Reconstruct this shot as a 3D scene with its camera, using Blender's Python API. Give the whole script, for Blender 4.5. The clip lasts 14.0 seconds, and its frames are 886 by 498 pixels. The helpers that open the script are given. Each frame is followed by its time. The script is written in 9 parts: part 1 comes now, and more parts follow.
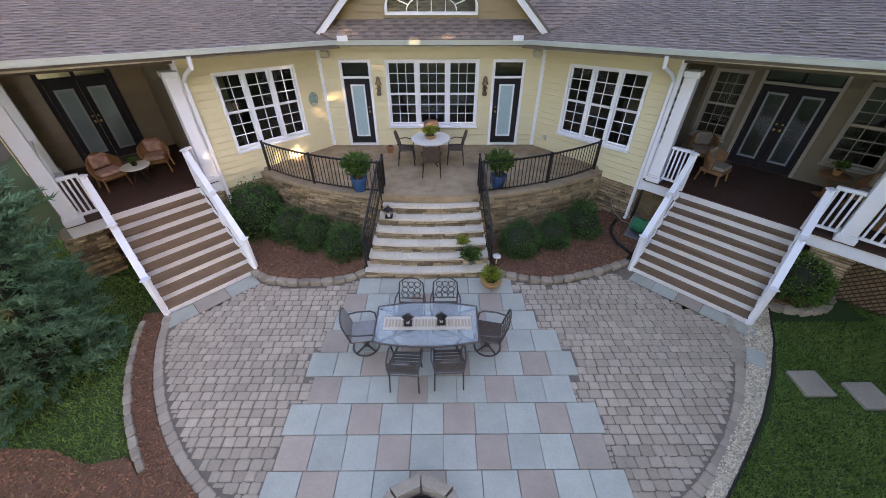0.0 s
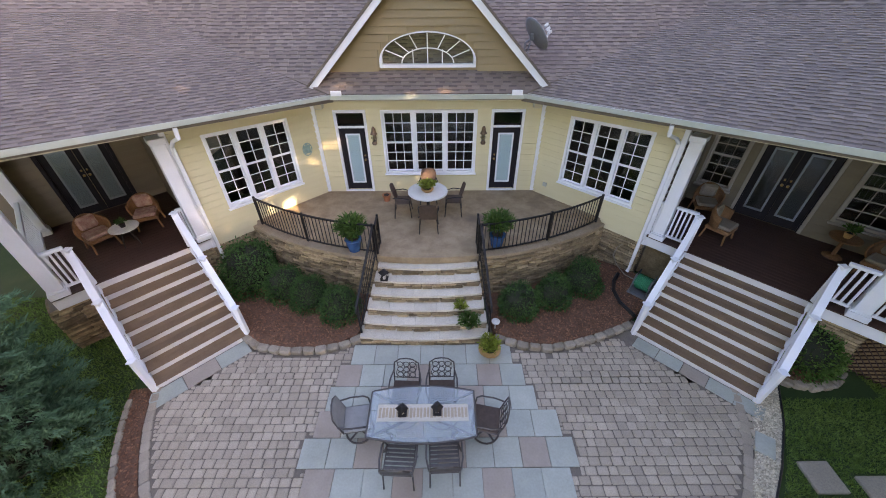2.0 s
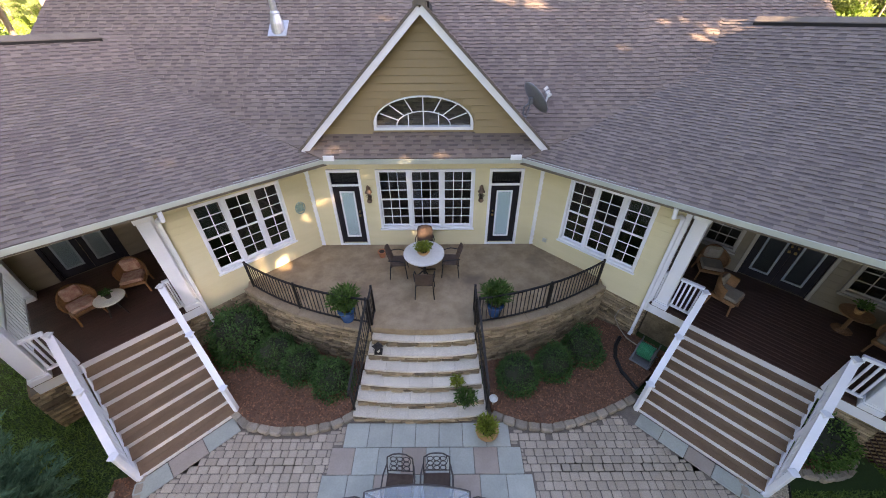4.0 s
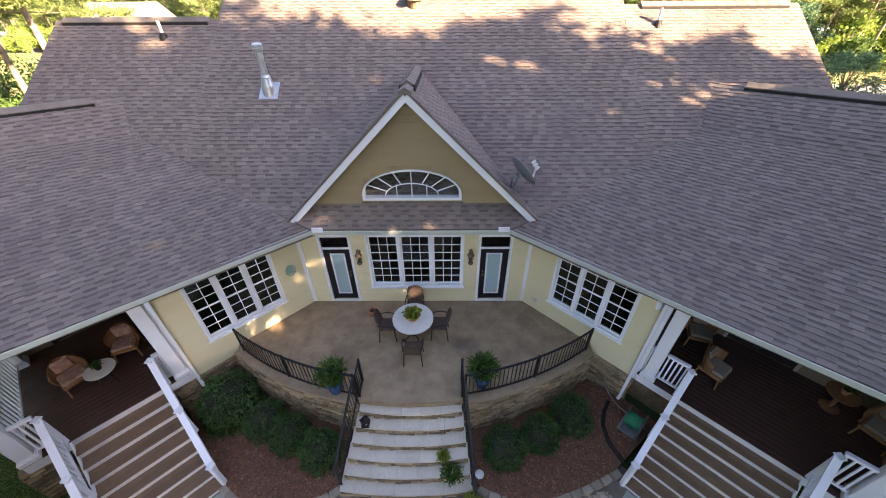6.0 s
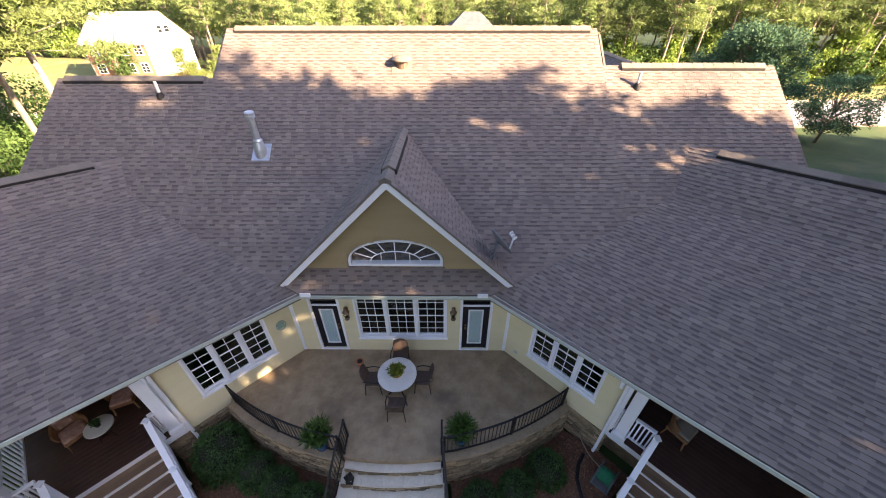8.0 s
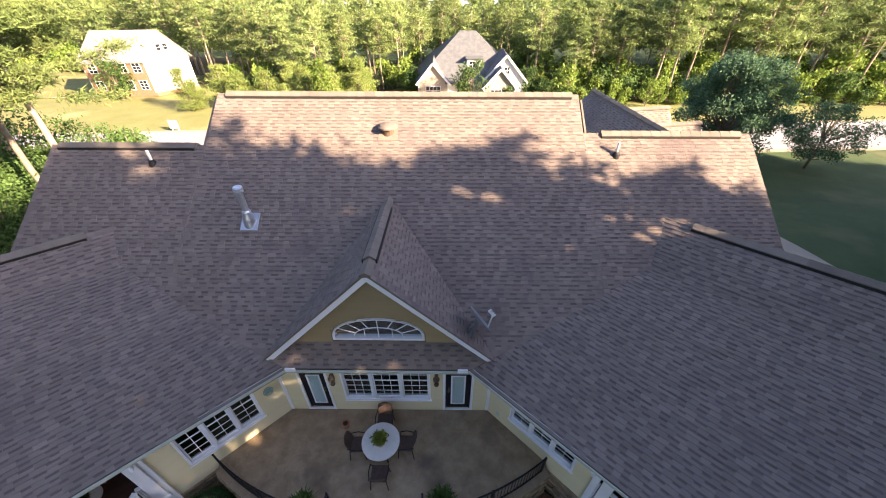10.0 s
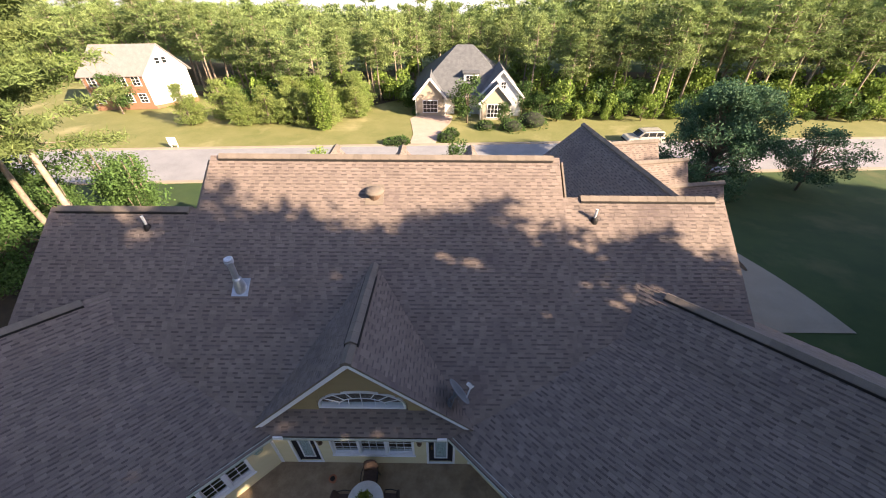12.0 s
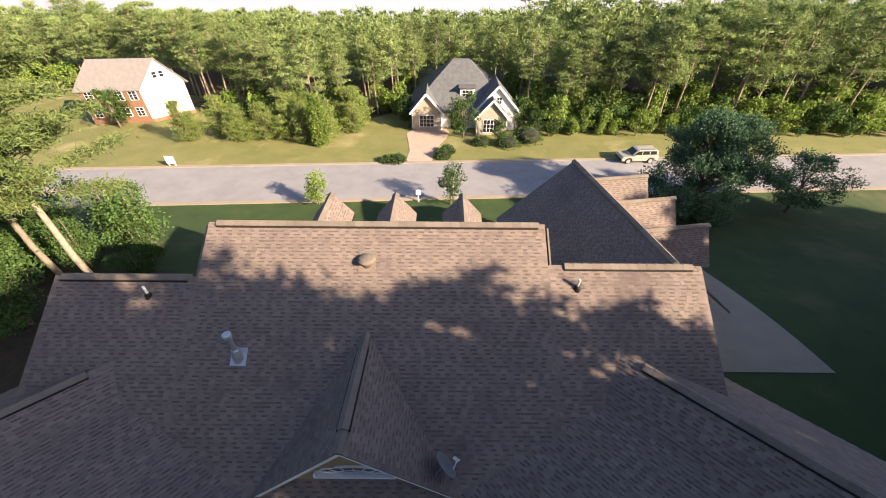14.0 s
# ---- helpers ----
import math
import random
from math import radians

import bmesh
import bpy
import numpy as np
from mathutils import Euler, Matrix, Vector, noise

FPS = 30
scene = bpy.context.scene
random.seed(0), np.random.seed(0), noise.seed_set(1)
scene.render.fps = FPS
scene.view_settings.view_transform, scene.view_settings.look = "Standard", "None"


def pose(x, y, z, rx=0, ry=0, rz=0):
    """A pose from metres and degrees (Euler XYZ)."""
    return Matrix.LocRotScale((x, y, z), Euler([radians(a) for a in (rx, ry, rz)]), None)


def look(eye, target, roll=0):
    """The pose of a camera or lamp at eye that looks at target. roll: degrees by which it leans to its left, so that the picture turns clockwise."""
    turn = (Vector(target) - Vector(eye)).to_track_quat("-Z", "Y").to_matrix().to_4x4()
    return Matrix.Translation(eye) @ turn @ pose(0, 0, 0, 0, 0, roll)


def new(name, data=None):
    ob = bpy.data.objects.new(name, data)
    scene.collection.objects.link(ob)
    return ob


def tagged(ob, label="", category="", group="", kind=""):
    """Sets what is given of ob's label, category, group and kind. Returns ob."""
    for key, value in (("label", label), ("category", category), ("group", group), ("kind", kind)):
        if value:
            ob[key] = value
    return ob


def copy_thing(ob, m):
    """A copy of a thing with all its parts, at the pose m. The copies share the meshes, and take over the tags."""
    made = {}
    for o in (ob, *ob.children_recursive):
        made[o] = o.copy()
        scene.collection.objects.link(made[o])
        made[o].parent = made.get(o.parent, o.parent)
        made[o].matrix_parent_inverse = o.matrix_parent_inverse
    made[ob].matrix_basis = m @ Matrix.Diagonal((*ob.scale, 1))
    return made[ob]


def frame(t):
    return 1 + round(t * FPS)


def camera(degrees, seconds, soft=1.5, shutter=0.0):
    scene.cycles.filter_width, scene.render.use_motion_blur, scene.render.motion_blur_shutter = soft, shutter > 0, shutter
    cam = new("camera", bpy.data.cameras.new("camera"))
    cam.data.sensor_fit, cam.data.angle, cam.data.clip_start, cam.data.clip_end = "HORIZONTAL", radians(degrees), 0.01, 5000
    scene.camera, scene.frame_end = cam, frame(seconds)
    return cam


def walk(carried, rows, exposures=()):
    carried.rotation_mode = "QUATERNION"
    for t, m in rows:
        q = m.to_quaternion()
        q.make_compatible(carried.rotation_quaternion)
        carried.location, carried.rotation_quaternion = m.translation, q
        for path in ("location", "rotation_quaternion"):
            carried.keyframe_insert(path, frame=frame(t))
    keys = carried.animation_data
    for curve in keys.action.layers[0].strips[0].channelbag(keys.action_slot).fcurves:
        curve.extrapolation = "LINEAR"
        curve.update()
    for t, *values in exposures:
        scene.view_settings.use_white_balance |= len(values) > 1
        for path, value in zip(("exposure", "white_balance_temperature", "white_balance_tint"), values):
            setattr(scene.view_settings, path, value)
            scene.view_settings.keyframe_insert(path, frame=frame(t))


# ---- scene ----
cam = camera(100.0, 14.0, soft=1.0)
PATH = [
    (0, (0.341, -0.139, 5.876), (0.351, 1.448, 4.658), -0.0),
    (0.5, (0.36, 0.101, 6.127), (0.362, 1.685, 4.907), -0.1),
    (1, (0.389, 0.372, 6.39), (0.386, 1.955, 5.168), -0.3),
    (1.5, (0.426, 0.681, 6.652), (0.424, 2.263, 5.428), -0.3),
    (2, (0.449, 1.006, 6.925), (0.452, 2.587, 5.701), -0.3),
    (2.5, (0.468, 1.311, 7.182), (0.477, 2.894, 5.96), -0.3),
    (3, (0.487, 1.616, 7.456), (0.496, 3.199, 6.234), -0.3),
    (5.5, (0.791, 3.053, 9.045), (0.778, 4.634, 7.82), -0.4),
    (6, (0.907, 3.26, 9.418), (0.896, 4.84, 8.192), -0.4),
    (6.5, (1.025, 3.432, 9.796), (1.013, 5.01, 8.568), -0.4),
    (7, (1.17, 3.611, 10.193), (1.153, 5.185, 8.959), -0.4),
    (7.5, (1.285, 3.78, 10.61), (1.266, 5.35, 9.372), -0.3),
    (8, (1.383, 3.95, 11.018), (1.367, 5.521, 9.78), -0.1),
    (10.5, (1.959, 5.121, 13.111), (1.947, 6.702, 11.887), 0.1),
    (11, (2.084, 5.344, 13.56), (2.068, 6.925, 12.335), 0.1),
    (11.5, (2.203, 5.57, 14.049), (2.189, 7.147, 12.819), 0.2),
    (12, (2.346, 5.801, 14.56), (2.332, 7.375, 13.326), 0.2),
    (12.5, (2.46, 6.066, 15.112), (2.448, 7.636, 13.873), 0.3),
    (13, (2.532, 6.345, 15.666), (2.521, 7.911, 14.422), 0.4),
    (13.5, (2.604, 6.59, 16.233), (2.594, 8.153, 14.985), 0.3),
    (14, (2.639, 6.876, 16.747), (2.632, 8.437, 15.497), 0.3),
]
EXPOSURES = [(0.0, 4.42, 7800, 28), (3.0, 4.42, 7800, 29), (5.5, 4.05, 7400, 27), (8.0, 3.58, 7050, 27), (10.5, 3.06, 6650, 25), (14.0, 2.25, 6450, 22)]
walk(cam, [(t, look(eye, target, roll)) for t, eye, target, roll in PATH], EXPOSURES)

# ---------------------------------------------------------------- light
SUN_FROM = Vector((0.86, -0.51, 0.0)).normalized()
SUN_EL = radians(25)
world = bpy.data.worlds.new("sky")
scene.world = world
world.use_nodes = True
wn = world.node_tree
sky = wn.nodes.new("ShaderNodeTexSky")
sky.sky_type, sky.sun_disc, sky.sun_elevation = "NISHITA", False, SUN_EL
sky.sun_rotation = math.atan2(SUN_FROM.x, SUN_FROM.y)
sky.air_density, sky.dust_density, sky.ozone_density = 1.0, 1.4, 2.0
wn.nodes["Background"].inputs["Strength"].default_value = 0.05
wn.links.new(sky.outputs[0], wn.nodes["Background"].inputs["Color"])
sun = new("sun", bpy.data.lights.new("sun", "SUN"))
sun.data.energy, sun.data.angle, sun.data.color = 3.7, radians(0.6), (1.0, 0.83, 0.56)
sun.matrix_world = look((0, 0, 40), Vector((0, 0, 40)) - (SUN_FROM * math.cos(SUN_EL) + Vector((0, 0, math.sin(SUN_EL)))))

# ---------------------------------------------------------------- mesh helpers
R2 = math.sqrt(2)
CX = 0.1
TERR = 1.36      # terrace floor
PORCH = 1.45     # porch floors
EAVE = 4.35      # gutter line
WALL_Y = 11.15


def f_centre(s, o, z):
    return (s, WALL_Y - o, z)


WING_RISE = 0.061    # wing heights grow away from the centre, to fit the camera's view


def wing_z(s, z):
    return z + WING_RISE * max(0.0, s - 0.75) * min(1.0, max(0.0, (z - PORCH) / (EAVE - PORCH)))


def right_plan(s, o, z):
    return (3.2 + (s - o) / R2, WALL_Y - (s + o) / R2, z)


def left_plan(s, o, z):
    return (-3.0 - (s - o) / R2, WALL_Y - (s + o) / R2, z)


def f_right(s, o, z):
    return right_plan(s, o, wing_z(s, z))


def f_left(s, o, z):
    return left_plan(s, o, wing_z(s, z))


def f_world(x, y, z):
    return (x, y, z)


class Shape:
    """Points and faces of one mesh, in world metres."""

    def __init__(self):
        self.v, self.f = [], []

    def add(self, pts, faces):
        n = len(self.v)
        self.v.extend(tuple(p) for p in pts)
        self.f.extend(tuple(n + i for i in f) for f in faces)
        return self

    def box(self, a, b, f=f_world, c=0.0):
        x0, y0, z0 = (min(p, q) for p, q in zip(a, b))
        x1, y1, z1 = (max(p, q) for p, q in zip(a, b))
        if c <= 0:
            p = [f(x, y, z) for z in (z0, z1) for x, y in ((x0, y0), (x1, y0), (x1, y1), (x0, y1))]
            return self.add(p, [(0, 3, 2, 1), (4, 5, 6, 7), (0, 1, 5, 4), (1, 2, 6, 5), (2, 3, 7, 6), (3, 0, 4, 7)])
        c = min(c, (x1 - x0) * 0.45, (y1 - y0) * 0.45, (z1 - z0) * 0.45)
        p, idx = [], {}
        for i, x in enumerate((x0, x1)):
            for j, y in enumerate((y0, y1)):
                for k, z in enumerate((z0, z1)):
                    sx, sy, sz = (c if i == 0 else -c), (c if j == 0 else -c), (c if k == 0 else -c)
                    for ax, q in enumerate(((x, y + sy, z + sz), (x + sx, y, z + sz), (x + sx, y + sy, z))):
                        idx[i, j, k, ax] = len(p)
                        p.append(f(*q))
        F = []
        for i in (0, 1):
            F.append([idx[i, j, k, 0] for j, k in ((0, 0), (1, 0), (1, 1), (0, 1))])
            F.append([idx[j, i, k, 1] for j, k in ((0, 0), (1, 0), (1, 1), (0, 1))])
            F.append([idx[j, k, i, 2] for j, k in ((0, 0), (1, 0), (1, 1), (0, 1))])
            for j in (0, 1):
                F.append([idx[0, i, j, 1], idx[1, i, j, 1], idx[1, i, j, 2], idx[0, i, j, 2]])
                F.append([idx[i, 0, j, 0], idx[i, 1, j, 0], idx[i, 1, j, 2], idx[i, 0, j, 2]])
                F.append([idx[i, j, 0, 0], idx[i, j, 1, 0], idx[i, j, 1, 1], idx[i, j, 0, 1]])
                for k in (0, 1):
                    F.append([idx[i, j, k, 0], idx[i, j, k, 1], idx[i, j, k, 2]])
        return self.add(p, F)

    def prism(self, poly, z0, z1, f=f_world):
        n = len(poly)
        p = [f(x, y, z0) for x, y in poly] + [f(x, y, z1) for x, y in poly]
        return self.add(p, [tuple(range(n - 1, -1, -1)), tuple(range(n, 2 * n))] + [(i, (i + 1) % n, n + (i + 1) % n, n + i) for i in range(n)])

    def slab(self, top, down):
        """A thick sheet: the polygon top and the same moved down."""
        n = len(top)
        p = [tuple(q) for q in top] + [(x, y, z - down) for x, y, z in top]
        return self.add(p, [tuple(range(n)), tuple(range(2 * n - 1, n - 1, -1))] + [(i, n + i, n + (i + 1) % n, (i + 1) % n) for i in range(n)])

    def tube(self, path, r, n=8, caps=True):
        path = [Vector(p) for p in path]
        rs = r if isinstance(r, (list, tuple)) else [r] * len(path)
        base = len(self.v)
        side = None
        for i, p in enumerate(path):
            d = (path[min(i + 1, len(path) - 1)] - path[max(i - 1, 0)]).normalized()
            if side is None:
                side = d.orthogonal().normalized()
            side = (side - d * side.dot(d)).normalized()
            up = d.cross(side)
            for k in range(n):
                a = 2 * math.pi * k / n
                self.v.append(tuple(p + (side * math.cos(a) + up * math.sin(a)) * rs[i]))
        for i in range(len(path) - 1):
            for k in range(n):
                a, b = base + i * n + k, base + i * n + (k + 1) % n
                self.f.append((a, b, b + n, a + n))
        if caps:
            self.f.append(tuple(base + k for k in range(n - 1, -1, -1)))
            self.f.append(tuple(base + (len(path) - 1) * n + k for k in range(n)))
        return self

    def bar(self, a, b, w, h, up=(0, 0, 1)):
        """A straight bar of width w and height h from a to b."""
        a, b = Vector(a), Vector(b)
        d = (b - a).normalized()
        s = d.cross(Vector(up)).normalized() * (w / 2)
        u = s.cross(d).normalized() * (h / 2)
        p = [e + i * s + j * u for e in (a, b) for i, j in ((-1, -1), (1, -1), (1, 1), (-1, 1))]
        return self.add(p, [(0, 3, 2, 1), (4, 5, 6, 7), (0, 1, 5, 4), (1, 2, 6, 5), (2, 3, 7, 6), (3, 0, 4, 7)])

    def lathe(self, prof, centre=(0, 0, 0), n=16):
        cx, cy, cz = centre
        base = len(self.v)
        for r, z in prof:
            for k in range(n):
                a = 2 * math.pi * k / n
                self.v.append((cx + r * math.cos(a), cy + r * math.sin(a), cz + z))
        for i in range(len(prof) - 1):
            for k in range(n):
                a, b = base + i * n + k, base + i * n + (k + 1) % n
                self.f.append((a, b, b + n, a + n))
        self.f.append(tuple(base + k for k in range(n - 1, -1, -1)))
        self.f.append(tuple(base + (len(prof) - 1) * n + k for k in range(n)))
        return self


def thing(name, at=(0, 0, 0), label="", category="", group="", kind=""):
    ob = new(name)
    ob.location = at
    ob["at"] = list(at)
    return tagged(ob, label, category, group, kind)


def origin(ob):
    p = Vector((0, 0, 0))
    while ob is not None:
        p = p + Vector(ob.location)
        ob = ob.parent
    return p


def mesh_of(name, shape, mat, off=Vector((0, 0, 0)), smooth=False, recalc=True):
    me = bpy.data.meshes.new(name)
    me.from_pydata([(x - off.x, y - off.y, z - off.z) for x, y, z in shape.v], [], shape.f)
    if recalc:
        bm = bmesh.new()
        bm.from_mesh(me)
        bmesh.ops.recalc_face_normals(bm, faces=bm.faces)
        bm.to_mesh(me)
        bm.free()
    if smooth:
        me.shade_smooth()
    me.materials.append(mat)
    return me


def part(name, shape, mat, parent=None, label="", smooth=False, recalc=True):
    """One mesh object; shape is in world metres."""
    ob = new(name, mesh_of(name, shape, mat, origin(parent) if parent else Vector((0, 0, 0)), smooth, recalc))
    if parent:
        ob.parent = parent
    if label:
        ob["label"] = label
    return ob


def solid(name, shape, mat, label="", category="", group="", kind="", smooth=False, recalc=True):
    return tagged(part(name, shape, mat, None, "", smooth, recalc), label, category, group, kind)


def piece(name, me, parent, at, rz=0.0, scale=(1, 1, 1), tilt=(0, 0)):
    """A piece on shared mesh data, at a place in the world."""
    ob = new(name, me)
    ob.parent = parent
    ob.location = Vector(at) - origin(parent)
    ob.rotation_euler = (tilt[0], tilt[1], rz)
    ob.scale = scale
    return ob


# ---------------------------------------------------------------- materials
def surf(name, c1, c2, scale=3.0, rough=0.8, bump=0.1, bscale=40.0, metal=0.0, island=0.0, rand=0.0, c3=None, s3=0.6, spec=0.4, stretch=None, amount=0.5, fine_dark=0.35, flecks=""):
    m = bpy.data.materials.new(name)
    m.use_nodes = True
    nt = m.node_tree
    N, K = nt.nodes, nt.links
    bsdf = N["Principled BSDF"]
    geo = N.new("ShaderNodeNewGeometry")
    pos = geo.outputs["Position"]
    if stretch:
        mp = N.new("ShaderNodeVectorMath")
        mp.operation = "MULTIPLY"
        mp.inputs[1].default_value = stretch
        K.new(pos, mp.inputs[0])
        pos = mp.outputs[0]

    def tex(sc, detail=4.0):
        t = N.new("ShaderNodeTexNoise")
        t.inputs["Scale"].default_value, t.inputs["Detail"].default_value, t.inputs["Roughness"].default_value = sc, detail, 0.6
        K.new(pos, t.inputs["Vector"])
        return t.outputs["Fac"]

    def mix(fac, a, b, kind="MIX"):
        x = N.new("ShaderNodeMix")
        x.data_type, x.blend_type = "RGBA", kind
        for sock, val in ((x.inputs["Factor"], fac), (x.inputs[6], a), (x.inputs[7], b)):
            if isinstance(val, (tuple, list)):
                sock.default_value = (*val, 1)
            elif isinstance(val, float):
                sock.default_value = val
            else:
                K.new(val, sock)
        return x.outputs[2]

    def ramp(v, lo, hi):
        r = N.new("ShaderNodeMapRange")
        r.inputs["From Min"].default_value, r.inputs["From Max"].default_value = lo, hi
        K.new(v, r.inputs["Value"])
        return r.outputs["Result"]

    col = mix(ramp(tex(scale), 0.5 - amount * 0.5, 0.5 + amount * 0.5), c1, c2)
    fine = tex(bscale, 3.0)
    col = mix(ramp(fine, 0.25, 0.75), col, mix(fine_dark, col, (0, 0, 0)))
    if c3:
        col = mix(ramp(tex(s3, 5.0), 0.55, 0.72), col, c3)
    if island:
        v = ramp(geo.outputs["Random Per Island"], 0.0, 1.0)
        r = N.new("ShaderNodeMapRange")
        r.inputs["To Min"].default_value, r.inputs["To Max"].default_value = 1 - island, 1 + island
        K.new(v, r.inputs["Value"])
        col = mix(1.0, col, r.outputs["Result"], "MULTIPLY")
    if flecks:
        oi = N.new("ShaderNodeObjectInfo")
        src = geo.outputs["Random Per Island"] if flecks == "island" else oi.outputs["Random"]
        cut = N.new("ShaderNodeMapRange")
        cut.inputs["From Min"].default_value, cut.inputs["From Max"].default_value = 0.80, 0.86
        cut.inputs["To Min"].default_value, cut.inputs["To Max"].default_value = 1.02, 0.82
        K.new(src, cut.inputs["Value"])
        col = mix(1.0, col, cut.outputs["Result"], "MULTIPLY")
    if rand:
        oi = N.new("ShaderNodeObjectInfo")
        r = N.new("ShaderNodeMapRange")
        r.inputs["To Min"].default_value, r.inputs["To Max"].default_value = 1 - rand, 1 + rand
        K.new(oi.outputs["Random"], r.inputs["Value"])
        col = mix(1.0, col, r.outputs["Result"], "MULTIPLY")
    K.new(col, bsdf.inputs["Base Color"])
    bsdf.inputs["Roughness"].default_value, bsdf.inputs["Metallic"].default_value = rough, metal
    bsdf.inputs["Specular IOR Level"].default_value = spec
    if bump:
        b = N.new("ShaderNodeBump")
        b.inputs["Strength"].default_value, b.inputs["Distance"].default_value = bump, 0.01
        K.new(fine, b.inputs["Height"])
        K.new(b.outputs["Normal"], bsdf.inputs["Normal"])
    return m


def leafy(name, c1, c2, scale=1.5, gloss=0.5, rand=0.2):
    m = surf(name, c1, c2, scale, 0.75, 0.0, 8.0, island=0.35, rand=rand, spec=0.15 + gloss * 0.1)
    nt = m.node_tree
    bsdf = nt.nodes["Principled BSDF"]
    tr = nt.nodes.new("ShaderNodeBsdfTranslucent")
    mx = nt.nodes.new("ShaderNodeMixShader")
    mx.inputs[0].default_value = 0.3
    link = bsdf.inputs["Base Color"].links[0]
    nt.links.new(link.from_socket, tr.inputs["Color"])
    nt.links.new(bsdf.outputs[0], mx.inputs[1])
    nt.links.new(tr.outputs[0], mx.inputs[2])
    nt.links.new(mx.outputs[0], nt.nodes["Material Output"].inputs["Surface"])
    return m


def glass(name, tint=(0.9, 0.95, 0.95), rough=0.0):
    m = bpy.data.materials.new(name)
    m.use_nodes = True
    nt = m.node_tree
    nt.nodes.remove(nt.nodes["Principled BSDF"])
    tr, gl, mx, lw, pw, fr = (nt.nodes.new(k) for k in ("ShaderNodeBsdfTransparent", "ShaderNodeBsdfGlossy", "ShaderNodeMixShader", "ShaderNodeLayerWeight", "ShaderNodeMath", "ShaderNodeMath"))
    tr.inputs["Color"].default_value = (*tint, 1)
    gl.inputs["Roughness"].default_value = rough
    lw.inputs["Blend"].default_value = 0.5
    pw.operation, fr.operation = "POWER", "MULTIPLY_ADD"
    pw.inputs[1].default_value, fr.inputs[1].default_value, fr.inputs[2].default_value = 4.0, 0.9, 0.05
    nt.links.new(lw.outputs["Facing"], pw.inputs[0])
    nt.links.new(pw.outputs[0], fr.inputs[0])
    nt.links.new(fr.outputs[0], mx.inputs[0])
    nt.links.new(tr.outputs[0], mx.inputs[1])
    nt.links.new(gl.outputs[0], mx.inputs[2])
    nt.links.new(mx.outputs[0], nt.nodes["Material Output"].inputs["Surface"])
    return m


# Near lawn: green darkened to carry the garden's shade.
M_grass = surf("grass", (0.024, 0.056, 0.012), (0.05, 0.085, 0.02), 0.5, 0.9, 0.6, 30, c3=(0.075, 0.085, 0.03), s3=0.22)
# Far lawns: drier grass, also paler to carry the sunlight.
M_sunlit_dry_grass = surf("dry_grass", (0.15, 0.165, 0.045), (0.235, 0.225, 0.08), 0.35, 0.9, 0.6, 24, c3=(0.30, 0.265, 0.125), s3=0.15)
M_blade = leafy("grass_blades", (0.115, 0.215, 0.045), (0.195, 0.30, 0.075), 0.6, 0.6)
M_mulch = surf("mulch", (0.125, 0.06, 0.036), (0.225, 0.115, 0.07), 8, 0.95, 1.0, 60)
M_gravel = surf("gravel", (0.56, 0.47, 0.34), (0.75, 0.66, 0.50), 14, 0.9, 0.8, 60, island=0.4)
M_paver = surf("paver", (0.385, 0.312, 0.235), (0.475, 0.39, 0.298), 1.2, 0.85, 0.5, 70, island=0.13, rand=0.13)
M_sand = surf("joint_sand", (0.17, 0.138, 0.108), (0.235, 0.19, 0.15), 5, 0.95, 0.5, 90)
M_blue = surf("bluestone", (0.34, 0.355, 0.30), (0.43, 0.44, 0.375), 2.5, 0.6, 0.25, 30, rand=0.10, fine_dark=0.15)
M_brown = surf("brown_stone", (0.335, 0.27, 0.215), (0.41, 0.335, 0.27), 2.5, 0.65, 0.25, 30, rand=0.08, fine_dark=0.15)
M_ledge = surf("ledge_stone", (0.21, 0.145, 0.08), (0.42, 0.315, 0.19), 5.0, 0.85, 0.9, 25, rand=0.5)
M_cap = surf("stone_cap", (0.29, 0.21, 0.13), (0.40, 0.30, 0.195), 4, 0.8, 0.4, 60)
M_tread = surf("limestone_tread", (0.64, 0.56, 0.44), (0.75, 0.67, 0.54), 4, 0.75, 0.3, 50, rand=0.06)
M_aggr = surf("aggregate_floor", (0.28, 0.195, 0.115), (0.44, 0.325, 0.205), 2.2, 0.8, 0.6, 90, c3=(0.17, 0.12, 0.08), s3=0.9, amount=0.35)
M_edge = surf("edging_block", (0.27, 0.22, 0.165), (0.40, 0.335, 0.255), 5, 0.9, 0.6, 50, rand=0.2)
M_siding = surf("yellow_siding", (0.60, 0.53, 0.325), (0.65, 0.58, 0.37), 1.5, 0.6, 0.1, 60, stretch=(0.3, 0.3, 3.0), fine_dark=0.06)
# Yellow siding darkened so that the porch walls carry their shade.
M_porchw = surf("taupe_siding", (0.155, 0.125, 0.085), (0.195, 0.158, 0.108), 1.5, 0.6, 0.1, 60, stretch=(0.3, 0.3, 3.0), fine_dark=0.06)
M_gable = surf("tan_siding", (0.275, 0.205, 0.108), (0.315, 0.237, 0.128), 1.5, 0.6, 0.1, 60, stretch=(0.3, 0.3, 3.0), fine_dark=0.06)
# Ceiling brown kept dark: the porch's shade is in the colour.
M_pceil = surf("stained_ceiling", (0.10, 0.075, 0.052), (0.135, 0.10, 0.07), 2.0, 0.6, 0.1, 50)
M_white = surf("white_paint", (0.72, 0.73, 0.75), (0.79, 0.80, 0.82), 2.0, 0.45, 0.04, 50, fine_dark=0.04)
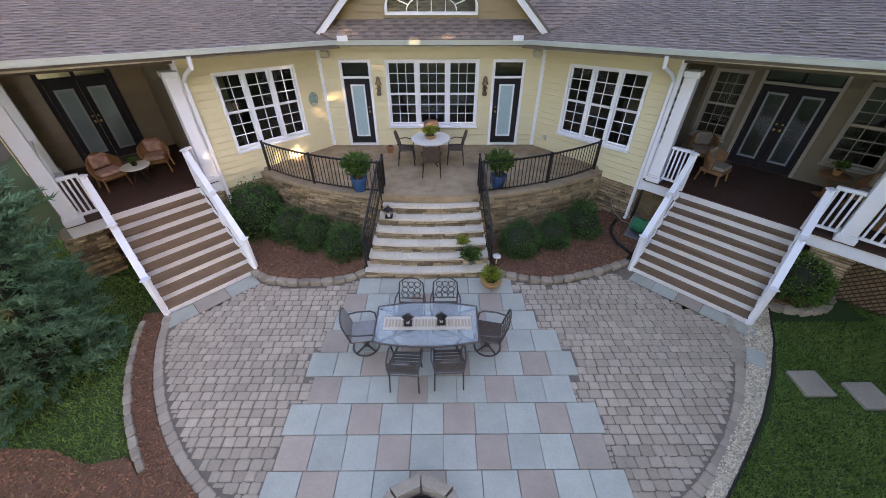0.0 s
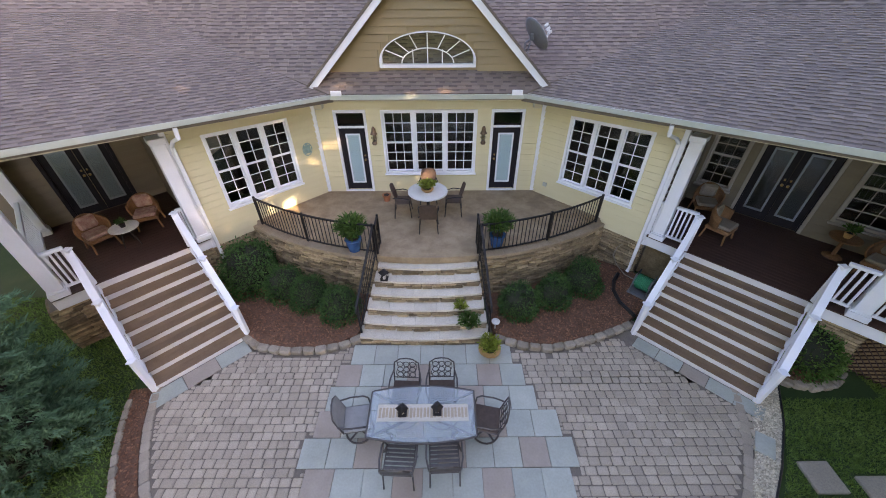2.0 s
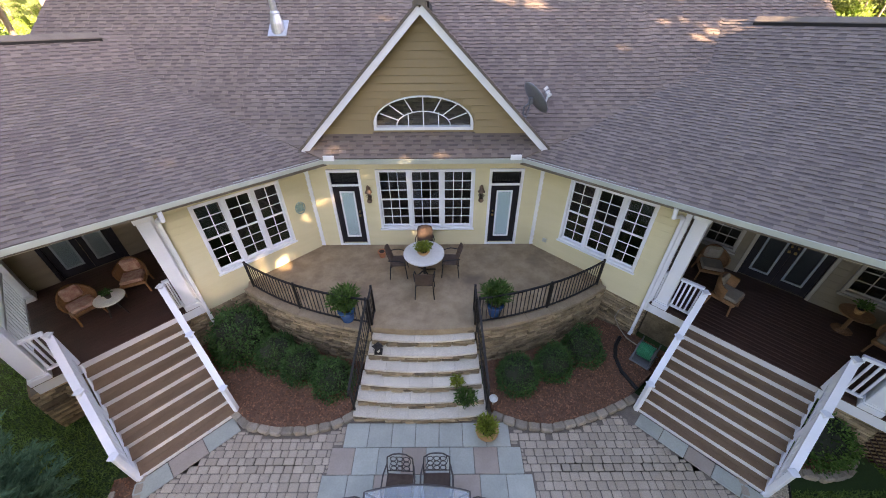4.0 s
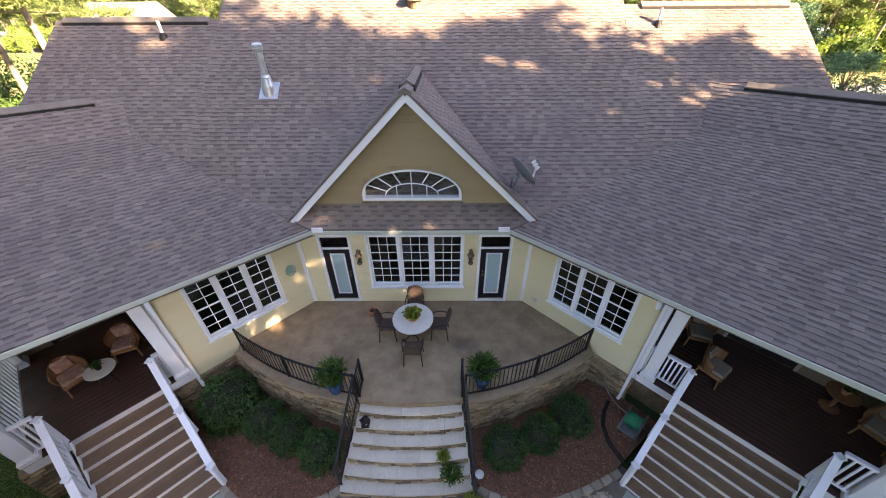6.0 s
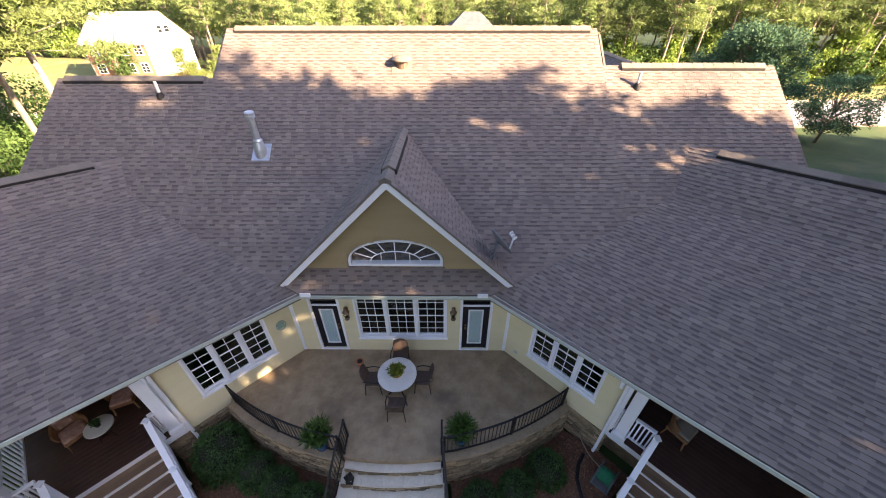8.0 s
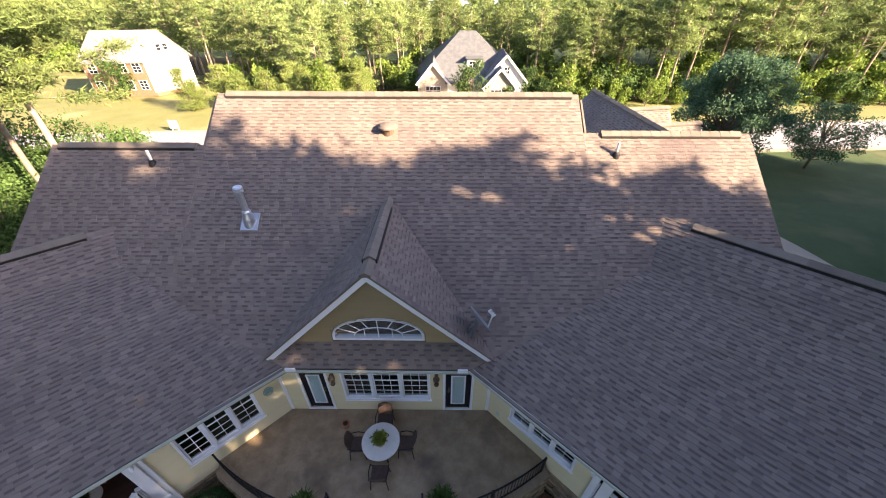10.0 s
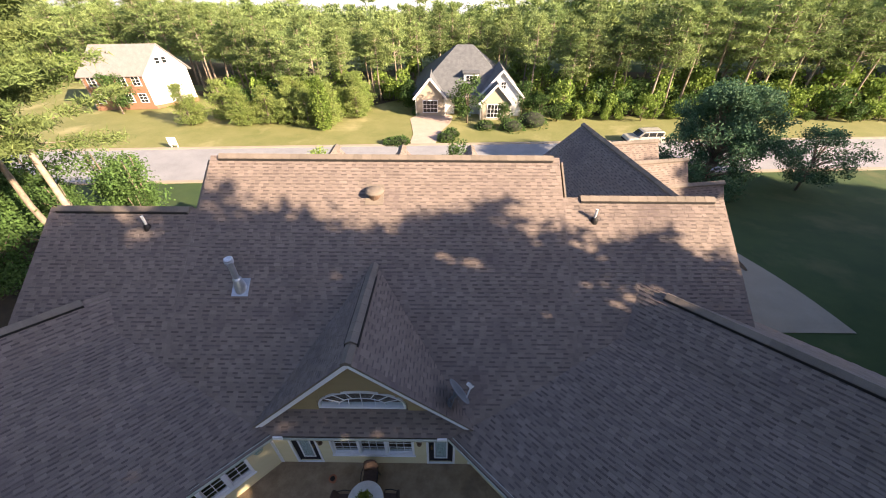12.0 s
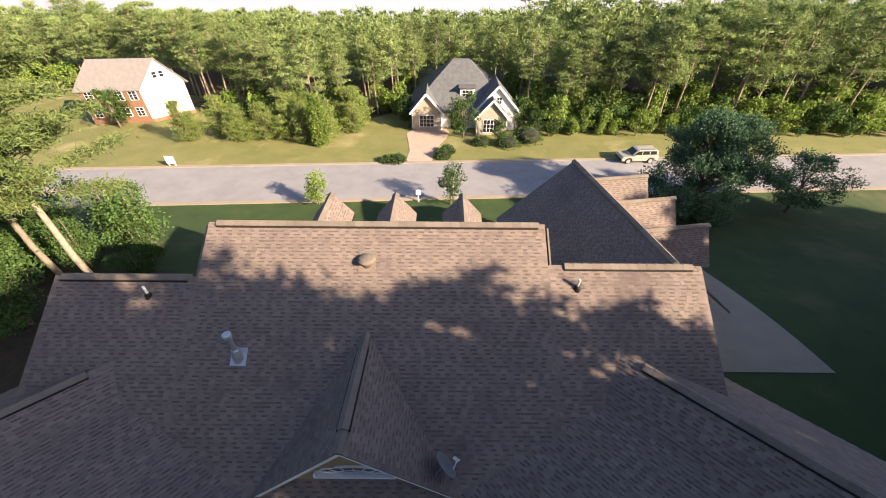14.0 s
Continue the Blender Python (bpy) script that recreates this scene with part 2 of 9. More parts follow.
M_grey_t = surf("mauve_riser_paint", (0.60, 0.58, 0.57), (0.68, 0.66, 0.65), 3.0, 0.6, 0.1, 60, fine_dark=0.06)
M_riser = surf("tan_stair_tread", (0.171, 0.102, 0.059), (0.231, 0.143, 0.084), 3.0, 0.7, 0.3, 60, rand=0.08, fine_dark=0.2)
M_deck = surf("porch_boards", (0.06, 0.028, 0.02), (0.085, 0.04, 0.028), 3.0, 0.5, 0.2, 60, rand=0.1)
M_dark = surf("dark_door_paint", (0.014, 0.012, 0.016), (0.024, 0.021, 0.027), 3.0, 0.6, 0.08, 60, spec=0.2)
M_iron = surf("black_iron", (0.015, 0.014, 0.015), (0.03, 0.026, 0.024), 8.0, 0.5, 0.2, 90, metal=0.3)
M_blind = surf("pale_blind", (0.52, 0.60, 0.64), (0.58, 0.66, 0.69), 1.0, 0.5, 0.05, 60, fine_dark=0.04)
# Porch trim, darkened to put the porch's shade into its colour.
M_shade_trim = surf("taupe_trim", (0.30, 0.27, 0.23), (0.35, 0.32, 0.275), 2.0, 0.6, 0.05, 50, fine_dark=0.05)
# Porch blind: a darker copy of the pale one, toned for shade.
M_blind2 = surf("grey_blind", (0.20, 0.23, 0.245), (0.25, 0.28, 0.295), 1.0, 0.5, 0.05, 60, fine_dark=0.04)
# Dark tone that makes the rooms behind the panes look unlit.
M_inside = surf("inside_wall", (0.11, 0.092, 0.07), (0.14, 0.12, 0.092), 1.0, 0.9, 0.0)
M_glass = glass("window_glass")
M_shingle = surf("shingles", (0.20, 0.158, 0.135), (0.255, 0.203, 0.173), 0.8, 0.92, 0.6, 110, island=0.17, flecks="island", c3=(0.125, 0.097, 0.09), s3=0.4)
M_tab = surf("single_shingles", (0.20, 0.158, 0.135), (0.255, 0.203, 0.173), 0.8, 0.92, 0.6, 110, rand=0.17, flecks="object")
M_ridge = surf("ridge_shingles", (0.168, 0.14, 0.113), (0.225, 0.187, 0.152), 2.0, 0.92, 0.6, 90, island=0.15)
# Darker shingle tone that paints the shadow lines under the courses.
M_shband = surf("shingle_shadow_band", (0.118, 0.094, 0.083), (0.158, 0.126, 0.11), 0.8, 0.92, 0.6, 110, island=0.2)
M_gutter = surf("gutter_paint", (0.38, 0.41, 0.35), (0.45, 0.48, 0.42), 2.0, 0.4, 0.03, 50, fine_dark=0.05)
M_soffit = surf("soffit_paint", (0.50, 0.45, 0.33), (0.55, 0.50, 0.37), 2.0, 0.6, 0.05, 50, fine_dark=0.05)
M_asphalt = surf("asphalt", (0.24, 0.24, 0.25), (0.31, 0.31, 0.32), 0.6, 0.85, 0.3, 40)
M_conc = surf("concrete", (0.30, 0.255, 0.195), (0.37, 0.315, 0.245), 0.8, 0.85, 0.3, 40)
M_bark = surf("bark", (0.13, 0.10, 0.075), (0.25, 0.20, 0.15), 4, 0.95, 0.8, 20, rand=0.2)
M_pbark = surf("pine_bark", (0.22, 0.17, 0.125), (0.38, 0.31, 0.235), 4, 0.95, 0.8, 20, rand=0.2)
# Litter kept extra dark to carry the shade under the pines.
M_litter = surf("pine_litter", (0.04, 0.03, 0.018), (0.08, 0.058, 0.034), 1.5, 0.95, 0.6, 30)
# Near-black for roof strips; along the vents it paints their shadow line.
M_black_strip = surf("dark_vent_slot", (0.02, 0.017, 0.015), (0.03, 0.026, 0.023), 6, 0.9, 0.2, 60)
M_pine = leafy("pine_needles", (0.155, 0.235, 0.075), (0.29, 0.355, 0.125), 0.25, 0.6, 0.25)
M_npine = leafy("near_pine_needles", (0.12, 0.185, 0.055), (0.22, 0.27, 0.09), 0.5, 0.6, 0.15)
M_young = leafy("young_pine_needles", (0.17, 0.24, 0.06), (0.28, 0.34, 0.10), 0.4, 0.6, 0.2)
M_oak = leafy("broad_leaves", (0.055, 0.115, 0.03), (0.10, 0.17, 0.045), 0.5, 0.45, 0.25)
M_bright = leafy("young_leaves", (0.155, 0.25, 0.045), (0.25, 0.34, 0.07), 0.5, 0.5, 0.2)
M_box = leafy("boxwood_leaves", (0.045, 0.11, 0.035), (0.085, 0.17, 0.05), 3.0, 0.35, 0.15)
M_cyp = leafy("cypress_sprays", (0.07, 0.165, 0.095), (0.145, 0.265, 0.155), 1.2, 0.5, 0.1)
M_fern = leafy("fern_leaves", (0.06, 0.14, 0.03), (0.12, 0.22, 0.05), 3.0, 0.5)
# Near-black filler whose colour stands for the shade inside foliage.
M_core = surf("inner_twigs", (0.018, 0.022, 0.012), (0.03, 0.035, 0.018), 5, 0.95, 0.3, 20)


# ---------------------------------------------------------------- ground
def step01(a, b, v):
    t = min(1.0, max(0.0, (v - a) / (b - a)))
    return t * t * (3 - 2 * t)


def gz(x, y):
    z = -2.3 * step01(19, 38, y) - 0.4 * step01(46, 62, y)
    if y > 72:
        z -= (y - 72) * 0.125
    return z


def sheet(xs, ys, lift=0.0, hfun=gz):
    s = Shape()
    nx = len(xs)
    s.v = [(x, y, hfun(x, y) + lift) for y in ys for x in xs]
    s.f = [(j * nx + i, j * nx + i + 1, (j + 1) * nx + i + 1, (j + 1) * nx + i) for j in range(len(ys) - 1) for i in range(nx - 1)]
    return s


def lawn_height(x, y):
    return gz(x, y) - 0.03


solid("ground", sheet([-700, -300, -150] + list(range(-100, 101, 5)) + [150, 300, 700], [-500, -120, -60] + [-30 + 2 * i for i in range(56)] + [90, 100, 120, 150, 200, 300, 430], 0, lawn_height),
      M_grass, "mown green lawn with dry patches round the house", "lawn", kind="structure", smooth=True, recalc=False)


def street_y(x):
    return 38.75 + 0.058 * x


def band(name, lo, hi, lift, mat, label, category, x0=-160, x1=160, n=64, thick=0.0):
    s = Shape()
    for i in range(n + 1):
        x = x0 + (x1 - x0) * i / n
        for o in (lo, hi):
            y = street_y(x) + o
            s.v.append((x, y, gz(x, y) + lift))
    for i in range(n):
        s.f.append((2 * i, 2 * i + 2, 2 * i + 3, 2 * i + 1))
    if thick:
        top = list(s.v)
        m = len(top)
        s.v += [(x, y, z - thick) for x, y, z in top]
        for i in range(n):
            for k in (0, 1):
                a, b = 2 * i + k, 2 * i + 2 + k
                s.f.append((a, b, m + b, m + a))
    return solid(name, s, mat, label, category, kind="structure")


lawn = Shape()
lawn_xs, lawn_ys = [-160 + 5 * i for i in range(65)], list(range(36, 84, 2))


def row_z(y):
    lo = math.floor(y / 2) * 2
    return gz(0, lo) + (gz(0, lo + 2) - gz(0, lo)) * (y - lo) / 2


for y in lawn_ys:
    for x in lawn_xs:
        yy = max(y, street_y(x) + 7.9)
        lawn.v.append((x, yy, row_z(yy) - 0.012))
lawn.f = [(j * 65 + i, j * 65 + i + 1, (j + 1) * 65 + i + 1, (j + 1) * 65 + i) for j in range(len(lawn_ys) - 1) for i in range(64) if lawn.v[(j + 1) * 65 + i][1] - lawn.v[j * 65 + i][1] > 0.01 and lawn.v[(j + 1) * 65 + i + 1][1] - lawn.v[j * 65 + i + 1][1] > 0.01]
solid("front_lawns", lawn, M_sunlit_dry_grass, "sunlit yellow-green lawns across the street", "lawn", kind="structure", recalc=False)
band("road", 0.0, 7.6, 0.02, M_asphalt, "grey asphalt street with a gentle bend", "road")
band("kerb", -0.45, 0.0, 0.10, M_conc, "pale concrete kerb along the street", "kerb", thick=0.16)
band("kerb", 7.6, 8.05, 0.10, M_conc, "pale concrete kerb along the far side of the street", "kerb", thick=0.16)

# ---------------------------------------------------------------- walls, windows, doors
def wall(name, f, s0, s1, z0, z1, opens=(), thick=0.16, mat=None, label="yellow lap-sided house wall"):
    """A thick wall with openings through it, in the wall's own run, depth and height."""
    sh = Shape()
    cuts = sorted({s0, s1, *(v for o in opens for v in o[:2])})
    for a, b in zip(cuts, cuts[1:]):
        zs = [z0]
        for o in sorted((o for o in opens if o[0] <= a + 1e-6 and o[1] >= b - 1e-6), key=lambda o: o[2]):
            zs += [o[2], o[3]]
        zs.append(z1)
        for lo, hi in zip(zs[::2], zs[1::2]):
            if hi - lo > 0.001:
                sh.box((a, -thick, lo), (b, 0, hi), f)
    return solid(name, sh, mat or M_siding, label, "wall", kind="structure")


def clapboards(parent, f, s0, s1, z0, z1, opens=(), lap=0.165, top=None, mat=None):
    """Lap siding: wedge-shaped boards, each its own mesh. top(z) narrows the run of a gable."""
    z = z0
    while z < z1 - 0.03:
        h = min(lap, z1 - z)
        lo, hi = (s0, s1) if top is None else top(z + h)
        runs = [(lo, hi)]
        for o in opens:
            if o[2] < z + h * 0.6 and o[3] > z + h * 0.4:
                runs = [q for a, b in runs for q in (((a, min(b, o[0])), (max(a, o[1]), b)) if a < o[1] and b > o[0] else ((a, b),)) if q[1] - q[0] > 0.02]
        for a, b in runs:
            lo2, hi2 = (a, b)
            if top is not None:
                t0, t1 = top(z)
                lo2, hi2 = (t0 if a == lo else a), (t1 if b == hi else b)
            p = [f(lo2, 0.002, z), f(hi2, 0.002, z), f(hi2, 0.046, z), f(lo2, 0.046, z), f(a, 0.002, z + h - 0.02), f(b, 0.002, z + h - 0.02), f(b, 0.012, z + h - 0.02), f(a, 0.012, z + h - 0.02)]
            part("board", Shape().add(p, [(0, 3, 2, 1), (4, 5, 6, 7), (0, 1, 5, 4), (1, 2, 6, 5), (2, 3, 7, 6), (3, 0, 4, 7)]), mat or M_siding, parent)
        z += lap


WINDOWS = [0]


def window(f, s0, s1, z0, z1, sashes=3, cols=3, rows=3, label="", trim=None, sill=True, upper=None):
    """A row of double-hung sashes with white casing, muntins and real panes."""
    WINDOWS[0] += 1
    trim = trim or M_white
    w = thing("window_%d" % WINDOWS[0], f((s0 + s1) / 2, 0, z0), label or "white multi-pane double-hung window group", "window", kind="structure")
    c = 0.065
    fr = Shape()
    fr.box((s0, -0.12, z0), (s0 + c, 0.055, z1), f, 0.006).box((s1 - c, -0.12, z0), (s1, 0.055, z1), f, 0.006)
    fr.box((s0 + c, -0.12, z1 - c), (s1 - c, 0.05, z1), f, 0.006).box((s0 + c, -0.12, z0), (s1 - c, 0.05, z0 + 0.06), f, 0.006)
    mull = 0.095
    width = (s1 - s0 - 2 * c - mull * (sashes - 1)) / sashes
    for i in range(1, sashes):
        a = s0 + c + i * width + (i - 1) * mull
        fr.box((a, -0.12, z0 + 0.06), (a + mull, 0.045, z1 - c), f, 0.006)
    part("casing", fr, trim, w)
    if sill:
        part("sill", Shape().box((s0 - 0.03, 0, z0 - 0.05), (s1 + 0.03, 0.085, z0 - 0.001), f, 0.008), trim, w)
    zm = (z0 + 0.06 + z1 - c) / 2 if upper is None else upper
    for i in range(sashes):
        a = s0 + c + i * (width + mull)
        for lo, hi, dep in ((z0 + 0.06, zm, -0.035), (zm, z1 - c, -0.005)):
            b = a + width
            sa = Shape()
            r = 0.032
            sa.box((a, dep - 0.03, lo), (a + r, dep, hi), f, 0.004).box((b - r, dep - 0.03, lo), (b, dep, hi), f, 0.004)
            sa.box((a + r, dep - 0.03, lo), (b - r, dep, lo + r), f, 0.004).box((a + r, dep - 0.03, hi - r), (b - r, dep, hi), f, 0.004)
            for k in range(1, cols):
                x = a + r + (b - a - 2 * r) * k / cols
                sa.box((x - 0.0085, dep - 0.022, lo + r), (x + 0.0085, dep - 0.004, hi - r), f)
            for k in range(1, rows):
                z = lo + r + (hi - lo - 2 * r) * k / rows
                sa.box((a + r, dep - 0.021, z - 0.009), (b - r, dep - 0.005, z + 0.009), f)
            so = part("sash", sa, trim, w)
            pane = part("pane", Shape().box((a + r * 0.6, dep - 0.018, lo + r * 0.6), (b - r * 0.6, dep - 0.014, hi - r * 0.6), f), M_glass, so, "clear reflecting glass pane")
            pane.visible_shadow = False
    return w


DOORS = [0]


def glazed_leaf(parent, f, a, b, z0, z1, pane_mat, rim, knob_side):
    """One dark door leaf with a tall framed light and a knob."""
    st = 0.13
    d = Shape()
    d.box((a, -0.07, z0), (a + st, -0.02, z1), f, 0.006).box((b - st, -0.07, z0), (b, -0.02, z1), f, 0.006)
    d.box((a + st, -0.07, z0), (b - st, -0.02, z0 + 0.2), f, 0.006).box((a + st, -0.07, z1 - 0.13), (b - st, -0.02, z1), f, 0.006)
    leaf = part("leaf", d, M_dark, parent, "dark painted door leaf")
    g = Shape()
    x0, x1, y0, y1 = a + st, b - st, z0 + 0.2, z1 - 0.13
    for q in (((x0, -0.03, y0), (x0 + 0.045, -0.008, y1)), ((x1 - 0.045, -0.03, y0), (x1, -0.008, y1)), ((x0 + 0.045, -0.03, y0), (x1 - 0.045, -0.008, y0 + 0.045)), ((x0 + 0.045, -0.03, y1 - 0.045), (x1 - 0.045, -0.008, y1))):
        g.box(*q, f, 0.004)
    part("light_frame", g, rim, leaf, "moulded frame round the door light")
    if pane_mat is not None:
        part("blind", Shape().box((x0 + 0.02, -0.036, y0 + 0.02), (x1 - 0.02, -0.028, y1 - 0.02), f), pane_mat, leaf, "pale closed blind behind the glass")
    pane = part("pane", Shape().box((x0 + 0.02, -0.022, y0 + 0.02), (x1 - 0.02, -0.018, y1 - 0.02), f), M_glass, leaf)
    pane.visible_shadow = False
    k = knob_side
    for dz, r in ((0.95, 0.03), (1.08, 0.022)):
        c0, c1 = f(k, -0.02, z0 + dz), f(k, 0.035, z0 + dz)
        part("knob", Shape().tube([c0, c1], r, 10), M_brass, leaf, "small brass door knob")
    return leaf


M_brass = surf("aged_brass", (0.30, 0.20, 0.07), (0.42, 0.30, 0.12), 10, 0.35, 0.1, 60, metal=0.9)


def door(f, s0, s1, z0, z1, leaves=1, blind=True, blind_mat=None, rim=None, transom=0.42, cas=None, label="", kick=0.0, cols=1):
    DOORS[0] += 1
    cas = cas or M_white
    d = thing("door_%d" % DOORS[0], f((s0 + s1) / 2, 0, z0), label or "dark glazed terrace door with white casing", "door", kind="structure")
    zt = z1 - transom
    c = 0.075
    fr = Shape()
    fr.box((s0 - c, -0.14, z0), (s0, 0.045, z1), f, 0.006).box((s1, -0.14, z0), (s1 + c, 0.045, z1), f, 0.006).box((s0 - c, -0.14, z1), (s1 + c, 0.05, z1 + c), f, 0.006)
    fr.box((s0, -0.12, zt), (s1, 0.02, zt + 0.06), f, 0.006)
    part("casing", fr, cas, d)
    jm = Shape().box((s0, -0.12, z0), (s0 + 0.03, -0.005, zt), f).box((s1 - 0.03, -0.12, z0), (s1, -0.005, zt), f).box((s0 + 0.03, -0.12, zt - 0.03), (s1 - 0.03, -0.005, zt), f)
    part("jamb", jm, M_dark, d, "dark door jamb")
    if kick:
        part("kick_board", Shape().box((s0 - c, -0.1, z0 - kick), (s1 + c, 0.05, z0 - 0.002), f, 0.008), cas, d)
    a, b = s0 + 0.032, s1 - 0.032
    if leaves == 1:
        glazed_leaf(d, f, a, b, z0 + 0.01, zt - 0.032, (blind_mat or M_blind) if blind else None, rim or M_white, b - 0.06 if s0 < 0 else a + 0.06)
    else:
        m = (a + b) / 2
        glazed_leaf(d, f, a, m - 0.003, z0 + 0.01, zt - 0.032, (blind_mat or M_blind) if blind else None, rim or M_white, m - 0.06)
        glazed_leaf(d, f, m + 0.003, b, z0 + 0.01, zt - 0.032, (blind_mat or M_blind) if blind else None, rim or M_white, m + 0.06)
    t = Shape()
    t.box((s0, -0.1, zt + 0.06), (s0 + 0.03, -0.01, z1), f).box((s1 - 0.03, -0.1, zt + 0.06), (s1, -0.01, z1), f).box((s0 + 0.03, -0.1, z1 - 0.03), (s1 - 0.03, -0.01, z1), f).box((s0 + 0.03, -0.1, zt + 0.06), (s1 - 0.03, -0.01, zt + 0.085), f)
    if leaves == 2:
        t.box(((s0 + s1) / 2 - 0.04, -0.1, zt + 0.085), ((s0 + s1) / 2 + 0.04, -0.01, z1 - 0.03), f)
    tr = part("transom_frame", t, M_dark, d)
    pane = part("pane", Shape().box((s0 + 0.02, -0.05, zt + 0.07), (s1 - 0.02, -0.046, z1 - 0.02), f), M_glass, tr)
    pane.visible_shadow = False
    return d


# ledge stones: a handful of shared rough blocks, each unit-sized
def rough_block(name, seed, mat, c=0.12):
    rng = random.Random(seed)
    sh = Shape().box((-0.5, -0.5, -0.5), (0.5, 0.5, 0.5), c=c)
    sh.v = [tuple(q + rng.uniform(-0.045, 0.045) for q in p) for p in sh.v]
    return mesh_of(name, sh, mat)


LEDGE = [rough_block("ledge_stone", 10 + i, M_ledge) for i in range(7)]
BLOCKS = [rough_block("edging_block", 40 + i, M_edge, 0.16) for i in range(5)]


def stone_face(parent, f, s0, s1, z0, z1, seed, depth=0.10, turn=0.0, lengths=(0.16, 0.46), heights=(0.055, 0.105), bend=None, name="stone"):
    """Dry-stacked ledge stones as pieces on a run; turn: the run's direction in the world, or bend(s) for a curve."""
    rng = random.Random(seed)
    z = z0
    while z < z1 - 0.02:
        h = min(rng.uniform(*heights), z1 - z)
        if z1 - z - h < 0.03:
            h = z1 - z
        s = s0
        while s < s1 - 0.01:
            w = min(rng.uniform(*lengths), s1 - s)
            if s1 - s - w < 0.07:
                w = s1 - s
            dep = depth * rng.uniform(0.8, 1.35)
            rz = turn if bend is None else bend(s + w / 2)
            piece(name, rng.choice(LEDGE), parent, f(s + w / 2, dep / 2 - 0.02, z + h / 2), rz + rng.uniform(-0.03, 0.03), (w * 0.955, dep + 0.04, h * 0.87), (rng.uniform(-0.03, 0.03), rng.uniform(-0.02, 0.02)))
            s += w
        z += h


# ---- the central wall on the terrace
C_OPEN = [(-2.40, -1.67, 1.42, 3.72), (1.87, 2.63, 1.42, 3.72), (-1.20, 1.42, 1.96, 3.79)]
w_c = wall("wall_centre", f_centre, -3.0, 3.2, 0.9, 4.3, C_OPEN)
clapboards(w_c, f_centre, -3.0, 3.2, 1.37, 4.2, [(a - 0.075, b + 0.075, 1.2, d + 0.075) if c < 1.5 else (a, b, c - 0.05, d) for a, b, c, d in C_OPEN])
door(f_centre, *C_OPEN[0], kick=0.055, label="dark glazed terrace door with closed pale blind")
door(f_centre, *C_OPEN[1], kick=0.055, label="dark glazed terrace door with closed pale blind")
window(f_centre, *C_OPEN[2], label="white triple double-hung window facing the terrace")
for f, x, lab in ((f_centre, -3.0, ""), (f_centre, 3.2, "")):
    solid("trim", Shape().box((x - 0.07, 0.0, 1.37), (x + 0.07, 0.06, 4.2), f, 0.008), M_white, "white corner board between house walls", "trim", kind="structure")

# ---- the two angled wings
SIDES = {
    "left": dict(f=f_left, plan=left_plan, turn=radians(-135), back=3.4, end=6.6, cols=(3.62, 6.42), win=(0.77, 2.80, 1.95, 3.78), stair=(4.02, 5.80), foot=2.45, fd=(4.3, 5.68), roof=7.6, dr=5.33),
    "right": dict(f=f_right, plan=right_plan, turn=radians(-45), back=2.65, end=9.6, cols=(3.72, 7.45), win=(0.82, 2.90, 1.97, 3.80), stair=(4.45, 6.75), foot=1.98, fd=(4.72, 6.15), roof=10.6, dr=5.72),
}
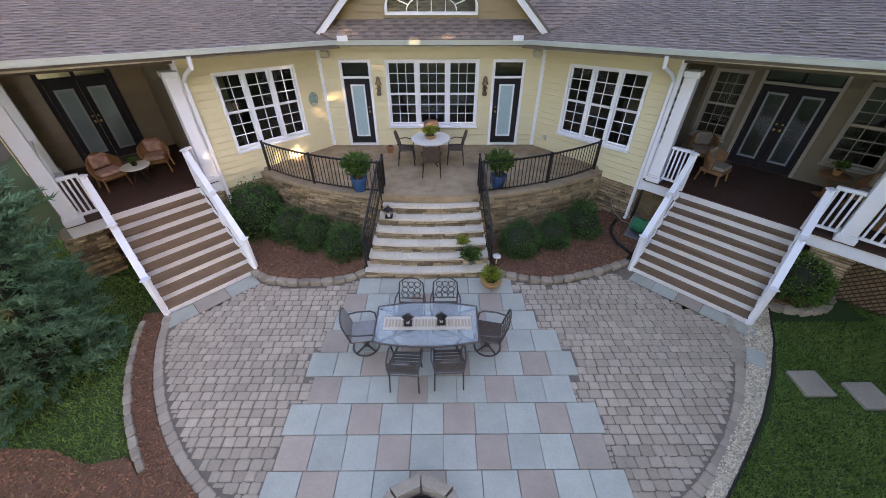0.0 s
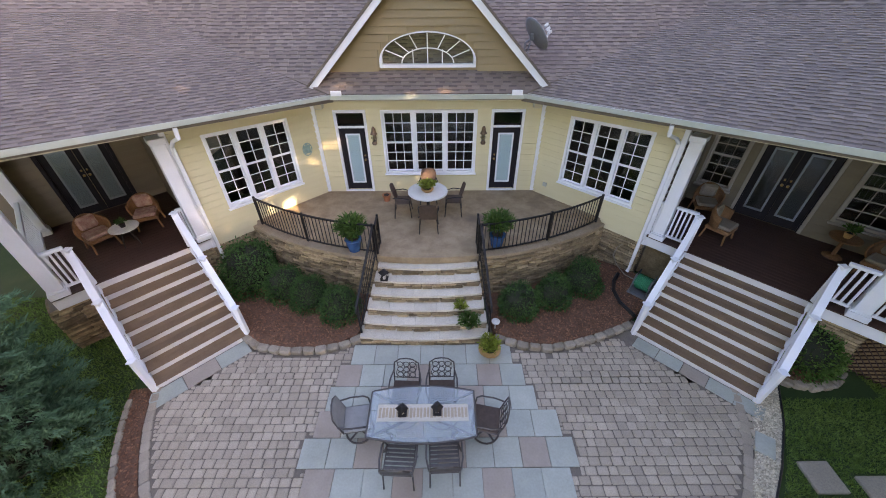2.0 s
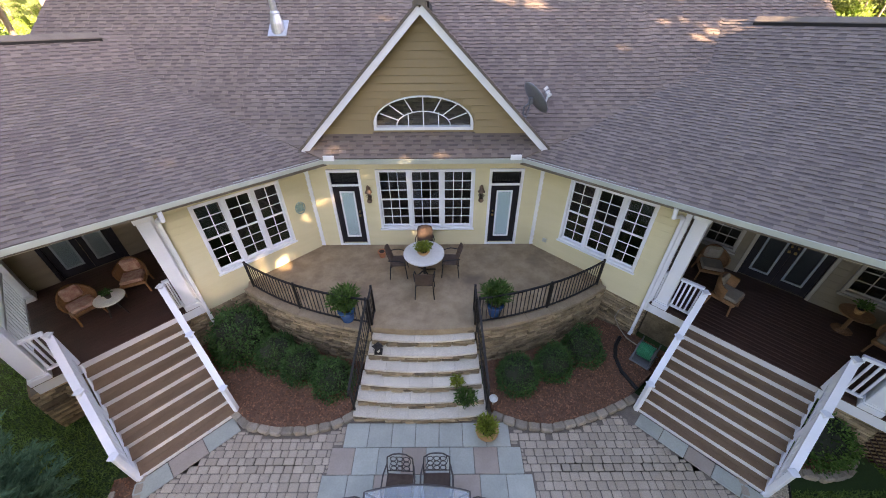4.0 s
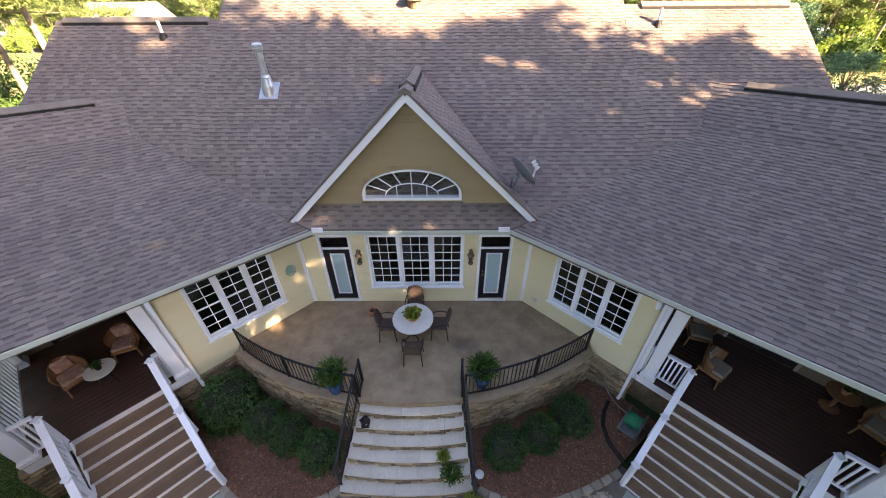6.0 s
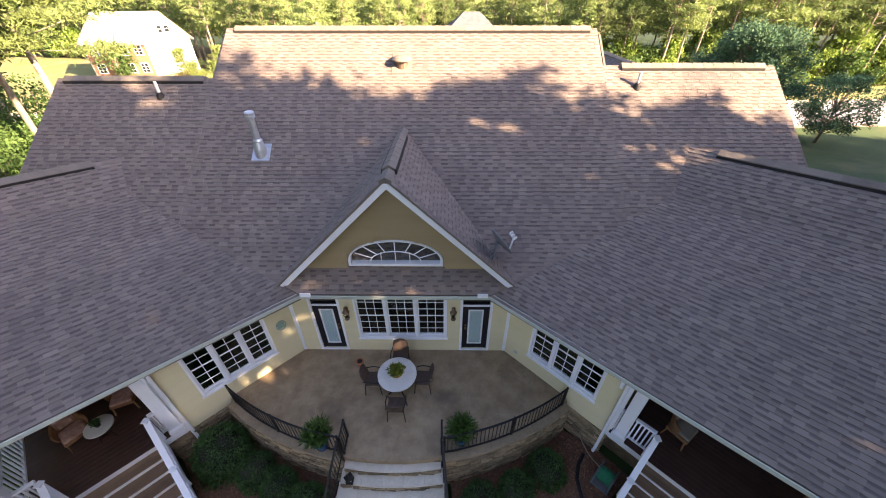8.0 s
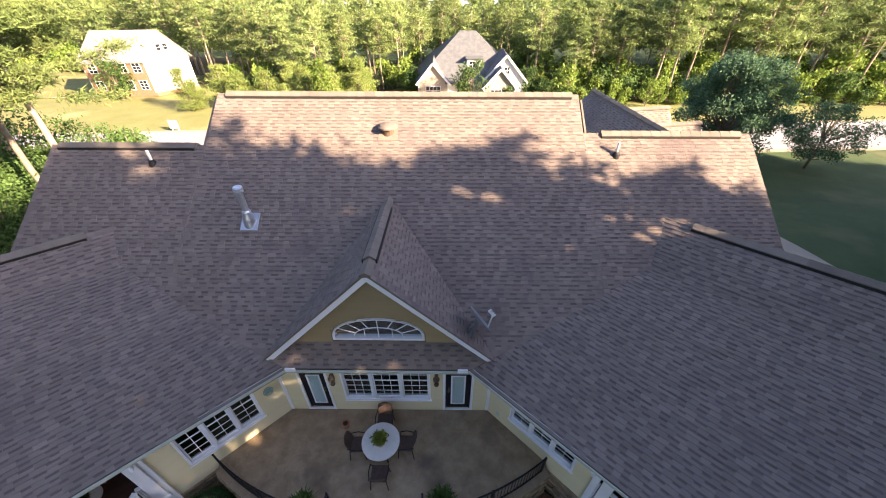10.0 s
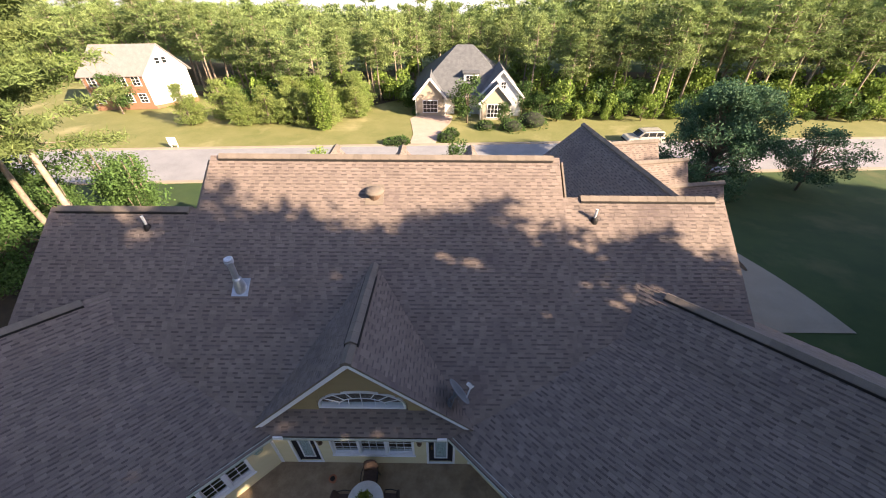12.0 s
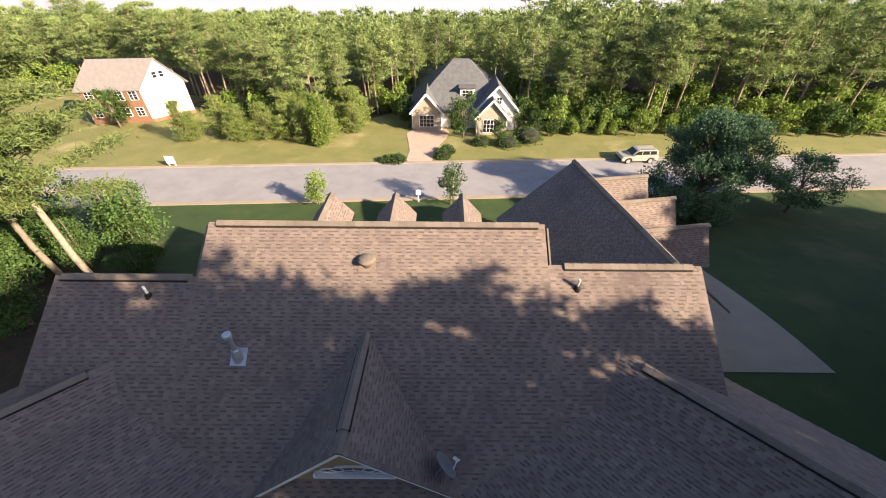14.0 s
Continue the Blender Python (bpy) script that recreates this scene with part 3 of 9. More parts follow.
for side, q in SIDES.items():
    f, W_OPEN = q["f"], q["win"]
    w = wall("wall_%s_wing" % side, f, 0.0, 3.5, -0.1, 4.3, [W_OPEN])
    clapboards(w, f, 0.06, 3.42, 1.12, 4.2, [(W_OPEN[0], W_OPEN[1], W_OPEN[2] - 0.05, W_OPEN[3])])
    stone_face(w, f, 2.0, 3.5, 0.0, 1.10, 5 + len(side), 0.07, q["turn"])
    window(f, *W_OPEN, cols=2, label="white triple double-hung window on an angled wing")
    solid("trim", Shape().box((3.42, -0.16, 1.1), (3.53, 0.05, 4.2), f, 0.008), M_white, "white corner board at the end of the wing wall", "trim", kind="structure")
    # porch
    B, E = q["back"], q["end"]
    solid("trim", Shape().box((3.5, -0.16, PORCH - 0.30), (E, 0.10, PORCH - 0.045), f, 0.01), M_white, "white fascia board under the porch floor", "trim", kind="structure")
    fl = thing("floor_%s_porch" % side, f(5, -1, PORCH), "dark red-brown painted porch floor boards", "floor", kind="structure")
    part("joist_bed", Shape().box((3.5, -B, PORCH - 0.2), (E, -0.16, PORCH - 0.03), f), M_deck, fl)
    o = -B
    while o < 0.12:
        part("board", Shape().box((3.5, o, PORCH - 0.03), (E, min(o + 0.132, 0.14), PORCH), f, 0.004), M_deck, fl)
        o += 0.134
    fd = (q["fd"][0], q["fd"][1], PORCH, PORCH + 2.3)
    opens = [fd] + ([(3.62, 4.45, 1.94, 3.60), (6.55, 7.55, 1.94, 3.60)] if side == "right" else [])
    fb = (lambda s, o, z, f=f, B=B: f(s, o - B, z))
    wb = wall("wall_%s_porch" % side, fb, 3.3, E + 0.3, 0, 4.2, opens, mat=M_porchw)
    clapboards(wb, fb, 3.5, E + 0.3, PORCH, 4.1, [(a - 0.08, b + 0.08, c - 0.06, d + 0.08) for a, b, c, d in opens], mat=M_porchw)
    door(fb, *fd, leaves=2, blind=side == "left", rim=M_blind2, blind_mat=M_blind2, transom=0.40, cas=M_dark if side == "left" else M_shade_trim, label="dark glazed double door onto the porch")
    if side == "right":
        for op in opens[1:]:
            window(fb, *op, sashes=1, trim=M_shade_trim, label="single double-hung window on the shaded porch")
    fs = (lambda s, o, z, f=f: f(3.5 + o, -s, z))
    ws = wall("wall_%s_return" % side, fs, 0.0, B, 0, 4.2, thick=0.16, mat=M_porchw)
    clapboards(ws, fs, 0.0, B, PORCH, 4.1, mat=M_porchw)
    if side == "right":
        fe = (lambda s, o, z, f=f, E=E: f(E + 0.16 - o, -s, z))
        wall("wall_%s_end" % side, fe, -0.1, 9.0, -0.1, 4.2)
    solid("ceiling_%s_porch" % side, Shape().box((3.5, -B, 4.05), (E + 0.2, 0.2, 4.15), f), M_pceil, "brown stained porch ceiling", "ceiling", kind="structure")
    solid("trim", Shape().box((3.5, -0.17, 4.06), (E, 0.09, 4.2), f, 0.01), M_shade_trim, "shaded porch header beam over the columns", "beam", kind="structure")
    # foundation behind the stairs
    wf = wall("wall_%s_base" % side, lambda s, o, z, f=f: f(s, o - 0.35, z), 3.5, E, -0.1, 1.15, mat=M_ledge, label="shaded stone foundation below the porch")
    stone_face(wf, lambda s, o, z, f=f: f(s, o - 0.35, z), *((5.9, E) if side == "left" else (6.85, 7.1)), 0.0, 1.12, 15 + len(side), 0.06, q["turn"])
    if side == "right":
        la = thing("lattice_panel", f(8.7, -0.2, 0), "dark brown diagonal wooden lattice under the porch", "lattice")
        x0, x1 = 7.85, E - 0.1
        for i, d in enumerate((1, -1)):
            c = x0 - 1.1
            while c < x1 + 1.1:
                ends = [(u, v) for u, v in ((c, 0.04), (c + d * 1.06, 1.10))]
                (u0, v0), (u1, v1) = ends
                t0, t1 = sorted((max(0.0, min(1.0, (x0 - u0) / (u1 - u0))), max(0.0, min(1.0, (x1 - u0) / (u1 - u0)))))
                if t1 - t0 > 0.05:
                    pa, pb = ((u0 + (u1 - u0) * t, v0 + (v1 - v0) * t) for t in (t0, t1))
                    part("slat", Shape().bar(f(pa[0], -0.2 + 0.012 * i, pa[1]), f(pb[0], -0.2 + 0.012 * i, pb[1]), 0.010, 0.038, Vector(f(0, 1, 0)) - Vector(f(0, 0, 0))), M_deck, la)
                c += 0.13
        part("frame", Shape().box((x0, -0.21, 1.08), (x1, -0.17, 1.14), f, 0.006), M_deck, la)
    # eave: soffit, fascia, gutter
    ro = q["roof"]
    solid("ceiling_%s_soffit" % side, Shape().box((0, 0.0, 4.17), (ro, 0.86, 4.21), f), M_soffit, "cream painted soffit under the eave", "soffit", kind="structure")
    g = thing("gutter", f(3, 0.9, EAVE), "pale grey-green metal gutter along the wing eave", "gutter", kind="structure")
    s_in = -0.03
    for nm, a, b, mt in (("trough", (s_in, 0.86, 4.235), (ro, 0.964, 4.25), M_ridge), ("front", (s_in - 0.05, 0.965, 4.25), (ro, 0.978, 4.335), M_gutter), ("back", (s_in, 0.845, 4.20), (ro, 0.86, 4.345), M_gutter), ("lip", (s_in - 0.05, 0.962, 4.335), (ro, 0.985, 4.35), M_gutter)):
        part(nm, Shape().box(a, b, f, 0.004), mt, g)
    # downspout at the wing corner
    ds = thing("downspout", f(3.3, 0.1, 0.4), "white metal downspout from eave to planting bed", "downspout", kind="structure")
    part("elbow", Shape().tube([f(3.34, 0.93, 4.25), f(3.35, 0.90, 4.05), f(3.38, 0.35, 3.85), f(3.40, 0.12, 3.7)], 0.042, 8), M_white, ds)
    part("pipe", Shape().box((3.36, 0.06, 0.42), (3.44, 0.13, 3.72), f, 0.012), M_white, ds)
    part("shoe", Shape().tube([f(3.40, 0.095, 0.46), f(3.40, 0.10, 0.28), f(3.39, 0.16, 0.19)], 0.042, 8), M_white, ds)

# soffit, gutter and outlets of the central eave
solid("ceiling_centre_soffit", Shape().prism([(-3.0, 11.15), (3.2, 11.15), (2.52, 10.6), (-2.32, 10.6)], 4.17, 4.21), M_soffit, "cream painted soffit over the terrace doors", "soffit", kind="structure")
g = thing("gutter", (CX, 10.5, EAVE), "pale grey-green metal gutter over the terrace", "gutter", kind="structure")
for nm, a, b in (("trough", (-2.3, 10.5, 4.235), (2.5, 10.63, 4.25)), ("front", (-2.27, 10.485, 4.235), (2.47, 10.5, 4.335)), ("back", (-2.3, 10.63, 4.20), (2.5, 10.645, 4.345)), ("lip", (-2.27, 10.47, 4.335), (2.47, 10.51, 4.352))):
    part(nm, Shape().box(a, b, c=0.004), M_gutter, g)
for x in (-2.12, 2.3):
    part("splash_guard", Shape().box((x - 0.13, 10.46, 4.33), (x + 0.13, 10.50, 4.45), c=0.006), M_white, g, "small white splash guard")

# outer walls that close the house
# Backing wall added so that the porch panes stay dark.
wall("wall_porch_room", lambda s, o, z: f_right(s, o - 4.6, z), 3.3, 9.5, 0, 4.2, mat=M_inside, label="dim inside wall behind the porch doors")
wall("wall_front", lambda s, o, z: (s, 22.9 + o, z), -5.6, 6.1, -2.8, 4.2)
wall("wall_front_west", lambda s, o, z: (s, 20.1 + o, z), -10.2, -5.76, -2.8, 4.1)
wall("wall_front_east", lambda s, o, z: (s, 20.6 + o, z), 6.26, 11.1, -2.8, 4.1)
wall("wall_return_west", lambda s, o, z: (-5.6 - o, s, z), 20.1, 22.9, -2.8, 4.1)
wall("wall_return_east", lambda s, o, z: (6.1 + o, s, z), 20.6, 22.9, -2.8, 4.1)
wall("wall_west", lambda s, o, z: (-10.2 - o, s, z), 11.0, 20.1, -2.8, 4.3)
wall("wall_east", lambda s, o, z: (11.1 + o, s, z), 11.0, 20.6, -2.8, 4.3)
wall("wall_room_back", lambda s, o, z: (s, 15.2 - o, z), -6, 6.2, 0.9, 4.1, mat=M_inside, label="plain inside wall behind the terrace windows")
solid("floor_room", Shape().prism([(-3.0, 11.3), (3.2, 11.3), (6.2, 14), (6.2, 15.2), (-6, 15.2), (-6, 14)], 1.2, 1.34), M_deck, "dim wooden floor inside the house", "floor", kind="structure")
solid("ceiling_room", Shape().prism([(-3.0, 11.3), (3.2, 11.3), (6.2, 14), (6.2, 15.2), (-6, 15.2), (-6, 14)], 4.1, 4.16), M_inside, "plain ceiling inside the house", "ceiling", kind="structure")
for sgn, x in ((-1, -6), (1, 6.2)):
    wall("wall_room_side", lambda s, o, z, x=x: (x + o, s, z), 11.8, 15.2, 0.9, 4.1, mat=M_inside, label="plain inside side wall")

# ---------------------------------------------------------------- roofs
def clip(poly, a, b, c):
    """Keeps the part of a convex polygon where a*u + b*v <= c."""
    out = []
    for i, p in enumerate(poly):
        r = poly[(i + 1) % len(poly)]
        dp, dr = a * p[0] + b * p[1] - c, a * r[0] + b * r[1] - c
        if dp <= 0:
            out.append(p)
        if dp * dr < 0:
            t = dp / (dp - dr)
            out.append((p[0] + (r[0] - p[0]) * t, p[1] + (r[1] - p[1]) * t))
    return out


def shingles(shape, poly, at, ex=0.125, seed=0, near=None, singles=None, bands=None):
    """Laminated shingle courses over a convex polygon in (run, up-slope) metres; at(u, v, h) gives the place."""
    rng = random.Random(seed)
    area = sum(p[0] * r[1] - r[0] * p[1] for p, r in zip(poly, poly[1:] + poly[:1]))
    pl = poly if area > 0 else poly[::-1]
    planes = []
    for p, r in zip(pl, pl[1:] + pl[:1]):
        n = (r[1] - p[1], -(r[0] - p[0]))
        planes.append((n[0], n[1], n[0] * p[0] + n[1] * p[1]))
    v0, v1 = min(p[1] for p in pl), max(p[1] for p in pl)
    u0, u1 = min(p[0] for p in pl), max(p[0] for p in pl)
    v = v0
    while v < v1:
        u = u0 - rng.uniform(0, 0.4)
        thick = False
        while u < u1:
            w = rng.uniform(0.13, 0.24) if thick else rng.uniform(0.14, 0.24)
            rect = [(u, v), (u + w, v), (u + w, v + ex * 1.02), (u, v + ex * 1.02)]
            for pn in planes:
                rect = clip(rect, *pn)
                if len(rect) < 3:
                    break
            whole = len(rect) == 4 and abs(rect[0][0] - u) < 1e-6 and abs(rect[2][0] - u - w) < 1e-6 and abs(rect[2][1] - v - ex * 1.02) < 1e-6
            if near and whole and near[0] < u < near[1] and near[2] <= v < near[3] and len(singles) < 290:
                singles.append((u + w / 2, v, w, thick))
            elif len(rect) >= 3:
                lift = 0.018 if thick else 0.009
                n = len(rect)
                top = [at(a, b, 0.004 + lift * (1 - (b - v) / ex)) for a, b in rect]
                low = [at(a, b, -0.004) for a, b in rect]
                shape.add(top + low, [tuple(range(n))] + [(i, n + i, n + (i + 1) % n, (i + 1) % n) for i in range(n) if rect[i][1] < v + ex * 0.9 or rect[(i + 1) % n][1] < v + ex * 0.9])
                # Dark strip painted where the next course would throw its shadow.
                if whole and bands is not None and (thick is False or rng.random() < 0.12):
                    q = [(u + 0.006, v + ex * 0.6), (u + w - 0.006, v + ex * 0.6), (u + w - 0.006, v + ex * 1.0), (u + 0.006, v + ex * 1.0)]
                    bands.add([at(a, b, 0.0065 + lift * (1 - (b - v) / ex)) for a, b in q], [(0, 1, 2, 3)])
            u += w
            thick = not thick
        v += ex


def plane_at(o, u, v):
    """at(u, v, h) for a roof plane with unit run u and unit up-slope v from o."""
    o, u, v = Vector(o), Vector(u).normalized(), Vector(v).normalized()
    n = u.cross(v)
    if n.z < 0:
        n = -n
    return lambda a, b, h: tuple(o + u * a + v * b + n * h)


def tab_mesh(thick, ex=0.125):
    """One shingle tab of unit width, lower edge at y = 0."""
    h = 0.024 if thick else 0.014
    sh = Shape().add([(-0.5, 0, h), (0.5, 0, h), (0.5, ex * 1.02, 0.004), (-0.5, ex * 1.02, 0.004), (-0.5, 0, -0.004), (0.5, 0, -0.004), (0.5, ex * 1.02, -0.004), (-0.5, ex * 1.02, -0.004)], [(0, 1, 2, 3), (0, 4, 5, 1), (1, 5, 6, 2), (3, 7, 4, 0)])
    me = mesh_of("shingle", sh, M_tab, recalc=False)
    # Thin tabs get the same painted shadow strip near the top.
    if not thick:
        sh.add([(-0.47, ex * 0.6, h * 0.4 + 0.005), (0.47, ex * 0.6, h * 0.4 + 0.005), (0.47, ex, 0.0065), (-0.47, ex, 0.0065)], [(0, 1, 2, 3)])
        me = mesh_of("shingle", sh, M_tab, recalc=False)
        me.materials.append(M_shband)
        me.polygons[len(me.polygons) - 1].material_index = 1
    return me


TABS = {True: tab_mesh(True), False: tab_mesh(False)}


def roof_plane(parent, o, u, v, poly, seed, thick=0.14, mat=None, near=None):
    at = plane_at(o, u, v)
    singles = []
    part("deck", Shape().slab([at(a, b, -0.006) for a, b in poly], thick), M_ridge, parent)
    sh = Shape()
    bd = Shape()
    shingles(sh, poly, at, seed=seed, near=near, singles=singles, bands=bd)
    ob = part("shingles", sh, mat or M_shingle, parent, recalc=False)
    ob["kind"] = "stuff"
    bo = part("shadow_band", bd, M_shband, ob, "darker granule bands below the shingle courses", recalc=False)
    bo["kind"] = "stuff"
    ud, vd = Vector(u).normalized(), Vector(v).normalized()
    nd = ud.cross(vd)
    if nd.z < 0:
        ud, nd = -ud, -nd
    turn = Matrix((ud, vd, nd)).transposed().to_euler()
    for a, b, w, tk in singles:
        ob = piece("shingle", TABS[tk], parent, at(a, b, 0), 0, (w, 1, 1))
        ob.rotation_euler = turn


def cap_run(parent, a, b, up=(0, 0, 1), w=0.32, h=0.08, name="ridge_cap"):
    """A ridge vent: overlapping low caps laid end to end along a ridge."""
    a, b = Vector(a), Vector(b)
    n = max(1, int((b - a).length / 0.30))
    sh = Shape()
    d = (b - a) / n
    side = d.cross(Vector((0, 0, 1))).normalized()
    for i in range(n):
        p, r = a + d * i, a + d * (i + 1.12)
        q = []
        for e, hh in ((p, h + 0.012), (r, h)):
            for k, z in ((-w / 2, -0.09), (-w / 2, -0.05 + hh * 0.4), (0, hh), (w / 2, -0.05 + hh * 0.4), (w / 2, -0.09)):
                q.append(e + side * k + Vector((0, 0, z)))
        sh.add(q, [(0, 1, 6, 5), (1, 2, 7, 6), (2, 3, 8, 7), (3, 4, 9, 8), (0, 4, 3, 2, 1), (5, 6, 7, 8, 9)])
    ob = part(name, sh, M_ridge, parent)
    if name == "ridge_vent":
        # Dark strip on both sides, painted in for the vent's shadow line.
        e = side * (w / 2 + 0.02)
        slot = Shape().add([p + k * e + Vector((0, 0, z)) for p in (a, b) for k, z in ((-1, -0.16), (-1, -0.035), (1, -0.035), (1, -0.16))], [(0, 1, 2, 3), (7, 6, 5, 4), (0, 4, 5, 1), (1, 5, 6, 2), (2, 6, 7, 3), (3, 7, 4, 0)])
        part("vent_slot", slot, M_black_strip, ob, "dark open slot along the ridge vent")
    else:
        ob["kind"] = "stuff"
    return ob


SL = 0.67
LEN = math.sqrt(1 + SL * SL)
UP = (0, 1, SL)


def mv(y):
    return (y - 10.55) * LEN


rf = thing("roof_main", (CX, 14, 6), "brown-grey laminated shingle main roof in tree shade", "roof", kind="structure")
roof_plane(rf, (0, 10.55, EAVE), (1, 0, 0), UP, [(-2.3, 0), (2.5, 0), (6.2, mv(12.05)), (6.2, mv(17.76)), (-5.75, mv(17.76)), (-5.75, mv(11.95))], 1, near=(-2.6, 2.7, 0.0, 0.9))
roof_plane(rf, (0, 10.55, EAVE), (1, 0, 0), UP, [(-10.6, mv(11.2)), (-5.75, mv(11.2)), (-5.75, mv(16.1)), (-10.6, mv(16.1))], 2)
roof_plane(rf, (0, 10.55, EAVE), (1, 0, 0), UP, [(6.2, mv(11.6)), (11.45, mv(11.2)), (11.45, mv(16.52)), (6.2, mv(16.52))], 3)
zr, zl, zq = EAVE + SL * 7.21, EAVE + SL * 5.55, EAVE + SL * 5.97
# front slopes, turned away from the terrace
for x0, x1, y, z in ((-5.75, 6.2, 17.76, zr), (-10.6, -5.75, 16.1, zl), (6.2, 11.45, 16.52, zq)):
    e = (z - 3.9) / 0.95
    part("front_slope", Shape().slab([(x0, y, z), (x1, y, z), (x1, y + e, 3.9), (x0, y + e, 3.9)], 0.14), M_ridge, rf)
# gable ends between and beside the ridges
for x, y, z in ((-10.45, 16.1, zl), (11.3, 16.52, zq), (-5.85, 17.76, zr), (6.3, 17.76, zr)):
    sx = 0.06 if x > 0 else -0.06
    part("gable_end", Shape().add([(x, y - 6.0, z - 4.1), (x, y, z - 0.16), (x, y + (4.0 if abs(x) > 7 else 2.0), z - (4.1 if abs(x) > 7 else 2.1)), (x + sx, y - 6.0, z - 4.1), (x + sx, y, z - 0.16), (x + sx, y + (4.0 if abs(x) > 7 else 2.0), z - (4.1 if abs(x) > 7 else 2.1))], [(0, 1, 2), (3, 5, 4), (0, 3, 4, 1), (1, 4, 5, 2), (2, 5, 3, 0)]), M_ridge if abs(x) < 7 else M_siding, rf)
for x, y0, y, z in ((-10.57, 11.3, 16.1, zl), (11.42, 11.3, 16.52, zq), ):
    part("rake_board", Shape().bar((x, y0, z - SL * (y - y0) - 0.17), (x, y, z - 0.17), 0.035, 0.16), M_white, rf)
cap_run(rf, (-5.45, 17.76, zr), (5.95, 17.76, zr), name="ridge_vent")
cap_run(rf, (-10.35, 16.1, zl), (-6.05, 16.1, zl), name="ridge_vent")
cap_run(rf, (6.75, 16.52, zq), (11.1, 16.52, zq), name="ridge_vent")

A_LO = 0.281
L_LO = math.sqrt(1 + A_LO ** 2)
D_K = 4.28
LEN_W = math.sqrt(1 + 0.62 ** 2)
Z_K = EAVE + A_LO * (D_K + 0.92)
for side, q in SIDES.items():
    f, ro, D_R = q["plan"], q["roof"], q["dr"]
    Z_R = Z_K + 0.62 * (D_R - D_K)
    s_dir = Vector(f(1, 0, WING_RISE)) - Vector(f(0, 0, 0))
    i_dir = Vector(f(0, -1, 0)) - Vector(f(0, 0, 0))
    lift = -0.75 * WING_RISE

    def top(s, o, z, f=f):
        return f(s, o, z + WING_RISE * (s - 0.75))
    rw = thing("roof_%s_wing" % side, f(4, -2, 5), "brown-grey shingle wing roof with a shallower porch slope", "roof", kind="structure")
    roof_plane(rw, f(0, 0.92, EAVE + lift), s_dir, i_dir + Vector((0, 0, A_LO)), [(-0.16, 0), (ro, 0), (ro, 5.2 * L_LO), (1.80, 5.2 * L_LO)], 11 + len(side), near=(1.0, 6.0, 0.0, 1.6))
    roof_plane(rw, f(0, -D_K, Z_K + lift), s_dir, i_dir + Vector((0, 0, 0.62)), [(1.80, 0), (ro, 0), (ro, (D_R - D_K) * LEN_W), (1.35, (D_R - D_K) * LEN_W)], 21 + len(side))
    roof_plane(rw, f(0, -D_R - 3.4, Z_R + lift - 3.4 * 0.62), s_dir, -i_dir + Vector((0, 0, 0.62)), [(2.3, 0), (ro, 0), (ro, 3.4 * LEN_W), (1.1, 3.4 * LEN_W)], 31 + len(side))
    cap_run(rw, top(2.24, -D_R, Z_R), top(ro, -D_R, Z_R), name="ridge_vent")
    cap_run(rw, top(1.3, -D_R, Z_R - 0.03), top(2.24, -D_R, Z_R - 0.03), w=0.26, h=0.025)
    zg = [(ro - 0.2, 0.9, 4.2), (ro - 0.2, -D_K, Z_K - 0.15), (ro - 0.2, -D_R, Z_R - 0.15), (ro - 0.2, -D_R - 3.3, Z_R - 3.3 * 0.62 - 0.15)]
    p = [top(*c) for c in zg] + [top(c[0] + 0.05, c[1], c[2]) for c in zg]
    part("gable_end", Shape().add(p, [(0, 1, 2, 3), (7, 6, 5, 4), (0, 4, 5, 1), (1, 5, 6, 2), (2, 6, 7, 3), (3, 7, 4, 0)]), M_siding, rw)
    wall("wall_%s_outer" % side, lambda s, o, z, f=f: f(s, -8.6 - o, z), 2.5, ro - 0.2, -0.5, 4.3)

# the steep gable over the terrace
GZ, GH, GY, GX = 7.50, 3.04, 10.72, 0.14
GFALL = 0.105     # the ridge is dropped towards the main roof to fit the camera's view
rg = thing("roof_gable", (GX, 12, 6), "steep shingled gable with white rake boards over the terrace", "roof", kind="structure")
for sg in (-1, 1):
    o = (GX + sg * GH, GY, GZ - GH)
    roof_plane(rg, o, (0, 1, -GFALL), (-sg, 0, 1), [(-0.03, 0), (0.2, 0), (4.3, GH * R2), (-0.03, GH * R2)], 41 + sg, 0.05, near=(0.1, 2.5, 1.0, 4.0))
    part("rake_board", Shape().bar((GX + sg * (GH - 0.04), GY + 0.022 + 0.002 * sg, GZ - GH - 0.12), (GX, GY + 0.022 + 0.002 * sg, GZ - 0.155), 0.15, 0.032, (0, 1, 0)), M_white, rg, "white rake board along the gable edge")
    part("rake_edge", Shape().bar((GX + sg * GH, GY + 0.002 * sg, GZ - GH - 0.03), (GX, GY + 0.002 * sg, GZ - 0.03), 0.05, 0.02, (0, 1, 0)), M_black_strip, rg, "dark metal drip edge")
    # The soffit's shade is put into its colour: darker gable tan.
    part("rake_soffit", Shape().slab([(GX + sg * (GH - 0.1), GY + 0.04, GZ - GH - 0.06), (GX, GY + 0.04, GZ - 0.16), (GX, WALL_Y, GZ - 0.16), (GX + sg * (GH - 0.1), WALL_Y, GZ - GH - 0.06)], 0.03), M_gable, rg, "tan painted rake soffit")
cap_run(rg, (GX, GY + 0.55, GZ + 0.01 - 0.55 * GFALL), (GX, 13.95, GZ + 0.01 - 3.23 * GFALL), w=0.30, h=0.06, name="ridge_vent")
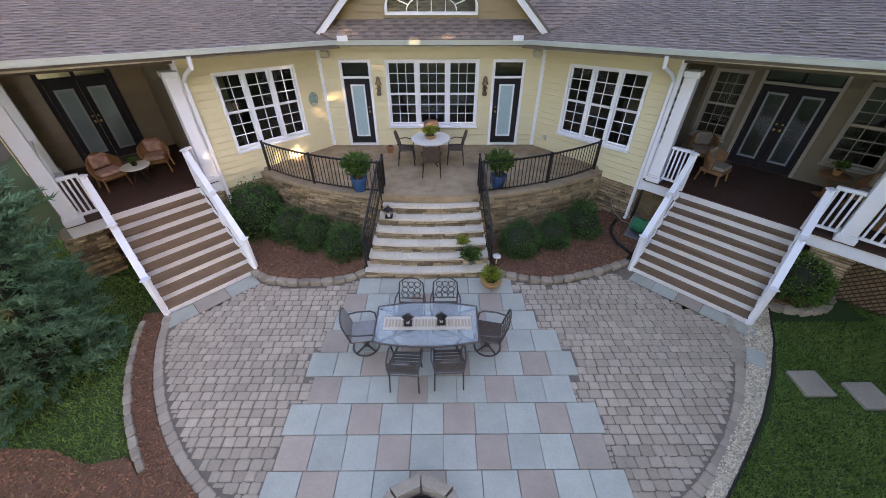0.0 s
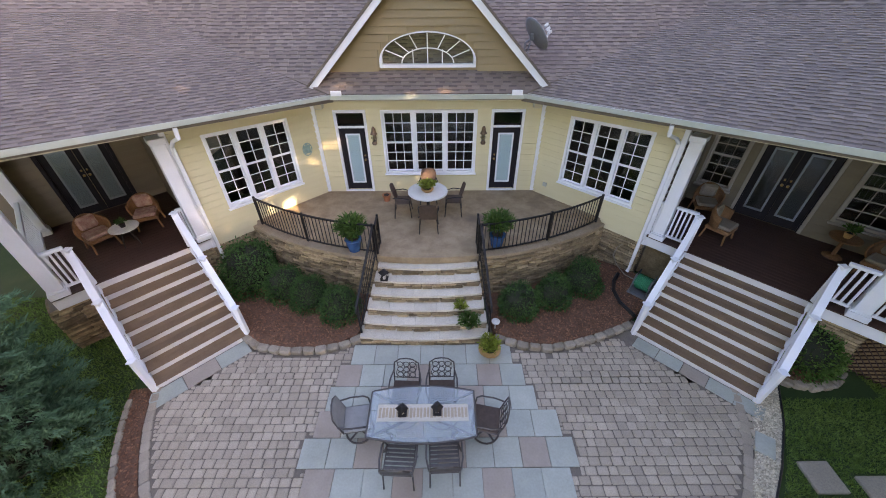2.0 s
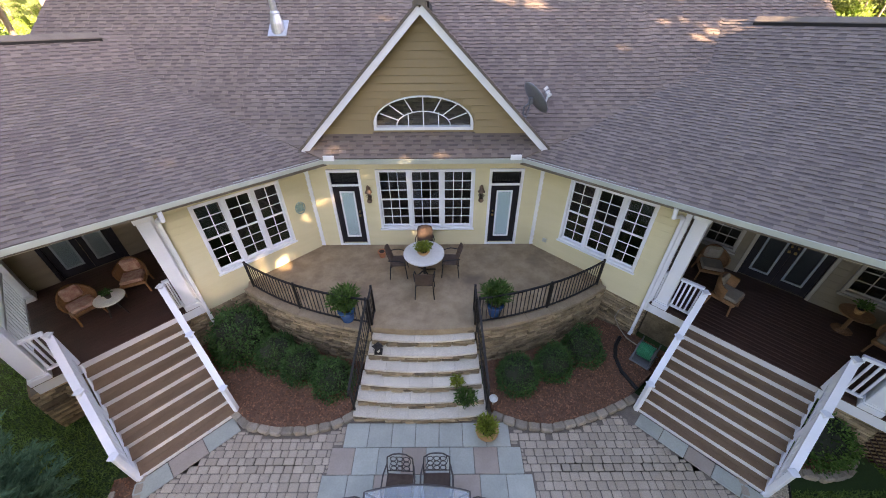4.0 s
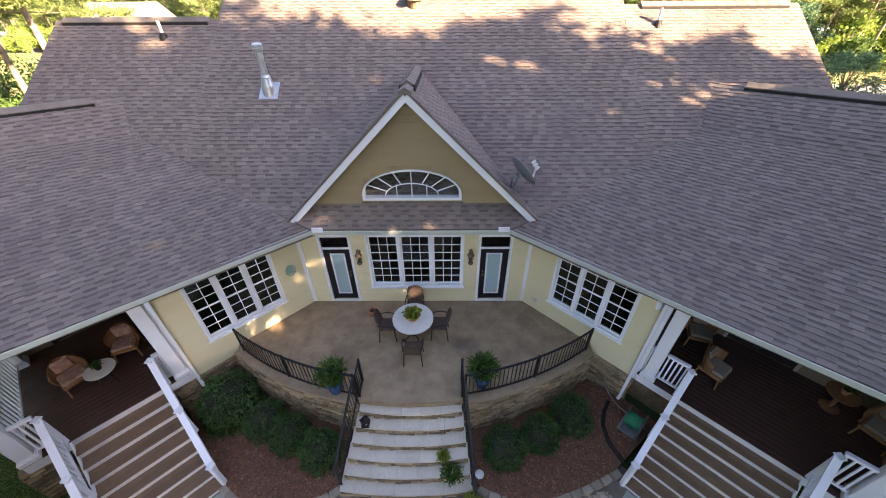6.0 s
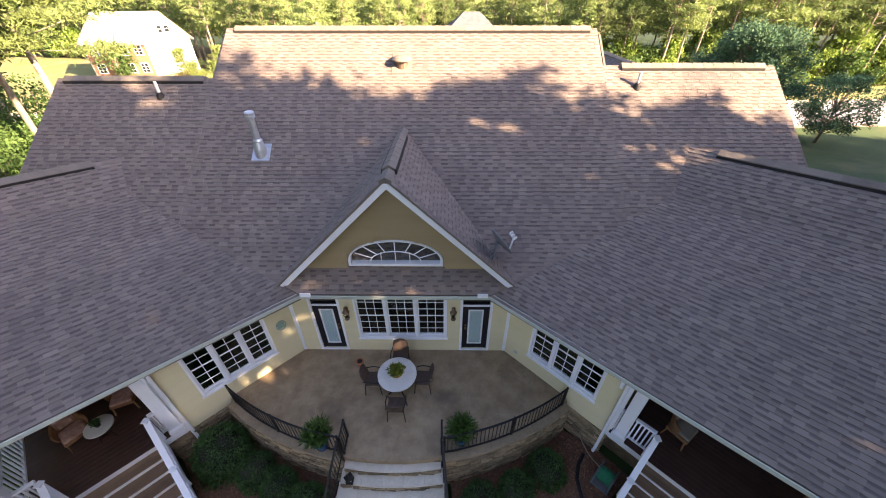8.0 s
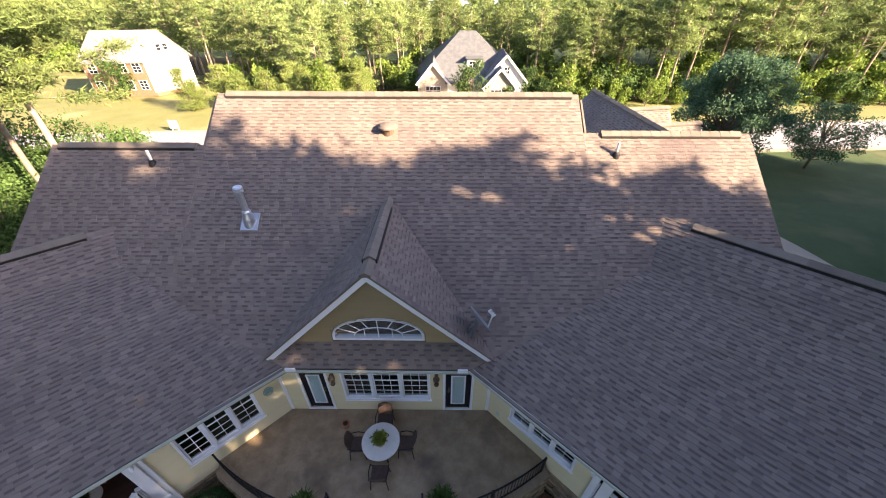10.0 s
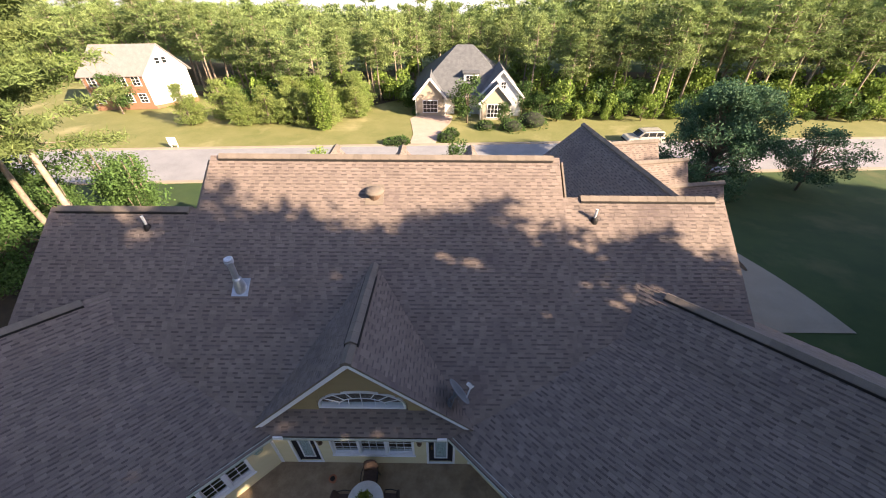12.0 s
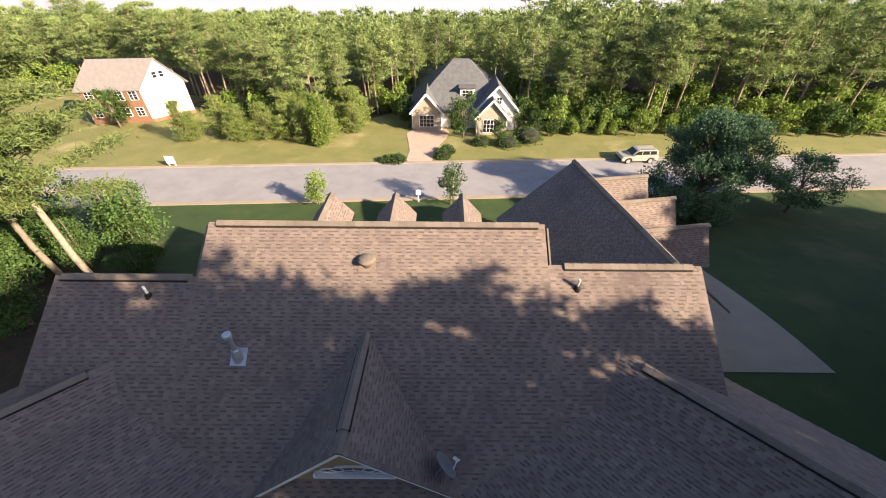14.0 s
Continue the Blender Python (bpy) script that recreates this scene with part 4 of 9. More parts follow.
cap_run(rg, (GX, 14.0, GZ - 0.01 - 3.28 * GFALL), (GX, 14.62, GZ - 0.01 - 3.9 * GFALL), w=0.26, h=0.03)
cap_run(rg, (GX, GY - 0.03, GZ - 0.02), (GX, GY + 0.55, GZ - 0.02 - 0.55 * GFALL), w=0.26, h=0.03)

AX0, AX1, AZ0, AZ1 = -1.08, 1.31, 4.83, 5.62
AC, AR = (AX0 + AX1) / 2, (AX1 - AX0) / 2


def arch_z(x):
    u = min(1.0, abs((x - AC) / AR))
    return AZ0 + 0.14 + (AZ1 - AZ0 - 0.14) * math.sqrt(max(0.0, 1 - u ** 2.0))


wg = thing("wall_gable", (CX, WALL_Y, 5), "tan-yellow lap-sided gable wall", "wall", kind="structure")
gs = Shape()
xs = [CX - 2.55, AX0] + [AX0 + (AX1 - AX0) * i / 24 for i in range(1, 24)] + [AX1, CX + 2.55]
for a, b in zip(xs, xs[1:]):
    for lo, hi in (((4.72, 4.72), (AZ0, AZ0)), ((arch_z(a), arch_z(b)), (GZ - 0.2 - abs(a - GX), GZ - 0.2 - abs(b - GX)))) if a >= AX0 - 1e-6 and b <= AX1 + 1e-6 else (((4.72, 4.72), (max(4.73, GZ - 0.2 - abs(a - GX)), max(4.73, GZ - 0.2 - abs(b - GX)))),):
        p = [(a, WALL_Y, lo[0]), (b, WALL_Y, lo[1]), (b, WALL_Y, hi[1]), (a, WALL_Y, hi[0]), (a, WALL_Y + 0.14, lo[0]), (b, WALL_Y + 0.14, lo[1]), (b, WALL_Y + 0.14, hi[1]), (a, WALL_Y + 0.14, hi[0])]
        gs.add(p, [(0, 1, 2, 3), (7, 6, 5, 4), (0, 4, 5, 1), (3, 2, 6, 7), (0, 3, 7, 4), (1, 5, 6, 2)])
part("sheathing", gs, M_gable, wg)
z = 4.74
while z < 7.1:
    h = 0.165
    half = GZ - 0.22 - (z + h)
    half0 = GZ - 0.22 - z
    runs = [(GX - half, GX + half, GX - half0, GX + half0)]
    if z + h * 0.5 > AZ0 - 0.06 and z < AZ1 + 0.02:
        u = (max(z, AZ0 + 0.14) - AZ0 - 0.14) / (AZ1 - AZ0 - 0.14)
        e = (AR + 0.04) * math.sqrt(max(0.0, 1 - min(1, u) ** 2))
        runs = [(GX - half, AC - e, GX - half0, AC - e), (AC + e, GX + half, AC + e, GX + half0)]
    for a, b, a0, b0 in runs:
        if b - a < 0.02:
            continue
        p = [f_centre(*c) for c in ((a0, 0.002, z), (b0, 0.002, z), (b0, 0.046, z), (a0, 0.046, z), (a, 0.002, z + h - 0.013), (b, 0.002, z + h - 0.013), (b, 0.014, z + h - 0.013), (a, 0.014, z + h - 0.013))]
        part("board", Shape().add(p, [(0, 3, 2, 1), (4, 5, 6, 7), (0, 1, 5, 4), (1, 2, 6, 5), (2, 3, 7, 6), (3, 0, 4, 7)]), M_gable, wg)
    z += h

# the arched window in the gable
aw = thing("window_arched", (AC, WALL_Y, AZ0), "white half-elliptical window with fan muntins in the gable", "window", kind="structure")
arc = [(AC + AR * math.cos(math.pi * i / 32), AZ0 + 0.14 + (AZ1 - AZ0 - 0.14) * math.sin(math.pi * i / 32)) for i in range(33)]
loop = [(AX1, AZ0)] + arc + [(AX0, AZ0)]
inner = [(AC + (x - AC) * 0.945, AZ0 + 0.07 + (z - AZ0) * 0.88 if z > AZ0 + 0.01 else AZ0 + 0.07) for x, z in loop]
n = len(loop)
cs = Shape()
for yy in (WALL_Y - 0.06, WALL_Y + 0.1):
    cs.v += [(x, yy, z) for x, z in loop] + [(x, yy, z) for x, z in inner]
for i in range(n):
    j = (i + 1) % n
    cs.f += [(i, j, n + j, n + i), (2 * n + i, 3 * n + i, 3 * n + j, 2 * n + j), (i, 2 * n + i, 2 * n + j, j), (n + i, n + j, 3 * n + j, 3 * n + i)]
part("casing", cs, M_white, aw)
mu = Shape()
ez, er, eh = AZ0 + 0.07, AR * 0.50, 0.34
fan = [(AC + er * 1.08 * math.cos(math.pi * i / 16), ez + 0.02 + eh * math.sin(math.pi * i / 16)) for i in range(17)]
mu.tube([(x, WALL_Y + 0.0, z) for x, z in fan], 0.014, 6)
for i in range(1, 8):
    a = math.pi * i / 8
    if i % 2 == 0 or i in (1, 7, 3, 5):
        p0 = (AC + er * 1.08 * math.cos(a), ez + 0.02 + eh * math.sin(a)) if i != 4 else (AC, ez)
        p1 = (AC + AR * 0.93 * math.cos(a), AZ0 + 0.16 + (AZ1 - AZ0 - 0.2) * math.sin(a))
        mu.tube([(p0[0], WALL_Y, p0[1]), (p1[0], WALL_Y, p1[1])], 0.014, 6)
for dx in (-0.36, 0.36):
    mu.tube([(AC + dx, WALL_Y, ez), (AC + dx, WALL_Y, ez + 0.33)], 0.012, 6)
part("muntins", mu, M_white, aw)
pane = part("pane", Shape().add([(x, WALL_Y + 0.03, z) for x, z in inner], [tuple(range(n))]), M_glass, aw)
pane.visible_shadow = False
# Dark backing wall added to keep the arched pane dark.
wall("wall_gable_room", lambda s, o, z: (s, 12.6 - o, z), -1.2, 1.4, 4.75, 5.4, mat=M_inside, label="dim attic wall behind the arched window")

# ---------------------------------------------------------------- terrace
ARC_Y, ARC_R = 15.82, 8.0


def f_arc(s, o, z):
    a = s / ARC_R
    return (CX + (ARC_R + o) * math.sin(a), ARC_Y - (ARC_R + o) * math.cos(a), z)


ST_X0, ST_X1 = -1.08, 1.28
S_GATE, S_END = 1.24, 4.95
ts = Shape()
edge = [f_arc(-S_END + 2 * S_END * i / 40, -0.03, 0)[:2] for i in range(41)]
ts.prism(edge + [(4.75, 9.55), (3.2, 11.14), (-3.0, 11.14), (-4.6, 9.55)], 1.18, TERR)
solid("floor_terrace", ts, M_aggr, "tan exposed-aggregate terrace floor", "terrace", kind="structure")
for lab, a, b, seed in (("left", -S_END, -S_GATE, 3), ("right", S_GATE, S_END, 4)):
    tw = thing("retaining_wall", f_arc((a + b) / 2, 0, 0), "curved dry-stacked ledge stone wall below the terrace", "stone wall", "terrace walls")
    core = Shape()
    n = 14
    for i in range(n):
        s0, s1 = a + (b - a) * i / n, a + (b - a) * (i + 1) / n
        core.box((s0, -0.3, -0.1), (s1, -0.02, 1.27), f_arc)
    part("core", core, M_sand, tw)
    stone_face(tw, f_arc, a, b, 0.0, 1.27, seed, 0.09, bend=lambda s: s / ARC_R, lengths=(0.14, 0.42), heights=(0.045, 0.09))
    s = a
    while s < b - 0.01:
        w = min(0.62, b - s)
        part("coping", Shape().box((s + 0.003, -0.26, 1.275), (s + w - 0.003, 0.09, TERR + 0.012), f_arc, 0.012), M_cap, tw)
        s += w


def iron_fence(name, f, s0, s1, zb, zt, posts, label, step=0.105):
    r = thing(name, f((s0 + s1) / 2, 0, zb), label, "railing", "terrace railings")
    n = max(1, int((s1 - s0) / 0.25))
    for nm, z, h in (("top_rail", zt, 0.035), ("bottom_rail", zb + 0.07, 0.022)):
        sh = Shape()
        for i in range(n + 1):
            s = s0 + (s1 - s0) * i / n
            sh.v += [f(s, -0.02, z - h), f(s, 0.02, z - h), f(s, 0.02, z), f(s, -0.02, z)]
            if i:
                k = 4 * i
                sh.f += [(k - 4 + j, k - 4 + (j + 1) % 4, k + (j + 1) % 4, k + j) for j in range(4)]
        sh.f += [(0, 1, 2, 3), (4 * n + 3, 4 * n + 2, 4 * n + 1, 4 * n)]
        part(nm, sh, M_iron, r)
    for p in posts:
        part("post", Shape().box((p - 0.025, -0.025, zb), (p + 0.025, 0.025, zt + 0.03), f, 0.004), M_iron, r)
    bal = mesh_of("baluster", Shape().box((-0.008, -0.008, 0), (0.008, 0.008, zt - zb - 0.08)), M_iron)
    s = s0 + step
    while s < s1 - 0.03:
        if all(abs(s - p) > 0.04 for p in posts):
            piece("baluster", bal, r, f(s, 0, zb + 0.06), 0)
        s += step
    return r


RT = 2.18
iron_fence("terrace_railing", lambda s, o, z: f_arc(s, o - 0.12, z), -4.85, -1.27, TERR + 0.01, RT, (-4.82, -3.15, -1.29), "black iron baluster railing on a curved wall")
iron_fence("terrace_railing", lambda s, o, z: f_arc(s, o - 0.12, z), 1.27, 4.85, TERR + 0.01, RT, (1.29, 3.1, 4.82), "black iron baluster railing on a curved wall")
iron_fence("stair_gate_panel", lambda s, o, z: (ST_X0 - 0.02 + o, 8.02 + s, z), 0, 0.42, TERR, RT, (0.0, 0.42), "short black iron return panel at the stair head")
iron_fence("stair_gate_panel", lambda s, o, z: (ST_X1 + 0.02 + o, 8.02 + s, z), 0, 0.42, TERR, RT, (0.0, 0.42), "short black iron return panel at the stair head")

# the broad stone steps
RISE = TERR / 7
steps = thing("stone_steps", (CX, 6.4, 0), "broad bowed stone steps with pale treads up to the terrace", "steps")
for k in range(1, 7):
    w = 1.47 - (k - 1) * 0.055
    c = 0.03 + (k - 1) * 0.013
    yk = 6.40 + (k - 1) * 0.262

    def fr(x, c=c, w=w, yk=yk):
        return yk + 0.10 * ((x - c) / w) ** 2

    def f_step(s, o, z, c=c, w=w, fr=fr):
        return (c + s, fr(c + s) - o, z)
    bow = [f_step(-w + 2 * w * i / 10, -0.03, 0)[:2] for i in range(11)]
    back = [f_step(w - 2 * w * i / 10, -0.36 if k < 6 else -0.45, 0)[:2] for i in range(11)]
    part("core", Shape().prism(bow + back, (k - 1) * RISE - 0.05, k * RISE - 0.055), M_sand, steps)
    stone_face(steps, f_step, -w, w, (k - 1) * RISE, k * RISE - 0.055, 60 + k, 0.05, lengths=(0.2, 0.5), heights=(0.06, 0.085))
    n = 5
    jit = random.Random(k)
    xs = [-w + 2 * w * (i + (jit.uniform(-0.12, 0.12) if 0 < i < n else 0)) / n for i in range(n + 1)]
    for a, b in zip(xs, xs[1:]):
        sh = Shape()
        for i in range(2):
            e0, e1 = a + 0.002 + (b - a - 0.004) * i / 2, a + 0.002 + (b - a - 0.004) * (i + 1) / 2
            sh.box((e0, -0.31, k * RISE - 0.055), (e1, 0.035, k * RISE), f_step, 0.0)
        part("tread", sh, M_tread, steps)
core = thing("top_riser_face", (CX, 8, 1.2), "stone face under the terrace edge at the stair head", "stone wall")
stone_face(core, lambda s, o, z: (CX + s, 7.985 - o, z), -1.18, 1.18, 6 * RISE, TERR - 0.06, 77, 0.05)
part("nosing", Shape().box((-1.1, 7.93, TERR - 0.055), (1.3, 8.3, TERR + 0.004), c=0.01), M_aggr, core)

# sloping iron stair rails
for sg, x0, x1 in ((-1, -1.13, -1.42), (1, 1.33, 1.50)):
    r = thing("stair_railing", (x0, 7.2, 0.9), "black iron baluster handrail down the stone steps", "railing", "stair railings")
    a, b = Vector((x0, 7.95, TERR + 0.02)), Vector((x1, 6.56, RISE))
    hh = Vector((0, 0, 0.83))
    part("top_rail", Shape().bar(a + hh, b + hh, 0.045, 0.03), M_iron, r)
    part("lower_rail", Shape().bar(a + Vector((0, 0, 0.1)), b + Vector((0, 0, 0.1)), 0.03, 0.02), M_iron, r)
    part("volute", Shape().tube([b + hh, b + hh + Vector((0, -0.07, -0.01)), b + hh + Vector((0, -0.11, -0.06)), b + hh + Vector((0, -0.07, -0.1)), b + hh + Vector((0, -0.04, -0.06))], 0.013, 6), M_iron, r)
    for t in (0.02, 0.98):
        p = a.lerp(b, t)
        part("post", Shape().box((p.x - 0.02, p.y - 0.02, p.z - 0.15), (p.x + 0.02, p.y + 0.02, p.z + 0.84), c=0.003), M_iron, r)
    for i in range(1, 15):
        p = a.lerp(b, i / 15)
        sh = Shape().bar(p + Vector((0, 0, 0.1)), p + hh, 0.014, 0.014, (0, 1, 0))
        part("baluster", sh, M_iron, r)
        if i % 3 == 1:
            part("scroll", Shape().tube([p + Vector((0, 0.045 * math.cos(u), 0.45 + 0.06 * math.sin(u))) for u in [j * math.pi / 6 for j in range(13)]], 0.006, 5, False), M_iron, r)

# ---------------------------------------------------------------- porch stairs, columns, rails
def porch_railing(f, s0, s1, o, n_bal, along=True):
    """White rail with square balusters between two supports, along the porch edge or across it."""
    ff = f if along else (lambda s, q, z: f(o + q, s, z))
    oo = o if along else 0.0
    r = thing("porch_railing", ff((s0 + s1) / 2, oo, PORCH), "white painted porch railing with square balusters", "railing", "porch railings")
    part("top_rail", Shape().box((s0, oo - 0.045, PORCH + 0.83), (s1, oo + 0.045, PORCH + 0.89), ff, 0.008), M_white, r)
    part("bottom_rail", Shape().box((s0, oo - 0.03, PORCH + 0.09), (s1, oo + 0.03, PORCH + 0.14), ff, 0.006), M_white, r)
    for i in range(n_bal):
        s = s0 + (s1 - s0) * (i + 0.5) / n_bal
        part("baluster", Shape().box((s - 0.018, oo - 0.018, PORCH + 0.14), (s + 0.018, oo + 0.018, PORCH + 0.83), ff), M_white, r)
    return r


def column(f, s, o):
    c = thing("porch_column", f(s, o, PORCH), "square white porch column with moulded base and cap", "column", "porch columns")
    part("shaft", Shape().box((s - 0.13, o - 0.13, PORCH + 0.14), (s + 0.13, o + 0.13, 3.78), f, 0.012), M_white, c)
    part("base", Shape().box((s - 0.17, o - 0.17, PORCH), (s + 0.17, o + 0.17, PORCH + 0.12), f, 0.012).box((s - 0.15, o - 0.15, PORCH + 0.12), (s + 0.15, o + 0.15, PORCH + 0.16), f, 0.01), M_white, c)
    part("capital", Shape().box((s - 0.16, o - 0.16, 3.78), (s + 0.16, o + 0.16, 3.9), f, 0.012), M_white, c)


for side, q in SIDES.items():
    f = q["f"]
    a, b = q["stair"]
    foot = q["foot"]
    st = thing("porch_stairs", f((a + b) / 2, foot / 2, 0), "painted wooden porch stairs with pale treads and tan risers", "stairs", "porch stairs")
    nr = 9
    rise, run = PORCH / nr, (foot - 0.14) / (nr - 1)
    for k in range(1, nr):
        o1 = foot - (k - 1) * run
        part("riser", Shape().box((a, o1 - 0.035, (k - 1) * rise), (b, o1 - 0.005, k * rise - 0.032), f), M_grey_t, st)
        part("tread", Shape().box((a - 0.02, o1 - run * 0.5, k * rise - 0.03), (b + 0.02, o1 + 0.025, k * rise), f, 0.006), M_riser, st)
        part("tread", Shape().box((a - 0.02, o1 - run - 0.02, k * rise - 0.031), (b + 0.02, o1 - run * 0.5 - 0.006, k * rise - 0.001), f, 0.006), M_riser, st)
    part("riser", Shape().box((a, 0.105, PORCH - rise), (b, 0.145, PORCH - 0.02), f), M_grey_t, st)
    for s in (a - 0.03, b + 0.03):
        pts = [(foot + 0.02, 0.0), (foot + 0.02, 0.16), (0.1, PORCH - 0.05), (0.1, PORCH - 0.42), (foot - 0.4, 0.0)]
        sh = Shape()
        m = len(pts)
        sh.add([f(s + d, o, z) for d in (-0.02, 0.02) for o, z in pts], [tuple(range(m)), tuple(range(2 * m - 1, m - 1, -1))] + [(i, (i + 1) % m, m + (i + 1) % m, m + i) for i in range(m)])
        part("stringer", sh, M_white, st)
    for s in (a - 0.07, b + 0.07):
        r = thing("stair_handrail", f(s, foot / 2, 0.8), "white painted sloping stair rail with square posts", "railing", "porch stair rails")
        lo, hi = Vector(f(s, foot - 0.02, 0)), Vector(f(s, 0.12, PORCH))
        mid = lo.lerp(hi, 0.52)
        part("top_rail", Shape().bar(lo + Vector((0, 0, 0.86)), hi + Vector((0, 0, 0.90)), 0.13, 0.045), M_white, r)
        part("side_board", Shape().bar(lo + Vector((0, 0, 0.76)), hi + Vector((0, 0, 0.80)), 0.04, 0.12), M_white, r)
        part("low_rail", Shape().bar(lo + Vector((0, 0, 0.22)), hi + Vector((0, 0, 0.22)), 0.05, 0.06), M_white, r)
        for p, h in ((lo, 0.97), (mid, 0.93), (hi, 0.93)):
            po = part("post", Shape().box((p.x - 0.05, p.y - 0.05, p.z), (p.x + 0.05, p.y + 0.05, p.z + h), c=0.008), M_white, r)
            part("post_cap", Shape().box((p.x - 0.075, p.y - 0.075, p.z + h), (p.x + 0.075, p.y + 0.075, p.z + h + 0.03), c=0.01), M_white, po)
        for i in range(1, 18):
            if i == 9:
                continue
            p = lo.lerp(hi, i / 18)
            part("baluster", Shape().bar(p + Vector((0, 0, 0.22)), p + Vector((0, 0, 0.78)), 0.032, 0.032, (0, 1, 0)), M_white, r)
    c0, c1 = q["cols"]
    column(f, c0, 0.0)
    column(f, c1, 0.0)
    porch_railing(f, 3.53, c0 - 0.14, 0.0, 1)
    porch_railing(f, c0 + 0.14, a - 0.12, 0.0, 3 if side == "left" else 5)
    porch_railing(f, b + 0.12, c1 - 0.14, 0.0, 4)
    if side == "left":
        porch_railing(f, -q["back"] + 0.3, -0.2, 6.45, 18, along=False)
        column(f, 6.42, -3.1)
    else:
        porch_railing(f, c1 + 0.14, q["end"] - 0.05, 0.0, 15)
    # stone piers under the columns
    for s in ((c0, c1) if side == "left" else (c1,)):
        pr = thing("stone_pier", f(s, -0.05, 0), "ledge stone pier under the porch", "stone pier", "porch piers")
        part("core", Shape().box((s - 0.32, -0.6, -0.1), (s + 0.32, 0.0, 1.15), f), M_sand, pr)
        stone_face(pr, f, s - 0.34, s + 0.34, 0.0, 1.15, 80 + int(s * 10), 0.05, q["turn"])
        stone_face(pr, lambda u, o, z, f=f, s=s: f(s + (0.32 + o), -0.6 + u, z), 0.0, 0.62, 0.0, 1.15, 90 + int(s * 10), 0.05, q["turn"] + math.pi / 2)

# ---------------------------------------------------------------- patio
PC, PR = (0.5, 7.0), 6.22
ROWS_Y = [6.37 - 0.522 * i for i in range(11)]
SLAB_X = [(-1.56, 1.96), (-1.78, 2.15), (-1.86, 2.3), (-1.96, 2.64), (-2.1, 2.8), (-1.93, 2.62), (-2.18, 2.92), (-2.13, 2.85), (-2.2, 3.0), (-2.0, 2.8)]
BROWN = [5, 0, 2, 0, 2, 0, 2, 0, 1, 0]


def wing_so(x, y, side):
    dx, dy = (-(x + 3.0) if side == "left" else x - 3.2), WALL_Y - y
    return (dx + dy) / R2, (dy - dx) / R2


BED_L = [(-4.16, 6.62), (-3.66, 6.30), (-3.06, 6.19), (-2.42, 6.2), (-1.85, 6.32), (-1.50, 6.52)]
BED_R = [(1.62, 6.56), (1.92, 6.42), (2.31, 6.28), (2.82, 6.22), (3.40, 6.33), (4.0, 6.52), (4.5, 6.72), (4.82, 6.86)]


def curve_y(pts, x):
    for (x0, y0), (x1, y1) in zip(pts, pts[1:]):
        if x0 <= x <= x1:
            return y0 + (y1 - y0) * (x - x0) / (x1 - x0)
    return None


def in_field(x, y, pad=0.0):
    """Whether a paver may lie at (x, y)."""
    if math.hypot(x - PC[0], y - PC[1]) > PR - 0.17 - pad and not (x > 5.4 and y > 4.0 and math.hypot(x - 0.5, y - 7.0) < 6.5):
        return False
    for side, q in SIDES.items():
        s, o = wing_so(x, y, side)
        if o < q["foot"] + (0.42 if side == "left" else 0.36) + pad and s > 3.7:
            return False
        if o < 1.6:
            return False
    for bed in (BED_L, BED_R):
        e = curve_y(bed, x)
        if e is not None and y > e - 0.10 - pad:
            return False
    if -1.6 < x < 1.7 and y > 6.36 - pad:
        return False
    for i, (a, b) in enumerate(SLAB_X):
        if ROWS_Y[i + 1] - pad < y < ROWS_Y[i] + pad and a - pad < x < b + pad:
            return False
    return True


pat = thing("patio", (0.5, 4, 0), "patio of tumbled brown-grey pavers round bluestone slabs", "patio", kind="structure")
bed_pts = [(PC[0] + (PR + 0.02) * math.cos(t), PC[1] + (PR + 0.02) * math.sin(t)) for t in [math.pi * (1.07 + 0.86 * i / 40) for i in range(41)]]
part("sand_bed", Shape().prism(bed_pts + [(6.9, 5.3), (4.9, 7.2), (1.6, 7.0), (-1.5, 7.0), (-4.2, 7.0), (-5.6, 5.4)], -0.06, 0.004), M_sand, pat)

part("sand_bed", Shape().box((-2.3, 4.4, -0.06), (2.7, 6.95, 0.007)), M_sand, pat)
slab_me = {}
rng = random.Random(5)


def slab_mesh(w, d, mat):
    key = (round(w, 2), round(d, 2), mat.name)
    if key not in slab_me:
        slab_me[key] = mesh_of("slab", Shape().box((-w / 2, -d / 2, -0.04), (w / 2, d / 2, 0), c=0.006), mat)
    return slab_me[key]


for i, (a, b) in enumerate(SLAB_X):
    n = round((b - a) / 0.505)
    w = (b - a) / n
    for j in range(n):
        brown = BROWN[i] != 5 and (j - BROWN[i]) % 3 == 0
        piece("slab", slab_mesh(w - 0.01, 0.512, M_brown if brown else M_blue), pat, (a + (j + 0.5) * w, (ROWS_Y[i] + ROWS_Y[i + 1]) / 2, 0.026 + rng.uniform(-0.002, 0.002)), rng.uniform(-0.004, 0.004), tilt=(rng.uniform(-0.004, 0.004), rng.uniform(-0.004, 0.004)))
for side, n, o0, o1 in (("left", 3, 2.48, 2.88), ("right", 5, 2.01, 2.34)):
    f, (a, b) = SIDES[side]["f"], SIDES[side]["stair"]
    a, b = a + 0.05, b + 0.25
    w = (b - a) / n
    for j in range(n):
        piece("slab", slab_mesh(w - 0.012, o1 - o0, M_brown if (j == 1 if side == "left" else j == 2) else M_blue), pat, f(a + (j + 0.5) * w, (o0 + o1) / 2, 0.027), SIDES[side]["turn"])

# border pavers along the round edge, then the field
pav_me = [rough_block("paver", 200 + i, M_paver, 0.13) for i in range(6)]
SPLIT_Y = 2.7
joined = Shape()
count = 0
